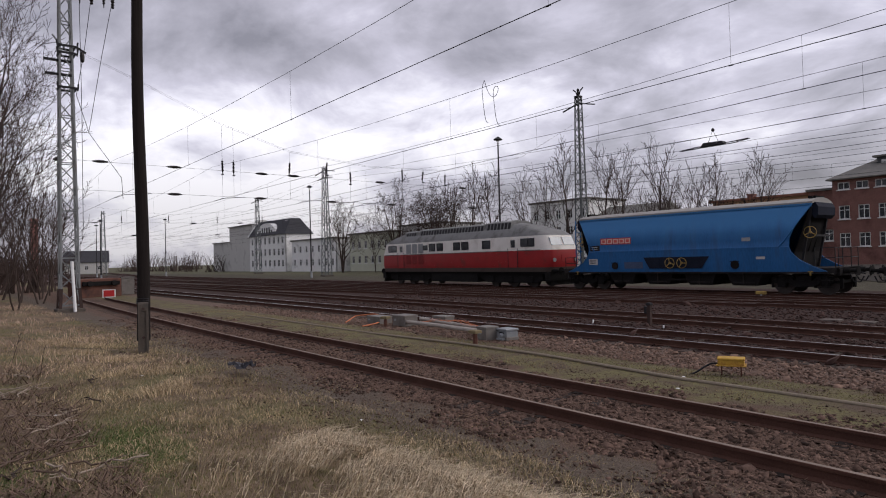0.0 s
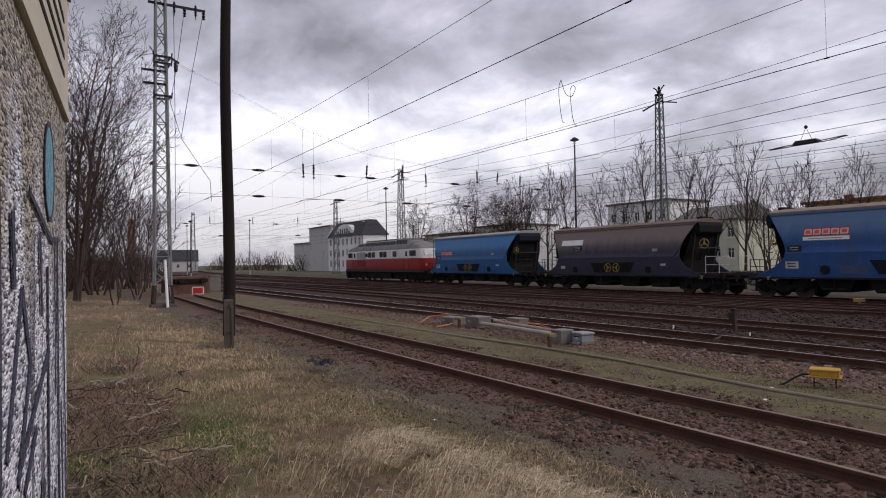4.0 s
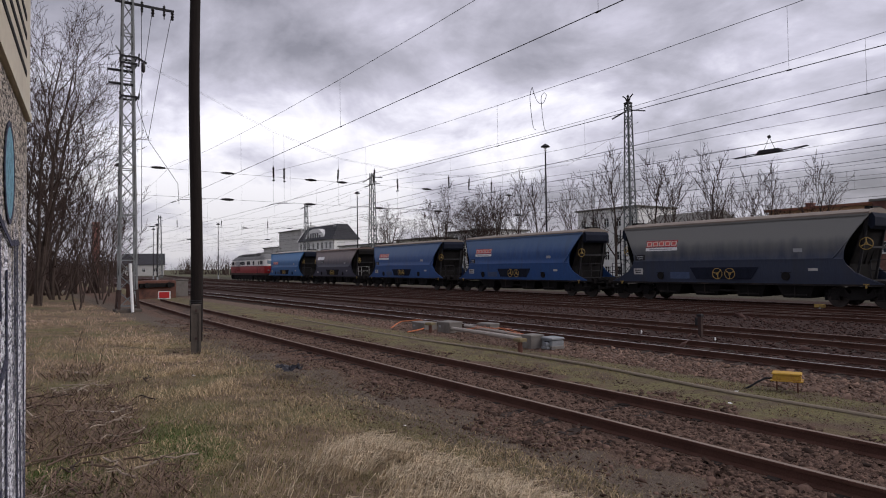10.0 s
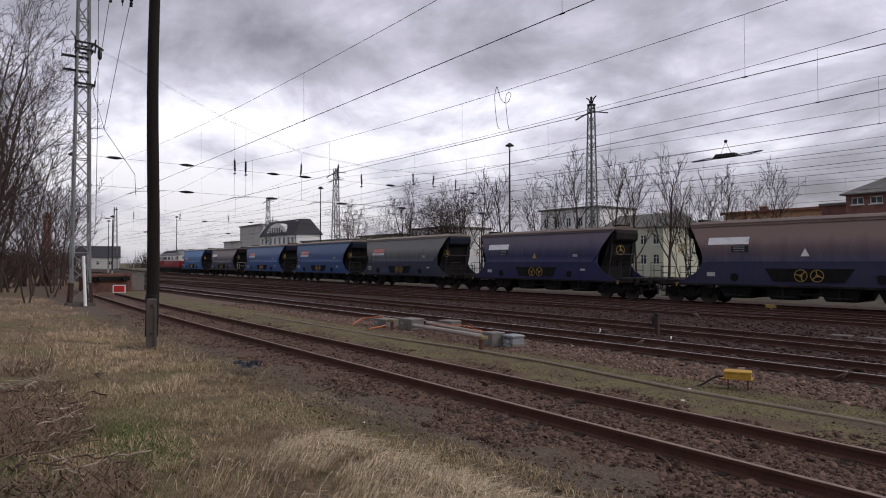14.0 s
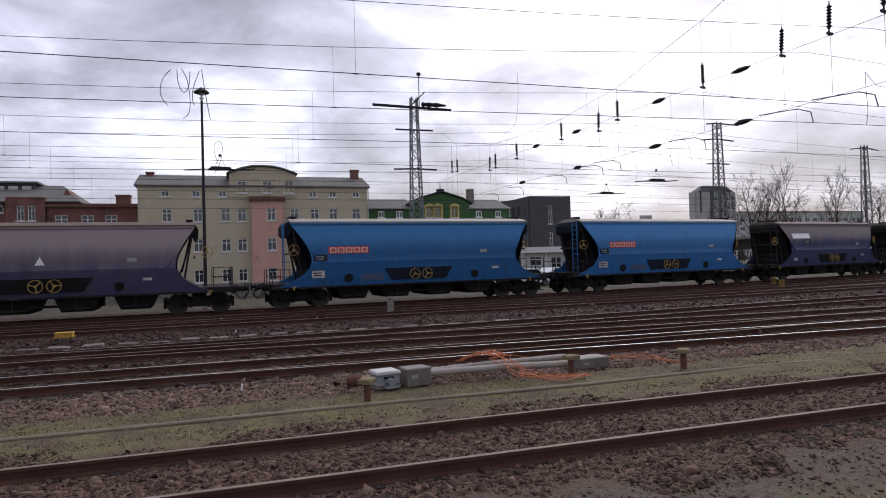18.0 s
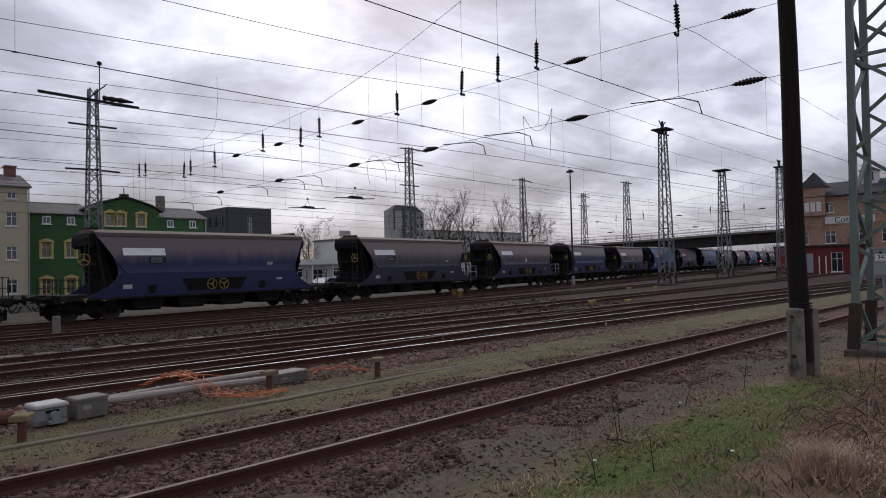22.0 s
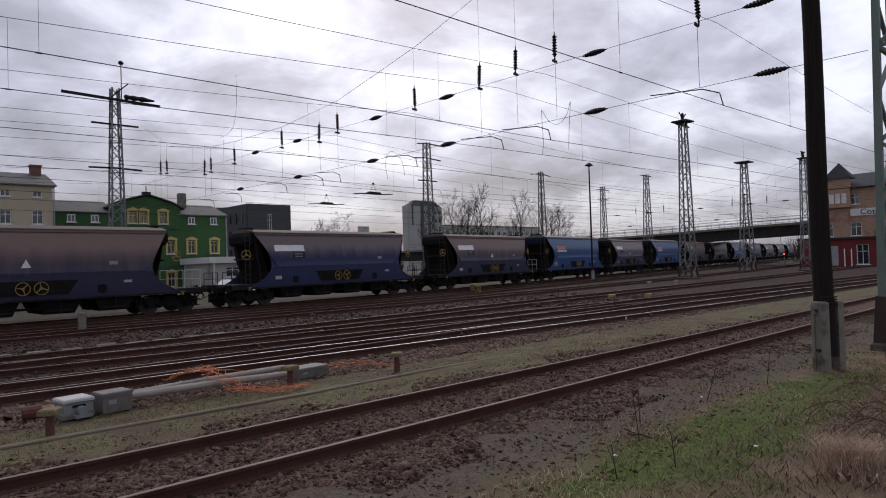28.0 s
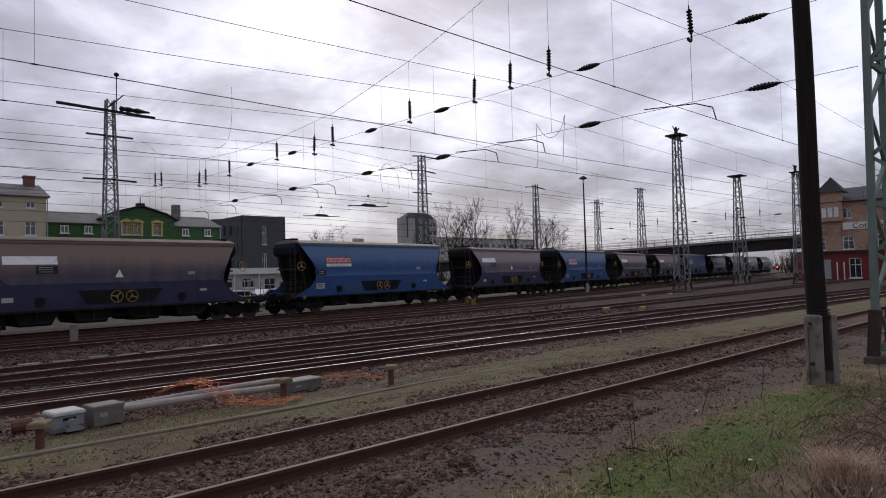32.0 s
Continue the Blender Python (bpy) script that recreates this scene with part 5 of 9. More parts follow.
def timber_pole(x, y, h, r, lean, turn, stub):
    """A tarred pole bolted between concrete stub posts."""
    t = thing("timber_pole", Matrix.Translation((x, y, -0.1)) @ Matrix.Rotation(radians(turn), 4, "Z"), "dark tarred timber pole bolted to a concrete stub", "pole", "tarred poles")
    s = Shape()
    rows = []
    for k in range(12):
        z = 0.25 + (h - 0.25) * k / 11
        c = Vector((lean[0] * z + 0.03 * math.sin(z * 0.7), lean[1] * z + 0.02 * math.sin(z * 0.5 + 1), z))
        rr = r * (1.04 - 0.24 * k / 11)
        rows.append([c + Vector((rr * math.cos(a), rr * math.sin(a), 0)) for a in np.linspace(0, 2 * math.pi, 13)[:-1]])
    s.strips(rows, True)
    s.add(rows[-1], [tuple(range(12))])
    part("shaft", s, M["pole"], t, smooth=True)
    for sy in (-1, 1):
        s = Shape()
        y0, y1 = sorted((sy * (r * 0.75), sy * (r * 0.75 + 0.13)))
        s.tapered(-0.12, y0, -0.2, 0.12, y1, 1.22, 0.03)
        part("concrete_stub", s, stub, t)
        yf = y1 if sy > 0 else y0
        for x0, x1, z0, z1 in ((-0.118, -0.065, 0.0, 1.17), (0.065, 0.118, 0.0, 1.17), (-0.065, 0.065, 1.0, 1.17)):
            part("stub_rib", Shape().box(x0, min(yf, yf + sy * 0.03), z0, x1, max(yf, yf + sy * 0.03), z1), stub, t)
        for z in (0.35, 1.06):
            part("bolt", Shape().tube((0, yf - sy * 0.02, z), (0, yf + sy * 0.05, z), 0.035, None, 8), M["mast_rust"], t)
    s = Shape()
    for z in (1.2, 1.25, 1.3):
        s.lathe((lean[0] * z, lean[1] * z, z - 0.012), "z", [(0, r * 1.02), (0, r * 1.1), (0.024, r * 1.1), (0.024, r * 1.02)], 14)
    part("wire_binding", s, M["steel_dark"], t)
    return t


timber_pole(-17.5, 4.1, 11.5, 0.15, (0.0, -0.012), 78, M["old_concrete"])
timber_pole(13.05, 3.98, 11.0, 0.165, (0.016, 0.0), 72, M["concrete"])


def yard_lamp(x, y, h, r=0.1):
    t = thing("yard_lamp", (x, y, -0.15), "slim dark yard lamp post with a mushroom-shaped head", "street lamp", "lamps of the yard")
    h += 0.15
    part("post", Shape().tube((0, 0, 0.9), (0, 0, h - 0.7), r, r * 0.62, 10), M["steel_dark"], t, smooth=True)
    part("post_base", Shape().tube((0, 0, 0), (0, 0, 0.95), r * 1.7, r * 1.5, 10), M["galv"], t)
    part("neck", Shape().tube((0, 0, h - 0.7), (0, 0, h - 0.3), r * 0.62, r * 0.62, 10).lathe((0, 0, h - 0.62), "z", [(0, 0.07), (0.02, 0.13), (0.06, 0.13), (0.08, 0.07)], 10), M["white"], t)
    part("shade", Shape().lathe((0, 0, h - 0.3), "z", [(-0.02, 0.12), (0.0, 0.4), (0.05, 0.4), (0.14, 0.3), (0.24, 0.14), (0.3, 0.05)], 16), M["steel_dark"], t, "dark domed lamp shade", True)
    part("lamp_glass", Shape().lathe((0, 0, h - 0.42), "z", [(0, 0.08), (0.03, 0.16), (0.1, 0.17)], 12), M["galv"], t)


for lx, ly, lh in ((-1.2, 37.0, 11.8), (-42.4, 40.0, 12.9), (-80.0, 40.0, 12.5), (53.1, 35.9, 11.3), (-136.0, 36.0, 11.5), (-112.0, 20.0, 9.5), (110.0, 44.0, 12.0), (-66.0, 8.5, 12.0), (-150.0, 26.0, 11.0)):
    yard_lamp(lx, ly, lh)

# ---- overhead wires ----
SUPPORTS = [-145.0, -92.0, -38.0, 16.0, 70.0, 125.0]
WIRE_ROWS = [(9.5, 8.4, 7.5, 7.0, 5.9, 5.0), (13.0, 13.0, 12.8, 12.35, 10.4, 7.0), (19.0, 18.8, 18.0, 14.3, 13.0, 10.5), (22.5, 21.0, 20.7, 18.7, 20.5, 23.0), (24.5, 24.0, 22.5, 23.9, 25.5, 31.0), (28.0, 27.5, 27.0, 25.3, 29.0, 36.0), (31.0, 30.0, 29.0, 28.6, 33.0, 40.0), (34.5, 31.3, 31.2, 33.6, 41.3, 52.3), (39.0, 36.0, 35.6, 37.2, 45.0, 56.0), (44.0, 41.0, 40.0, 43.5, 50.0, 60.0)]


def overhead_line(ys):
    t = thing("overhead_line", (0, 0, 0), "thin dark contact wire hung from a sagging carrier wire", "overhead line", "overhead lines of the yard")
    mess, cont, drops = [], [], []
    for k in range(len(SUPPORTS) - 1):
        xa, xb, ya, yb = SUPPORTS[k], SUPPORTS[k + 1], ys[k], ys[k + 1]
        for j in range(13):
            u = j / 12
            x, y = xa + (xb - xa) * u, ya + (yb - ya) * u
            zm = 7.75 - 0.8 * 4 * u * (1 - u)
            if j < 12 or k == len(SUPPORTS) - 2:
                mess.append((x, y, zm))
                cont.append((x, y, 5.72))
            if 0 < j < 12 and j % 2:
                drops.append(((x, y, zm), (x, y + 0.01, 5.72)))
    part("carrier_wire", Shape().chain(mess, 0.0065, 4), M["wire"], t)
    part("contact_wire", Shape().chain(cont, 0.0085, 4), M["wire"], t)
    s = Shape()
    for a, b in drops:
        s.tube(a, b, 0.0035, None, 3, False)
        s.tube((b[0] - 0.05, b[1], b[2]), (b[0] + 0.05, b[1], b[2]), 0.015, None, 4)
    tagged(part("dropper_set", s, M["wire"], t), kind="stuff")
    for k, x in enumerate(SUPPORTS[1:-1]):
        y = ys[k + 1]
        s = Shape()
        level = 6.35 if x > 0 else 6.03
        s.chain([(x + 0.05, y + 1.9, level), (x + 0.12, y + 0.5, level - 0.12), (x + 0.15, y + 0.08, level - 0.3), (x + 0.15, y, 5.72)], 0.016, 5)
        part("steady_arm", s, M["steel_dark"], t)


for row in WIRE_ROWS:
    overhead_line(row)


def string_shape(length, r, n):
    """A string of ribbed discs hanging down from the origin, with a hook above and a bent tail below."""
    s = Shape()
    prof = [(0, 0.015), (-0.08, 0.02), (-0.1, 0.045)]
    step = (length - 0.3) / n
    for k in range(n):
        z = -0.1 - step * k
        prof += [(z - 0.15 * step, r * 0.55), (z - 0.4 * step, r), (z - 0.6 * step, r * 0.95), (z - 0.85 * step, r * 0.55)]
    prof += [(-length + 0.19, 0.045), (-length + 0.16, 0.02), (-length + 0.1, 0.03), (-length, 0.015)]
    s.lathe((0, 0, 0), "z", prof, 8)
    return s


HANG = string_shape(0.85, 0.078, 7).mesh("insulator_string", M["insul"], True)
LONG_PROFILE = [(-0.5, 0.018), (-0.44, 0.035)] + [(-0.4 + 0.05 * k, (0.07 + 0.06 * math.sin(math.pi * k / 16)) * (1.0 if k % 2 else 0.72)) for k in range(17)] + [(0.44, 0.035), (0.5, 0.018)]
LONG = Shape().lathe((0, 0, 0), "y", LONG_PROFILE, 8).mesh("span_insulator", M["insul"], True)


def cross_span(x0, y0, x1, y1, upper, levels, hangs, inline):
    """Wires across the tracks from mast to mast, with insulators in them."""
    t = thing("cross_span", (0, 0, 0), "wires spanning the tracks between two masts with dark insulators", "cross-span wire", "cross spans of the yard")

    def at(y, z):
        return (x0 + (x1 - x0) * (y - y0) / (y1 - y0), y, z)
    for dx in (0.0, 0.09):
        part("upper_span_wire", Shape().chain([Vector(at(y, z)) + Vector((dx, 0, dx * 0.6)) for y, z in upper], 0.005, 4), M["wire"], t)
    for z in levels:
        part("cross_wire", Shape().chain([at(y0, z), at((y0 + y1) / 2, z - 0.08), at(y1, z)], 0.007, 4), M["wire"], t)
    uy, uz = [p[0] for p in upper], [p[1] for p in upper]
    for y, zb in hangs:
        zt = float(np.interp(y, uy, uz))
        p = at(y, zt)
        part("hanger", Shape().tube(p, (p[0], p[1], zb + 0.92), 0.006, None, 4), M["wire"], t)
        part("insulator", HANG, None, t, m=Matrix.Translation((p[0], p[1], zb + 0.92)) @ Matrix.Rotation(random.uniform(-0.12, 0.12), 4, "X") @ Matrix.Diagonal((1, 1, 1.15, 1)))
        part("clamp", Shape().bar((p[0] - 0.12, p[1], zb), (p[0] + 0.12, p[1] + 0.03, zb), 0.05, 0.07), M["steel_dark"], t)
        part("lower_hanger", Shape().tube((p[0], p[1], zb), (p[0], p[1], levels[1]), 0.006, None, 4), M["wire"], t)
    for y, z in inline:
        part("span_insulator", LONG, None, t, m=Matrix.Translation(at(y, z)) @ Matrix.Diagonal((0.72, 0.85, 0.72, 1)))


RIGHT_UP = [(4.2, 15.4), (15.43, 11.29), (18.7, 10.35), (23.9, 9.3), (28.6, 8.95), (33.6, 9.0), (37.2, 9.2), (42.6, 10.1), (47.4, 12.3)]
cross_span(16.6, 4.0, 15.4, 47.4, RIGHT_UP, (8.14, 6.4), [(7.75, 8.05), (12.25, 8.2), (13.8, 8.15), (15.4, 8.02), (18.8, 7.95), (23.9, 7.9), (25.3, 7.7), (28.6, 7.94), (33.6, 7.8), (36.5, 7.7), (37.3, 7.66), (43.0, 8.4), (44.0, 8.5)], [(6.19, 8.14), (10.85, 8.1), (17.06, 8.07), (21.2, 8.06), (27.2, 8.06), (31.25, 8.08), (5.99, 6.4), (10.88, 6.37), (17.06, 6.34), (21.5, 6.33), (27.2, 6.33), (33.0, 6.35)])
LEFT_UP = [(5.4, 13.5), (8.87, 12.24), (13.4, 10.4), (17.95, 9.12), (24.0, 8.6), (31.0, 8.8), (40.0, 10.6), (49.8, 15.5)]
cross_span(-38, 5.4, -40, 49.8, LEFT_UP, (7.65, 6.1), [(13.5, 7.4), (14.2, 7.38), (17.95, 7.6), (20.7, 7.8), (22.5, 7.3), (27.0, 7.8), (29.0, 7.8), (31.2, 7.7), (35.6, 7.7)], [(6.9, 7.65), (10.7, 7.63), (16.0, 7.6), (18.2, 7.6), (25.0, 7.58), (33.0, 7.58), (10.7, 6.08), (15.9, 6.05), (21.0, 6.03), (26.0, 6.02), (34.0, 6.03)])
FAR_UP = [(6.0, 13.0), (15.0, 9.6), (24.0, 8.7), (34.0, 9.3), (44.8, 14.0)]
cross_span(-92, 6.0, -85.3, 44.8, FAR_UP, (7.7, 6.1), [(13.4, 7.7), (18.5, 7.7), (24.0, 7.7), (30.0, 7.7), (36.0, 7.7)], [(9.0, 7.7), (15.5, 7.65), (21.0, 7.62), (27.0, 7.62), (33.0, 7.65), (12.0, 6.05), (20.0, 6.02), (30.0, 6.03)])
EAST_UP = [(25.3, 12.0), (30.0, 10.4), (38.0, 9.4), (46.0, 9.6), (54.0, 11.0), (61.8, 14.5)]
cross_span(78.8, 25.3, 79.0, 61.8, EAST_UP, (7.9, 6.3), [(29.0, 7.8), (33.0, 7.8), (42.0, 7.8), (46.0, 7.8), (51.0, 7.8)], [(27.0, 7.9), (31.0, 7.86), (37.0, 7.83), (44.0, 7.83), (49.0, 7.83), (35.0, 6.25), (47.0, 6.23)])


def jumper(pts, r=0.008):
    """A slack loop of cable between two wires."""
    fine = []
    for k in range(len(pts) - 1):
        p0, p1, p2, p3 = (Vector(pts[min(max(k + d, 0), len(pts) - 1)]) for d in (-1, 0, 1, 2))
        for u in (0, 0.25, 0.5, 0.75):
            fine.append(0.5 * (2 * p1 + (p2 - p0) * u + (2 * p0 - 5 * p1 + 4 * p2 - p3) * u * u + (3 * p1 - p0 - 3 * p2 + p3) * u ** 3))
    solo("jumper_cable", Shape().chain(fine + [Vector(pts[-1])], r, 5), M["wire"], "slack curled jumper cable between overhead wires", "cable", None, "jumper cables")


jumper([(-1.09, 15.9, 6.57), (-1.25, 15.9, 6.37), (-1.32, 15.9, 6.1), (-1.27, 15.9, 5.88), (-1.16, 15.9, 5.75)])
jumper([(-0.96, 15.9, 6.58), (-0.93, 15.9, 6.25), (-0.82, 15.9, 6.06), (-0.71, 15.9, 6.22), (-0.68, 15.9, 6.57)])
jumper([(-0.86, 15.9, 6.61), (-0.74, 15.9, 6.33), (-0.69, 15.9, 5.86), (-0.73, 15.9, 5.58), (-0.85, 15.9, 5.46)])
jumper([(-0.48, 15.9, 6.58), (-0.61, 15.9, 6.2), (-0.64, 15.9, 5.93), (-0.6, 15.9, 5.77)])
jumper([(-0.43, 15.9, 6.61), (-0.36, 15.9, 6.08), (-0.3, 15.9, 5.68), (-0.26, 15.9, 5.46)])
jumper([(-0.11, 22.0, 5.24), (-0.28, 22.0, 5.61), (-0.31, 22.0, 5.95), (-0.17, 22.0, 6.12), (-0.06, 22.0, 5.9), (-0.14, 22.0, 5.43), (-0.33, 22.0, 5.05)])
jumper([(-13.87, 12.6, 7.16), (-13.97, 12.6, 6.93), (-13.93, 12.6, 6.43), (-13.85, 12.6, 6.0), (-13.75, 12.6, 5.9)])
jumper([(-13.87, 12.6, 7.16), (-13.69, 12.6, 6.74), (-13.45, 12.6, 6.59), (-13.29, 12.6, 6.78), (-13.38, 12.6, 6.88), (-13.5, 12.6, 6.76), (-13.46, 12.6, 6.25), (-13.38, 12.6, 5.86), (-13.25, 12.6, 5.71)])
jumper([(19, 14.89, 7.55), (19, 14.88, 6.96), (19, 14.85, 6.32), (19, 14.92, 5.9)])
jumper([(19, 14.89, 7.55), (19, 14.51, 7.02), (19, 14.08, 6.91), (19, 13.74, 7.22), (19, 13.6, 7.6), (19, 13.68, 6.76), (19, 13.74, 5.91)])
jumper([(16, 33.64, 12.77), (16, 33.62, 11.36), (16, 33.99, 10.09), (16, 34.84, 9.69), (16, 35.93, 9.64)])
jumper([(19, 24.16, 6.06), (19, 24.31, 6.75), (19, 24.12, 7.27), (19, 23.61, 7.28), (19, 23.05, 6.73), (19, 22.91, 6.06)])


def section_insulator(x, y, z, s=1.0):
    t = thing("section_insulator", Matrix.Translation((x, y, z)) @ Matrix.Scale(s, 4), "dark skid-shaped section insulator hung in the contact wire", "section insulator", "section insulators")
    part("body", Shape().prism([(-0.45, -0.02), (0.45, -0.02), (0.38, 0.1), (-0.32, 0.12)], "y", -0.12, 0.12), M["steel_dark"], t)
    for d in (-1, 1):
        part("skid", Shape().chain([(-1.3, d * 0.05, -0.03), (-0.6, d * 0.14, 0.0), (0.6, d * 0.14, 0.0), (1.3, d * 0.05, 0.05)], 0.018, 5), M["steel_dark"], t)
    part("hanger_left", Shape().tube((-0.2, 0, 0.1), (0, 0, 0.55), 0.008, None, 4), M["wire"], t)
    part("hanger_right", Shape().tube((0.2, 0, 0.1), (0, 0, 0.55), 0.008, None, 4), M["wire"], t)
    part("knob", Shape().lathe((0, 0, 0.5), "z", [(0, 0.02), (0.03, 0.06), (0.08, 0.06), (0.12, 0.02)], 8), M["insul"], t)


for px, py in ((-12.1, 22.0), (20.9, 27.85), (21.7, 33.7), (-0.2, 26.4)):
    section_insulator(px, py, 5.82)


def mast_switch():
    """Switch gear on the top arm of the three-armed mast."""
    t = thing("mast_switch", (13.75, 47.5, 13.8), "heavy dark switch gear with a ball-tipped rod on a mast arm", "switch gear")
    part("beam", Shape().bar((-3.3, -0.3, 0.14), (2.9, -0.3, 0.0), 0.15, 0.17), M["steel_dark"], t)
    part("switch_body", Shape().lathe((0.5, -0.35, 0.32), "x", [(0, 0.08), (0.1, 0.2), (0.35, 0.14), (0.6, 0.2), (0.9, 0.14), (1.2, 0.2), (1.6, 0.12), (2.0, 0.06)], 8), M["insul"], t)
    part("rod", Shape().tube((0.35, -0.3, 0.1), (0.35, -0.3, 2.6), 0.035, None, 5), M["steel_dark"], t)
    part("ball", Shape().lathe((0.35, -0.3, 2.5), "z", [(0, 0.03), (0.06, 0.14), (0.16, 0.18), (0.26, 0.14), (0.32, 0.03)], 10), M["insul"], t, smooth=True)
    part("lever", Shape().bar((-0.3, -0.3, 0.2), (0.8, -0.3, 1.3), 0.08, 0.08), M["steel_dark"], t)


mast_switch()
t = thing("mast_insulator", (-37.0, 6.6, 16.4), "dark insulators hanging from the arm of the tall mast", "insulator")
part("insulator", HANG, None, t, m=Matrix.Translation((0, 0.4, 0)))
part("insulator", HANG, None, t, m=Matrix.Translation((0, -0.7, 0)))

# ---- buildings ----
WALLS = dict(
    cream=mat("cream_render", (0.45, 0.395, 0.285), 0.9, 0, 0.1, 0.5, 12, 0.1, stain=(0.36, 0.32, 0.24), amount=0.25, stain_scale=0.5),
    pink=mat("pink_render", (0.52, 0.31, 0.25), 0.9, 0, 0.1, 0.5, 12, 0.1, stain=(0.34, 0.2, 0.17), amount=0.2),
    green=mat("green_render", (0.046, 0.105, 0.04), 0.9, 0, 0.14, 0.5, 12, 0.1, stain=(0.035, 0.085, 0.03), amount=0.25, stain_scale=0.5),
    brick=mat("red_brick", (0.185, 0.092, 0.076), 0.95, 0, 0.3, 1.2, 9, 0.2, stain=(0.1, 0.045, 0.04), amount=0.35, stain_scale=0.4),
    orange=mat("orange_render", (0.50, 0.30, 0.175), 0.9, 0, 0.12, 0.5, 12, 0.1, stain=(0.34, 0.18, 0.1), amount=0.25, stain_scale=0.5),
    white=mat("white_render", (0.7, 0.7, 0.68), 0.9, 0, 0.1, 0.4, 12, 0.1, stain=(0.4, 0.4, 0.38), amount=0.25, stain_scale=0.4),
    blank=mat("grey_render", (0.44, 0.435, 0.41), 0.9, 0, 0.12, 0.3, 12, 0.1, stain=(0.26, 0.26, 0.24), amount=0.3, stain_scale=0.3),
    mint=mat("pale_green_render", (0.47, 0.48, 0.38), 0.9, 0, 0.1, 0.4, 12, 0.1),
    dark=mat("dark_cladding", (0.07, 0.073, 0.078), 0.7, 0, 0.15, 0.4, 10, 0.05),
    tower=mat("tower_concrete", (0.36, 0.36, 0.345), 0.9, 0, 0.12, 0.2, 6, 0.05),
    station=mat("station_brick", (0.35, 0.225, 0.16), 0.95, 0, 0.25, 1.2, 9, 0.2, stain=(0.17, 0.09, 0.055), amount=0.3, stain_scale=0.4),
    shed=mat("red_shed_paint", (0.15, 0.026, 0.026), 0.7, 0, 0.2, 0.6, 12, 0.05, stain=(0.14, 0.02, 0.02), amount=0.3),
    roof=mat("roof_felt_grey", (0.13, 0.125, 0.115), 0.9, 0, 0.2, 0.7, 15, 0.2, stain=(0.2, 0.18, 0.15), amount=0.2),
    slate=mat("dark_slate", (0.035, 0.035, 0.04), 0.75, 0, 0.25, 1, 15, 0.2),
    trim=mat("yellow_trim", (0.46, 0.36, 0.14), 0.8, 0, 0.1, 1, 12, 0.05),
    sill=mat("white_window_frame", (0.62, 0.62, 0.6), 0.6, 0, 0.1, 1, 12, 0.05),
)


def facade(parent, x0, x1, z0, z1, y, wins, material, depth=0.3, name="wall"):
    """A wall facing -y with real openings."""
    xs = sorted({x0, x1, *[v for x, z, w, h in wins for v in (x - w / 2, x + w / 2)]})
    zs = sorted({z0, z1, *[v for x, z, w, h in wins for v in (z - h / 2, z + h / 2)]})
    xs, zs = [v for v in xs if x0 <= v <= x1], [v for v in zs if z0 <= v <= z1]
    s = Shape()
    for xa, xb in zip(xs, xs[1:]):
        for za, zb in zip(zs, zs[1:]):
            cx, cz = (xa + xb) / 2, (za + zb) / 2
            if not any(abs(cx - x) < w / 2 and abs(cz - z) < h / 2 for x, z, w, h in wins):
                s.add([(xa, y, za), (xb, y, za), (xb, y, zb), (xa, y, zb)], [(0, 1, 2, 3)])
    for x, z, w, h in wins:
        a, b, c, d = x - w / 2, x + w / 2, z - h / 2, z + h / 2
        for p, q in (((a, c), (b, c)), ((b, c), (b, d)), ((b, d), (a, d)), ((a, d), (a, c))):
            s.add([(p[0], y, p[1]), (q[0], y, q[1]), (q[0], y + depth, q[1]), (p[0], y + depth, p[1])], [(0, 1, 2, 3)])
    s.add([(x0, y + depth, z0), (x1, y + depth, z0), (x1, y + depth, z1), (x0, y + depth, z1)], [(0, 1, 2, 3)])
    return part(name, s, material, parent)


def window(parent, x, z, w, h, y, style="plain"):
    a, b, c, d = x - w / 2, x + w / 2, z - h / 2, z + h / 2
    o = part("window", Shape().box(a, y + 0.16, c, b, y + 0.18, d), M["glass"], parent)
    f = Shape()
    t = 0.09
    f.box(a, y + 0.1, c, a + t, y + 0.155, d).box(b - t, y + 0.1, c, b, y + 0.155, d).box(a + t, y + 0.1, c, b - t, y + 0.155, c + t).box(a + t, y + 0.1, d - t, b - t, y + 0.155, d)
    f.box(x - 0.035, y + 0.11, c + t, x + 0.035, y + 0.15, d - t)
    if h > 0.9:
        f.box(a + t, y + 0.12, z + h * 0.15, b - t, y + 0.15, z + h * 0.15 + 0.06)
    part("frame", f, WALLS["trim"] if style == "trim" else WALLS["sill"], o)
    part("sill", Shape().box(a - 0.1, y - 0.1, c - 0.1, b + 0.1, y + 0.05, c), WALLS["sill"], o)
    if style == "trim":
        s = Shape()
        k = 0.2
        s.box(a - k, y - 0.06, c - 0.15, a, y + 0.02, d + 0.1).box(b, y - 0.06, c - 0.15, b + k, y + 0.02, d + 0.1)
        s.prism([(a - k - 0.12, d + 0.1), (b + k + 0.12, d + 0.1), (b + k, d + 0.26), (x, d + 0.5), (a - k, d + 0.26)], "y", y - 0.12, y + 0.02)
        part("surround", s, WALLS["trim"], o)
    return o


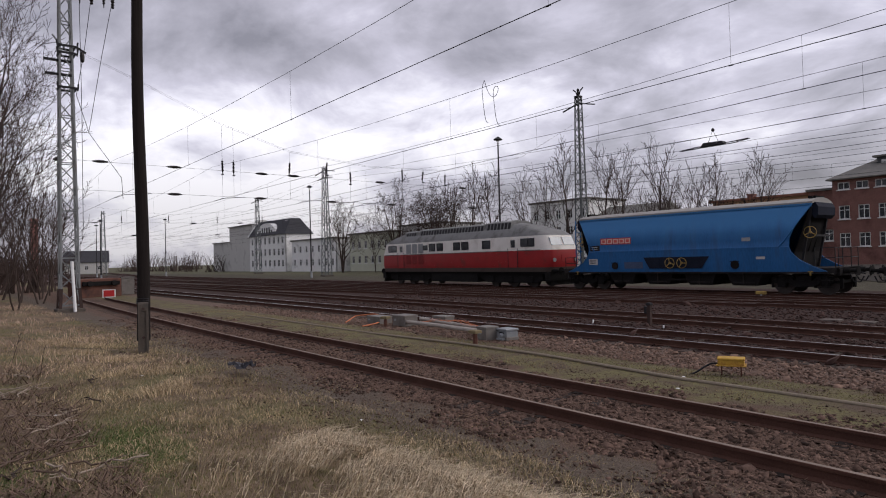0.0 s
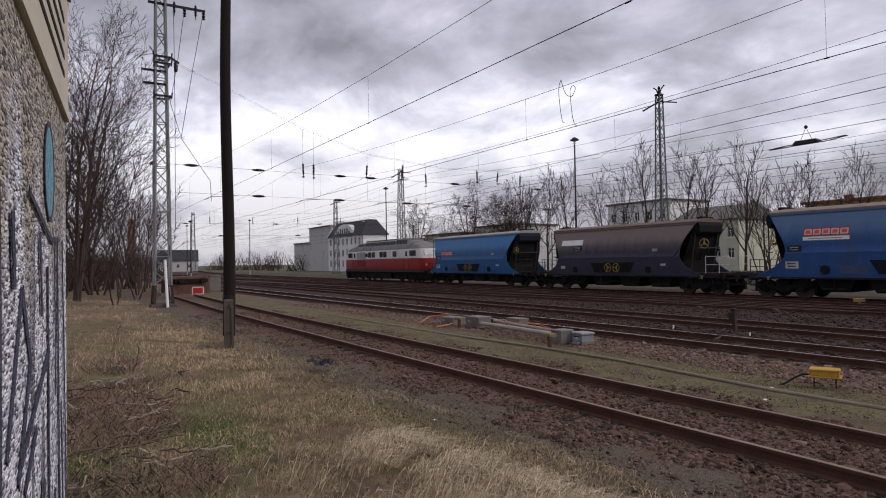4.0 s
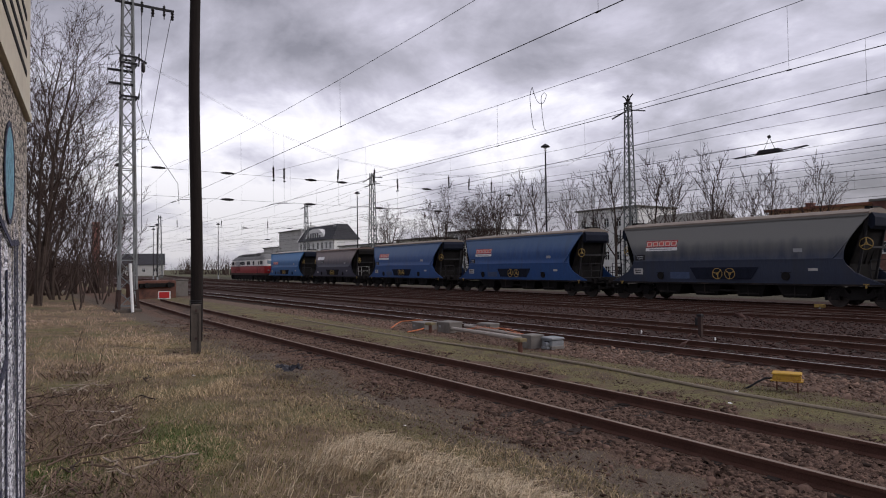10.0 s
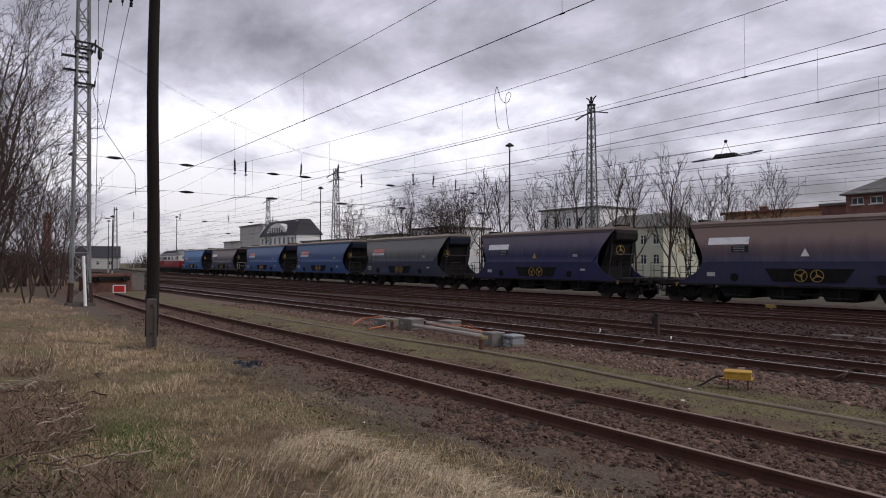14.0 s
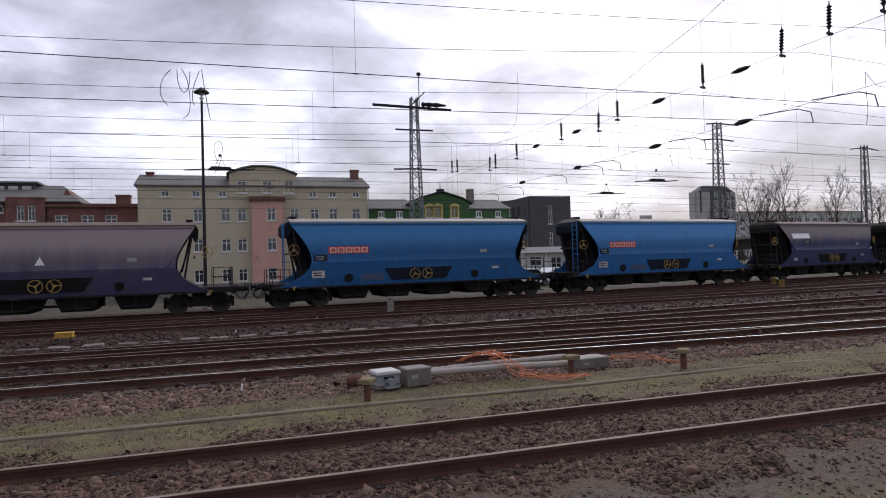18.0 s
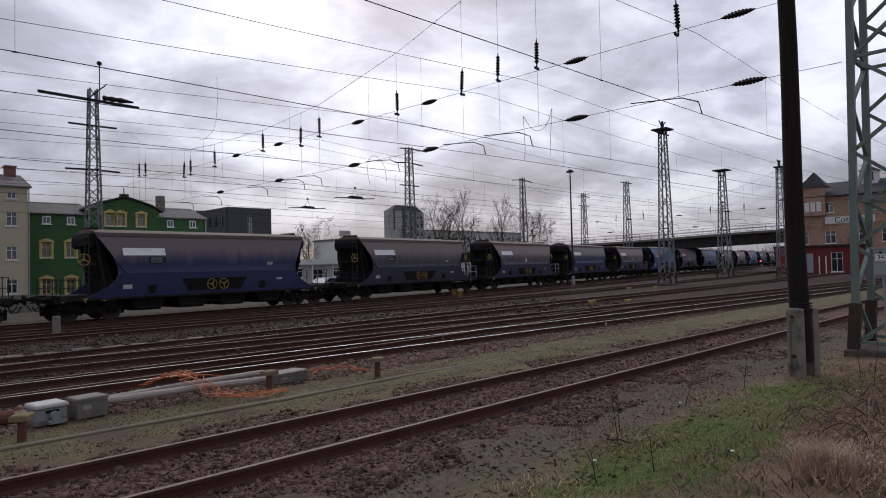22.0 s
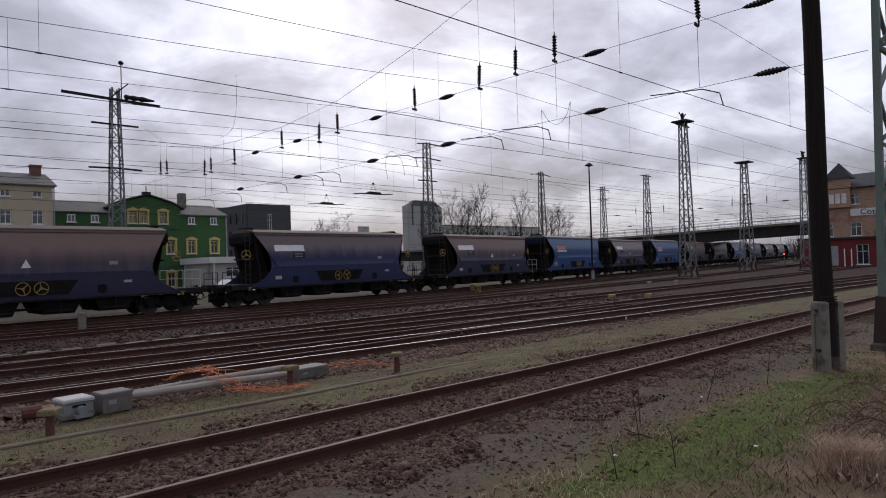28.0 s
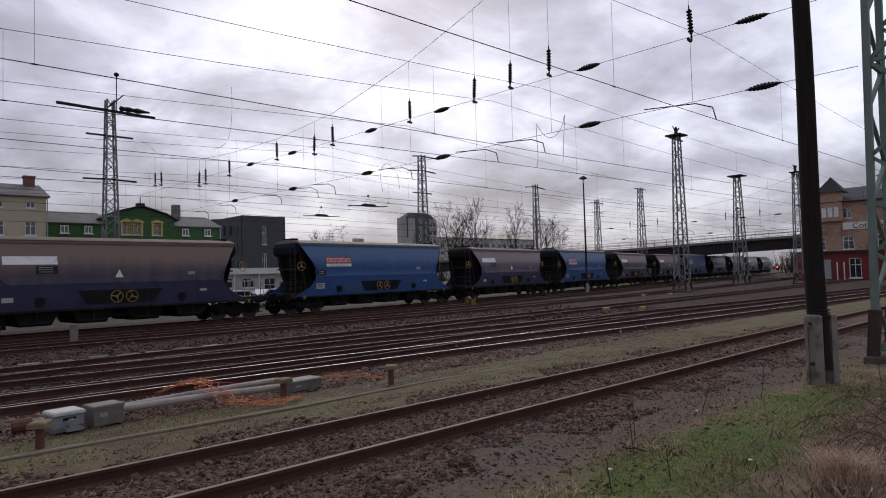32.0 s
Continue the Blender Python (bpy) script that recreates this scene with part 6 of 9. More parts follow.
def block(parent, x0, x1, y0, y1, z1, wins, material, style="plain", side=None, z0=-0.2):
    """Four walls; the front has windows, given as (x, z, w, h)."""
    facade(parent, x0, x1, z0, z1, y0, wins, material)
    for x, z, w, h in wins:
        window(parent, x, z, w, h, y0, style)
    part("wall", Shape().box(x0, y0 + 0.302, z0, x0 + 0.3, y1, z1), material, parent)
    part("wall", Shape().box(x1 - 0.3, y0 + 0.302, z0, x1, y1, z1), material, parent)
    part("wall", Shape().box(x0 + 0.302, y1 - 0.3, z0, x1 - 0.302, y1, z1), material, parent)


def gable_roof(parent, x0, x1, y0, y1, z0, z1, material, over=0.3, hip=0.0, name="roof"):
    """A pitched roof with its ridge along x."""
    ym = (y0 + y1) / 2
    v = [(x0 - over, y0 - over, z0), (x1 + over, y0 - over, z0), (x1 + over, y1 + over, z0), (x0 - over, y1 + over, z0), (x0 - over + hip, ym, z1), (x1 + over - hip, ym, z1)]
    v += [(x, y, z - 0.12) for x, y, z in v[:4]]
    s = Shape().add(v, [(0, 1, 5, 4), (2, 3, 4, 5), (1, 2, 5), (3, 0, 4), (6, 7, 1, 0), (7, 8, 2, 1), (8, 9, 3, 2), (9, 6, 0, 3), (9, 8, 7, 6)])
    return part(name, s, material, parent)


def chimney(parent, x, y, z0, z1, w=0.45):
    part("chimney", Shape().box(x - w, y - w, z0, x + w, y + w, z1 - 0.15).box(x - w - 0.08, y - w - 0.08, z1 - 0.15, x + w + 0.08, y + w + 0.08, z1), WALLS["brick"], parent)


def cream_house():
    t = thing("apartment_house", (0, 72, 0), "cream rendered three-storey house with a pink stair bay", "house")
    cols = (-6.07, -3.05, -0.29, 1.35, 6.85, 9.06, 11.1, 13.7)
    wins = [(x, z, 0.95, 1.35) for x in cols for z in (7.6, 4.4, 1.2)] + [(x, 9.85, 0.8, 0.62) for x in (-6.2, -3.2, -0.6, 8.9, 11.1, 13.7)]
    block(t, -8.8, 15.0, 0, 9, 10.75, wins, WALLS["cream"])
    gable_roof(t, -8.8, 15.0, 0, 9, 10.75, 12.4, WALLS["roof"])
    g = [(x, 10.6, 1.0, 1.3) for x in (1.4, 4.0, 6.3)]
    facade(t, 0.1, 7.0, 9.5, 12.0, -0.15, g, WALLS["cream"])
    for x, z, w, h in g:
        window(t, x, z, w, h, -0.15)
    part("gable_top", Shape().prism([(0.1, 12.0), (7.0, 12.0), (5.6, 12.5), (4.5, 12.72), (3.5, 12.76), (2.5, 12.72), (1.4, 12.5)], "y", -0.15, 0.15), WALLS["cream"], t)
    s = Shape()
    arc = [(-0.15, 12.0), (1.35, 12.56), (2.5, 12.8), (3.5, 12.84), (4.6, 12.8), (5.7, 12.56), (7.25, 12.0)]
    s.prism(arc + [(x, z + 0.14) for x, z in reversed(arc)], "y", -0.4, 5.0)
    part("gable_roof", s, WALLS["roof"], t)
    pw = [(4.35, z, 0.95, 1.35) for z in (7.6, 4.4, 1.2)]
    facade(t, 2.3, 5.6, -0.2, 9.05, -0.9, pw, WALLS["pink"], name="stair_bay")
    for x, z, w, h in pw:
        window(t, x, z, w, h, -0.9)
    for x in (2.3, 5.45):
        part("stair_bay_side", Shape().box(x, -0.6, -0.2, x + 0.15, -0.005, 9.05), WALLS["pink"], t)
    part("bay_roof", Shape().box(2.1, -1.15, 9.05, 5.8, -0.005, 9.5), mat("brown_bay_roof", (0.13, 0.07, 0.055), 0.9), t)
    chimney(t, 14.3, 4, 11.2, 13.2)
    chimney(t, -8.0, 4, 11.2, 12.6, 0.35)
    part("drain_pipe", Shape().tube((15.08, -0.1, 0), (15.08, -0.1, 10.7), 0.06, None, 6), M["galv"], t)


def green_house():
    t = thing("apartment_house", (0, 74, 0), "green rendered house with yellow window surrounds", "house")
    row = (17.0, 19.2, 21.8, 24.0, 27.0, 29.3, 32.0)
    wins = [(x, z, 0.85, 1.45) for x in row for z in (4.7, 1.0)]
    small = [(x, 7.75, 0.75, 0.8) for x in (17.0, 19.2, 29.3, 31.9)]
    block(t, 15.4, 33.4, 0, 9, 8.45, wins, WALLS["green"], "trim")
    for x, z, w, h in small:
        window(t, x, z, w, h, -0.21)
    gable_roof(t, 15.4, 21.0, 0, 9, 8.45, 10.0, WALLS["roof"], 0.25)
    gable_roof(t, 27.8, 33.4, 0, 9, 8.45, 10.0, WALLS["roof"], 0.25)
    g = [(22.9, 7.95, 0.8, 1.25), (24.0, 7.95, 0.8, 1.25), (26.1, 7.95, 0.8, 1.25)]
    facade(t, 20.8, 28.0, 6.8, 9.1, -0.2, g, WALLS["green"])
    for x, z, w, h in g:
        window(t, x, z, w, h, -0.2, "trim")
    part("gable_top", Shape().prism([(20.8, 9.1), (28.0, 9.1), (27.0, 9.6), (24.4, 10.35), (21.8, 9.6)], "y", -0.2, 0.1), WALLS["green"], t)
    s = Shape()
    arc = [(20.4, 8.95), (21.7, 9.65), (24.4, 10.45), (27.1, 9.65), (28.4, 8.95)]
    s.prism(arc + [(x, z + 0.15) for x, z in reversed(arc)], "y", -0.5, 6.0)
    part("gable_roof", s, WALLS["slate"], t)
    part("chimney", Shape().tapered(29.0, 2.6, 9.0, 29.8, 3.4, 11.2, 0.05), M["concrete"], t, "grey chimney")
    part("roof_finial", Shape().box(24.0, -0.3, 10.5, 24.8, 0.3, 10.8).tube((24.4, 0, 10.8), (24.4, 0, 11.5), 0.05, None, 6), M["steel_dark"], t)
    part("drain_pipe", Shape().tube((33.45, -0.1, 0), (33.45, -0.1, 8.4), 0.08, None, 6), M["galv"], t)


def brick_factory():
    t = thing("factory_building", (0, 78, 0), "old red brick factory with a grey roof and lantern", "factory")
    wins = [(x, z, 1.1, 1.5) for x in (-28.0, -26.1, -24.2) for z in (5.9, 2.9)] + [(x, 8.8, 1.2, 0.8) for x in (-28.0, -26.2, -24.4, -22.9)]
    block(t, -29.1, -22.0, 0, 12, 9.6, wins, WALLS["brick"])
    gable_roof(t, -29.1, -15.6, 0, 12, 9.6, 12.0, WALLS["roof"], 0.5, 3.0)
    s = Shape()
    s.box(-26.0, 4.2, 10.6, -20.5, 7.8, 12.0)
    lan = part("roof_lantern", s, WALLS["dark"], t)
    part("lantern_roof", Shape().box(-26.4, 3.8, 12.0, -20.1, 8.2, 12.2), WALLS["roof"], lan)
    for k in range(4):
        part("lantern_window", Shape().box(-25.6 + 1.3 * k, 4.15, 11.0, -24.7 + 1.3 * k, 4.198, 11.7), WALLS["sill"], lan)
    wins = [(-20.6, z, 0.7, 1.6) for z in (8.3, 5.6, 2.9)] + [(-19.6, z, 0.7, 1.6) for z in (8.3, 5.6, 2.9)]
    block(t, -21.95, -18.4, -0.6, 11, 10.0, wins, WALLS["brick"])
    wins = [(x, 7.4, 1.2, 1.5) for x in (-17.0, -14.5, -12.2)] + [(x, 1.9, 1.3, 3.0) for x in (-16.6, -14.0)] + [(x, 4.9, 1.0, 1.5) for x in (-17.0, -14.5, -12.2)]
    block(t, -18.3, -9.6, 0, 11, 9.0, wins, WALLS["brick"])
    part("flat_roof", Shape().box(-18.6, -0.4, 9.0, -9.3, 11.4, 9.35), mat("rusty_roof_edge", (0.16, 0.075, 0.055), 0.9), t)
    part("cornice", Shape().box(-18.29, -0.12, 3.9, -9.61, -0.005, 4.15), WALLS["station"], t)
    part("gable_stub", Shape().prism([(-17.6, 9.35), (-15.6, 9.35), (-16.9, 11.2)], "y", 2, 6), WALLS["brick"], t)
    chimney(t, -11.2, 2, 9.3, 10.5, 0.7)
    wins = [(x, z, 1.0, 1.3) for x in (-31.3, -30.2) for z in (6.5, 3.5)]
    block(t, -32.2, -29.2, 1.5, 11, 8.6, wins, WALLS["brick"])
    part("flat_roof", Shape().box(-32.4, 1.2, 8.6, -29.15, 11, 8.85), WALLS["roof"], t)


def orange_house():
    t = thing("apartment_house", (0, 80, 0), "orange rendered three-storey block with white windows", "house")
    wins = [(x, z, 0.95, 1.35) for x in (-43.2, -41.2, -38.9, -36.4, -34.2) for z in (7.0, 4.3, 1.5)]
    block(t, -44.2, -32.4, 0, 10, 8.3, wins, WALLS["orange"])
    part("roof", Shape().box(-44.5, -0.5, 8.3, -32.2, 10.4, 8.6), mat("tile_edge", (0.2, 0.085, 0.055), 0.9), t)
    chimney(t, -41.5, 5, 8.6, 9.5, 0.4)


def plain_house(name, y, x0, x1, h, wall, rows, cols, label, roofz=None, depth=10, ww=1.1, wh=1.5, flat=True, roofmat="roof"):
    t = thing(name, (0, y, 0), label, "house")
    wins = [(x0 + (x1 - x0) * (k + 0.5) / cols, z, ww, wh) for k in range(cols) for z in rows]
    block(t, x0, x1, 0, depth, h, wins, WALLS[wall])
    if flat:
        part("roof", Shape().box(x0 - 0.3, -0.3, h, x1 + 0.3, depth + 0.3, h + 0.3), WALLS[roofmat], t)
    else:
        gable_roof(t, x0, x1, 0, depth, h, roofz, WALLS[roofmat])
    return t


def villa():
    t = thing("apartment_house", (0, 66, 0), "pale four-storey house with a dark mansard roof and arched dormer", "house")
    cols = (-166.3, -163.6, -160.6, -157.8, -155.0, -152.2, -149.6, -147.2)
    wins = [(x, z, 1.35, 1.7) for x in cols for z in (7.6, 4.7, 1.9)]
    block(t, -168, -145.5, 0, 7, 9.0, wins, WALLS["white"])
    s = Shape()
    v = [(-168.4, -0.4, 9.0), (-145.1, -0.4, 9.0), (-145.1, 7.4, 9.0), (-168.4, 7.4, 9.0), (-167.8, 2.6, 13.0), (-147.6, 2.6, 13.0), (-147.6, 5, 13.0), (-167.8, 5, 13.0)]
    s.add(v, [(0, 1, 5, 4), (1, 2, 6, 5), (2, 3, 7, 6), (3, 0, 4, 7), (4, 5, 6, 7), (3, 2, 1, 0)])
    part("mansard_roof", s, WALLS["slate"], t)
    arc = [(-157.5 + 6.2 * math.cos(a), 9.2 + 3.0 * math.sin(a)) for a in np.linspace(0, math.pi, 13)]
    d = part("arched_dormer", Shape().prism(arc, "y", 0.2, 4.0), WALLS["white"], t)
    for k in range(6):
        x = -161.2 + 1.45 * k
        part("dormer_window", Shape().box(x - 0.45, 0.15, 9.4, x + 0.45, 0.198, 11.0 if 0 < k < 5 else 10.4), M["glass"], d)
    part("fire_wall", Shape().prism([(-0.4, 9), (7.4, 9), (5, 13.8), (2.6, 13.8)], "x", -168.45, -167.95), WALLS["white"], t)
    part("roof_window", Shape().box(-150.2, 2.2, 11.9, -148.6, 2.6, 12.6), WALLS["sill"], t)
    t = thing("apartment_house", (0, 67, 0), "blank grey rendered house wall without windows", "house")
    s = Shape().box(-186, 0, -0.2, -168.6, 14, 12.4)
    part("wall", s, WALLS["blank"], t)
    part("roof", Shape().box(-186.3, -0.3, 12.4, -168.6, 14.3, 12.7), WALLS["roof"], t)
    t = thing("storage_building", (0, 68, 0), "low blank grey building", "building")
    part("wall", Shape().box(-203, 0, -0.2, -186.5, 12, 8.3), WALLS["blank"], t)
    part("roof", Shape().box(-203.3, -0.3, 8.3, -186.5, 12.3, 8.6), WALLS["roof"], t)


cream_house()
green_house()
brick_factory()
orange_house()
villa()
plain_house("apartment_house", 66, -142.0, -120.5, 6.9, "white", (4.9, 1.9), 7, "long low white house with dark windows")
plain_house("apartment_house", 68, -118.0, -103.0, 7.4, "mint", (5.2, 2.2), 6, "pale green house with a grey parapet")
plain_house("apartment_house", 70, -102.5, -90.0, 8.3, "white", (6.9, 4.4, 1.8), 5, "white three-storey house with a flat roof")
plain_house("apartment_house", 84, -81.0, -68.0, 11.2, "white", (9.0, 6.2, 3.4, 0.9), 5, "white four-storey block behind bare trees")
plain_house("apartment_house", 84.5, -67.6, -56.5, 7.6, "mint", (5.6, 2.6), 5, "pale house with a brown pitched roof behind bare trees", 10.0, flat=False, roofmat="roof")



def dark_building():
    t = thing("office_building", (0, 100, 0), "dark grey clad modern building with narrow windows", "building")
    wins = [(53.0, 9.6, 0.8, 3.2), (53.0, 5.0, 0.8, 3.0)]
    block(t, 49.0, 57.0, 0, 16, 12.6, wins, WALLS["dark"])
    s = Shape()
    part("side_wall", Shape().add([(45.2, 9, -0.2), (48.98, 0.3, -0.2), (48.98, 0.3, 12.5), (45.2, 9, 12.5), (45.4, 9.3, -0.2), (49, 0.8, -0.2), (49, 0.8, 12.5), (45.4, 9.3, 12.5)], [(0, 1, 2, 3), (7, 6, 5, 4), (0, 4, 5, 1), (3, 2, 6, 7), (0, 3, 7, 4), (1, 5, 6, 2)]), WALLS["dark"], t)
    for z in (10.4, 7.4, 4.4):
        for k in range(7):
            u = (k + 0.6) / 7.4
            x, y = 45.2 + 3.78 * u, 9 - 8.7 * u
            part("slit_window", Shape().box(x - 0.16, y - 0.25, z - 0.7, x + 0.16, y + 0.05, z + 0.9), M["glass"], t)
    part("roof", Shape().box(49.0, 0, 12.6, 57.0, 16, 12.85), WALLS["dark"], t)


def tower_block():
    t = thing("tower_block", (0, 160, 0), "pale concrete tower block with dark window bands", "tower block")
    wins = [(x, z, 1.3, 1.5) for x in (141.6, 146.4, 148.0) for z in (2.2, 5, 7.8, 10.6, 13.4, 16.2, 19)]
    block(t, 134, 149.0, 0, 3, 21.0, wins, WALLS["tower"])
    for x0, x1 in ((139.4, 140.6), (142.6, 143.4), (144.4, 145.4)):
        part("dark_band", Shape().box(x0, -0.25, -0.2, x1, -0.005, 21.8), WALLS["dark"], t)
    for k in range(7):
        part("balcony", Shape().box(143.4, -0.9, 1.1 + 2.8 * k, 144.4, -0.005, 2.1 + 2.8 * k), WALLS["tower"], t)
    part("flank_slot", Shape().box(135.6, -0.2, 14.5, 136.0, -0.005, 21.0), WALLS["dark"], t)
    v = [(134.8, -0.2, 21.0), (148.2, -0.2, 21.0), (148.2, 3.2, 21.0), (134.8, 3.2, 21.0), (137.5, 1, 22.9), (146, 1, 22.9), (146, 2, 22.9), (137.5, 2, 22.9)]
    part("roof", Shape().add(v, [(0, 1, 5, 4), (1, 2, 6, 5), (2, 3, 7, 6), (3, 0, 4, 7), (4, 5, 6, 7), (3, 2, 1, 0)]), WALLS["dark"], t)


def low_shed():
    """A long white-roofed shed seen between the wagons."""
    t = thing("low_shed", (0, 66, 0), "long low pale shed with a white fascia and dark openings", "shed")
    wins = [(x, 1.75, 1.5, 1.1) for x in (30.5, 33.0, 38.2, 41.0, 46.5, 49.0)] + [(35.6, 1.1, 1.4, 2.2), (43.8, 1.1, 1.6, 2.2)]
    block(t, 28.0, 52.0, 0, 7, 2.7, wins, WALLS["blank"])
    part("fascia", Shape().box(27.7, -0.5, 2.7, 52.3, 7.4, 3.35), WALLS["sill"], t, "white roof fascia")
    for k in range(9):
        part("fascia_post", Shape().box(28.2 + 2.9 * k, -0.45, -0.2, 28.32 + 2.9 * k, -0.33, 2.7), WALLS["sill"], t)


low_shed()
t = plain_house("office_building", 125, 88.5, 95.5, 9.0, "white", (7.2, 4.4, 1.6), 4, "narrow white office building with a sign on its roof")
part("roof_sign", Shape().box(90.6, 2, 10.0, 93.8, 2.3, 11.4).box(91.0, 2.1, 9.3, 91.2, 2.2, 10.0).box(93.2, 2.1, 9.3, 93.4, 2.2, 10.0), WALLS["blank"], t, "pale roof sign on two posts")
t = thing("factory_stack", (-210, 21, 0), "square dark brick chimney stack far beyond the trees", "chimney")
part("shaft", Shape().tapered(-0.9, -0.9, -0.2, 0.9, 0.9, 15.5, 0.05), WALLS["brick"], t)
part("rim", Shape().box(-1.0, -1.0, 15.5, 1.0, 1.0, 16.0), WALLS["brick"], t)
t = thing("small_house", Matrix.Translation((-262, 42, 0)) @ Matrix.Rotation(radians(80), 4, "Z"), "small far house with a dark pitched roof", "house")
block(t, -7, 7, 0, 9, 4.0, [(-4, 1.9, 1.1, 1.4), (0, 1.9, 1.1, 1.4), (4, 1.9, 1.1, 1.4)], WALLS["blank"])
gable_roof(t, -7, 7, 0, 9, 4.0, 8.2, WALLS["slate"], 0.4)
dark_building()
tower_block()
plain_house("office_building", 190, 178, 240, 17.0, "blank", (14, 11, 8, 5), 16, "long grey office block far behind the yard", ww=2.2)
plain_house("office_building", 150, 176, 196, 10.0, "white", (7.5, 4.5), 8, "white flat-roofed building far behind the yard", ww=1.6)


def station():
    t = thing("station_building", Matrix.Translation((106, 33, 0)) @ Matrix.Rotation(radians(-90), 4, "Z"), "orange-brown brick railway building with a dark roof and turrets", "station building")
    # local x runs along the front that faces the yard's west
    wins = [(x, 9.3, 1.1, 1.5) for x in (4.6, 6.0, 9.0, 11.2, 14.2, 17.0)] + [(x, 5.0, 1.4, 1.9) for x in (2.4, 6.0, 9.6, 13.0, 16.4)]
    block(t, 0.0, 20.0, 0, 14, 11.0, wins, WALLS["station"])
    gable_roof(t, 0, 20.0, 0, 14, 11.0, 13.6, WALLS["slate"], 0.6, 3.0)
    tr = part("bay_turret", Shape().box(2.4, -0.6, 8.2, 5.6, -0.005, 12.4), WALLS["station"], t)
    part("turret_roof", Shape().add([(2.1, -0.9, 12.4), (5.9, -0.9, 12.4), (5.9, 2.0, 12.4), (2.1, 2.0, 12.4), (4.0, 0.6, 14.8)], [(0, 1, 4), (1, 2, 4), (2, 3, 4), (3, 0, 4), (3, 2, 1, 0)]), WALLS["slate"], tr)
    for x in (3.2, 4.0, 4.8):
        part("turret_window", Shape().box(x - 0.3, -0.64, 8.8, x + 0.3, -0.602, 10.2), WALLS["sill"], tr)
    c = part("clock_turret", Shape().box(9.2, 4.0, 12.6, 11.2, 6.0, 14.6), WALLS["sill"], t)
    part("turret_roof", Shape().add([(8.9, 3.7, 14.6), (11.5, 3.7, 14.6), (11.5, 6.3, 14.6), (8.9, 6.3, 14.6), (10.2, 5, 15.4)], [(0, 1, 4), (1, 2, 4), (2, 3, 4), (3, 0, 4), (3, 2, 1, 0)]), WALLS["slate"], c)
    part("turret_face", Shape().box(9.6, 3.95, 13.1, 10.8, 3.998, 14.3), WALLS["dark"], c)
    bd = part("name_board", Shape().box(5.4, -0.08, 6.9, 11.6, -0.005, 7.9), WALLS["sill"], t, "pale name board with dark letters")
    cu = bpy.data.curves.new("letters", "FONT")
    cu.body, cu.size, cu.align_x, cu.align_y, cu.extrude = "Cottbus", 1.15, "CENTER", "CENTER", 0.01
    tmp = bpy.data.objects.new("letters", cu)
    scene.collection.objects.link(tmp)
    me = bpy.data.meshes.new_from_object(tmp.evaluated_get(bpy.context.evaluated_depsgraph_get()))
    bpy.data.objects.remove(tmp)
    me.materials.clear()
    me.materials.append(M["black"])
    part("letters", me, None, bd, m=Matrix.Translation((8.5, -0.1, 7.38)) @ Matrix.Rotation(radians(90), 4, "X"))
    t = thing("red_shed", Matrix.Translation((97, 31.5, 0)) @ Matrix.Rotation(radians(-90), 4, "Z"), "red painted low shed with a dark flat roof", "shed")
    block(t, 0, 9.5, 0, 6, 3.5, [(7.4, 1.4, 1.4, 2.6)], WALLS["shed"])
    part("roof", Shape().box(-0.3, -0.3, 3.5, 9.8, 6.3, 3.72), WALLS["slate"], t)
    part("grey_door", Shape().box(2.2, -0.06, 0, 4.6, -0.005, 2.6), M["galv"], t)
    for x in (5.4, 6.2):
        part("white_post", Shape().tube((x, -0.3, -0.15), (x, -0.3, 2.2), 0.07, None, 6), M["white"], t)
    t = thing("water_tower", (118, 14, 0), "brown cylindrical tank standing on columns", "water tank")
    part("tank", Shape().lathe((0, 0, 11), "z", [(0, 1.6), (0.3, 2.6), (6, 2.6), (6.4, 1.8)], 14), WALLS["brick"], t)
    for k in range(4):
        a = k * math.pi / 2 + 0.6
        part("column", Shape().tube((1.8 * math.cos(a), 1.8 * math.sin(a), -0.2), (1.8 * math.cos(a), 1.8 * math.sin(a), 11.2), 0.25, None, 8), WALLS["station"], t)


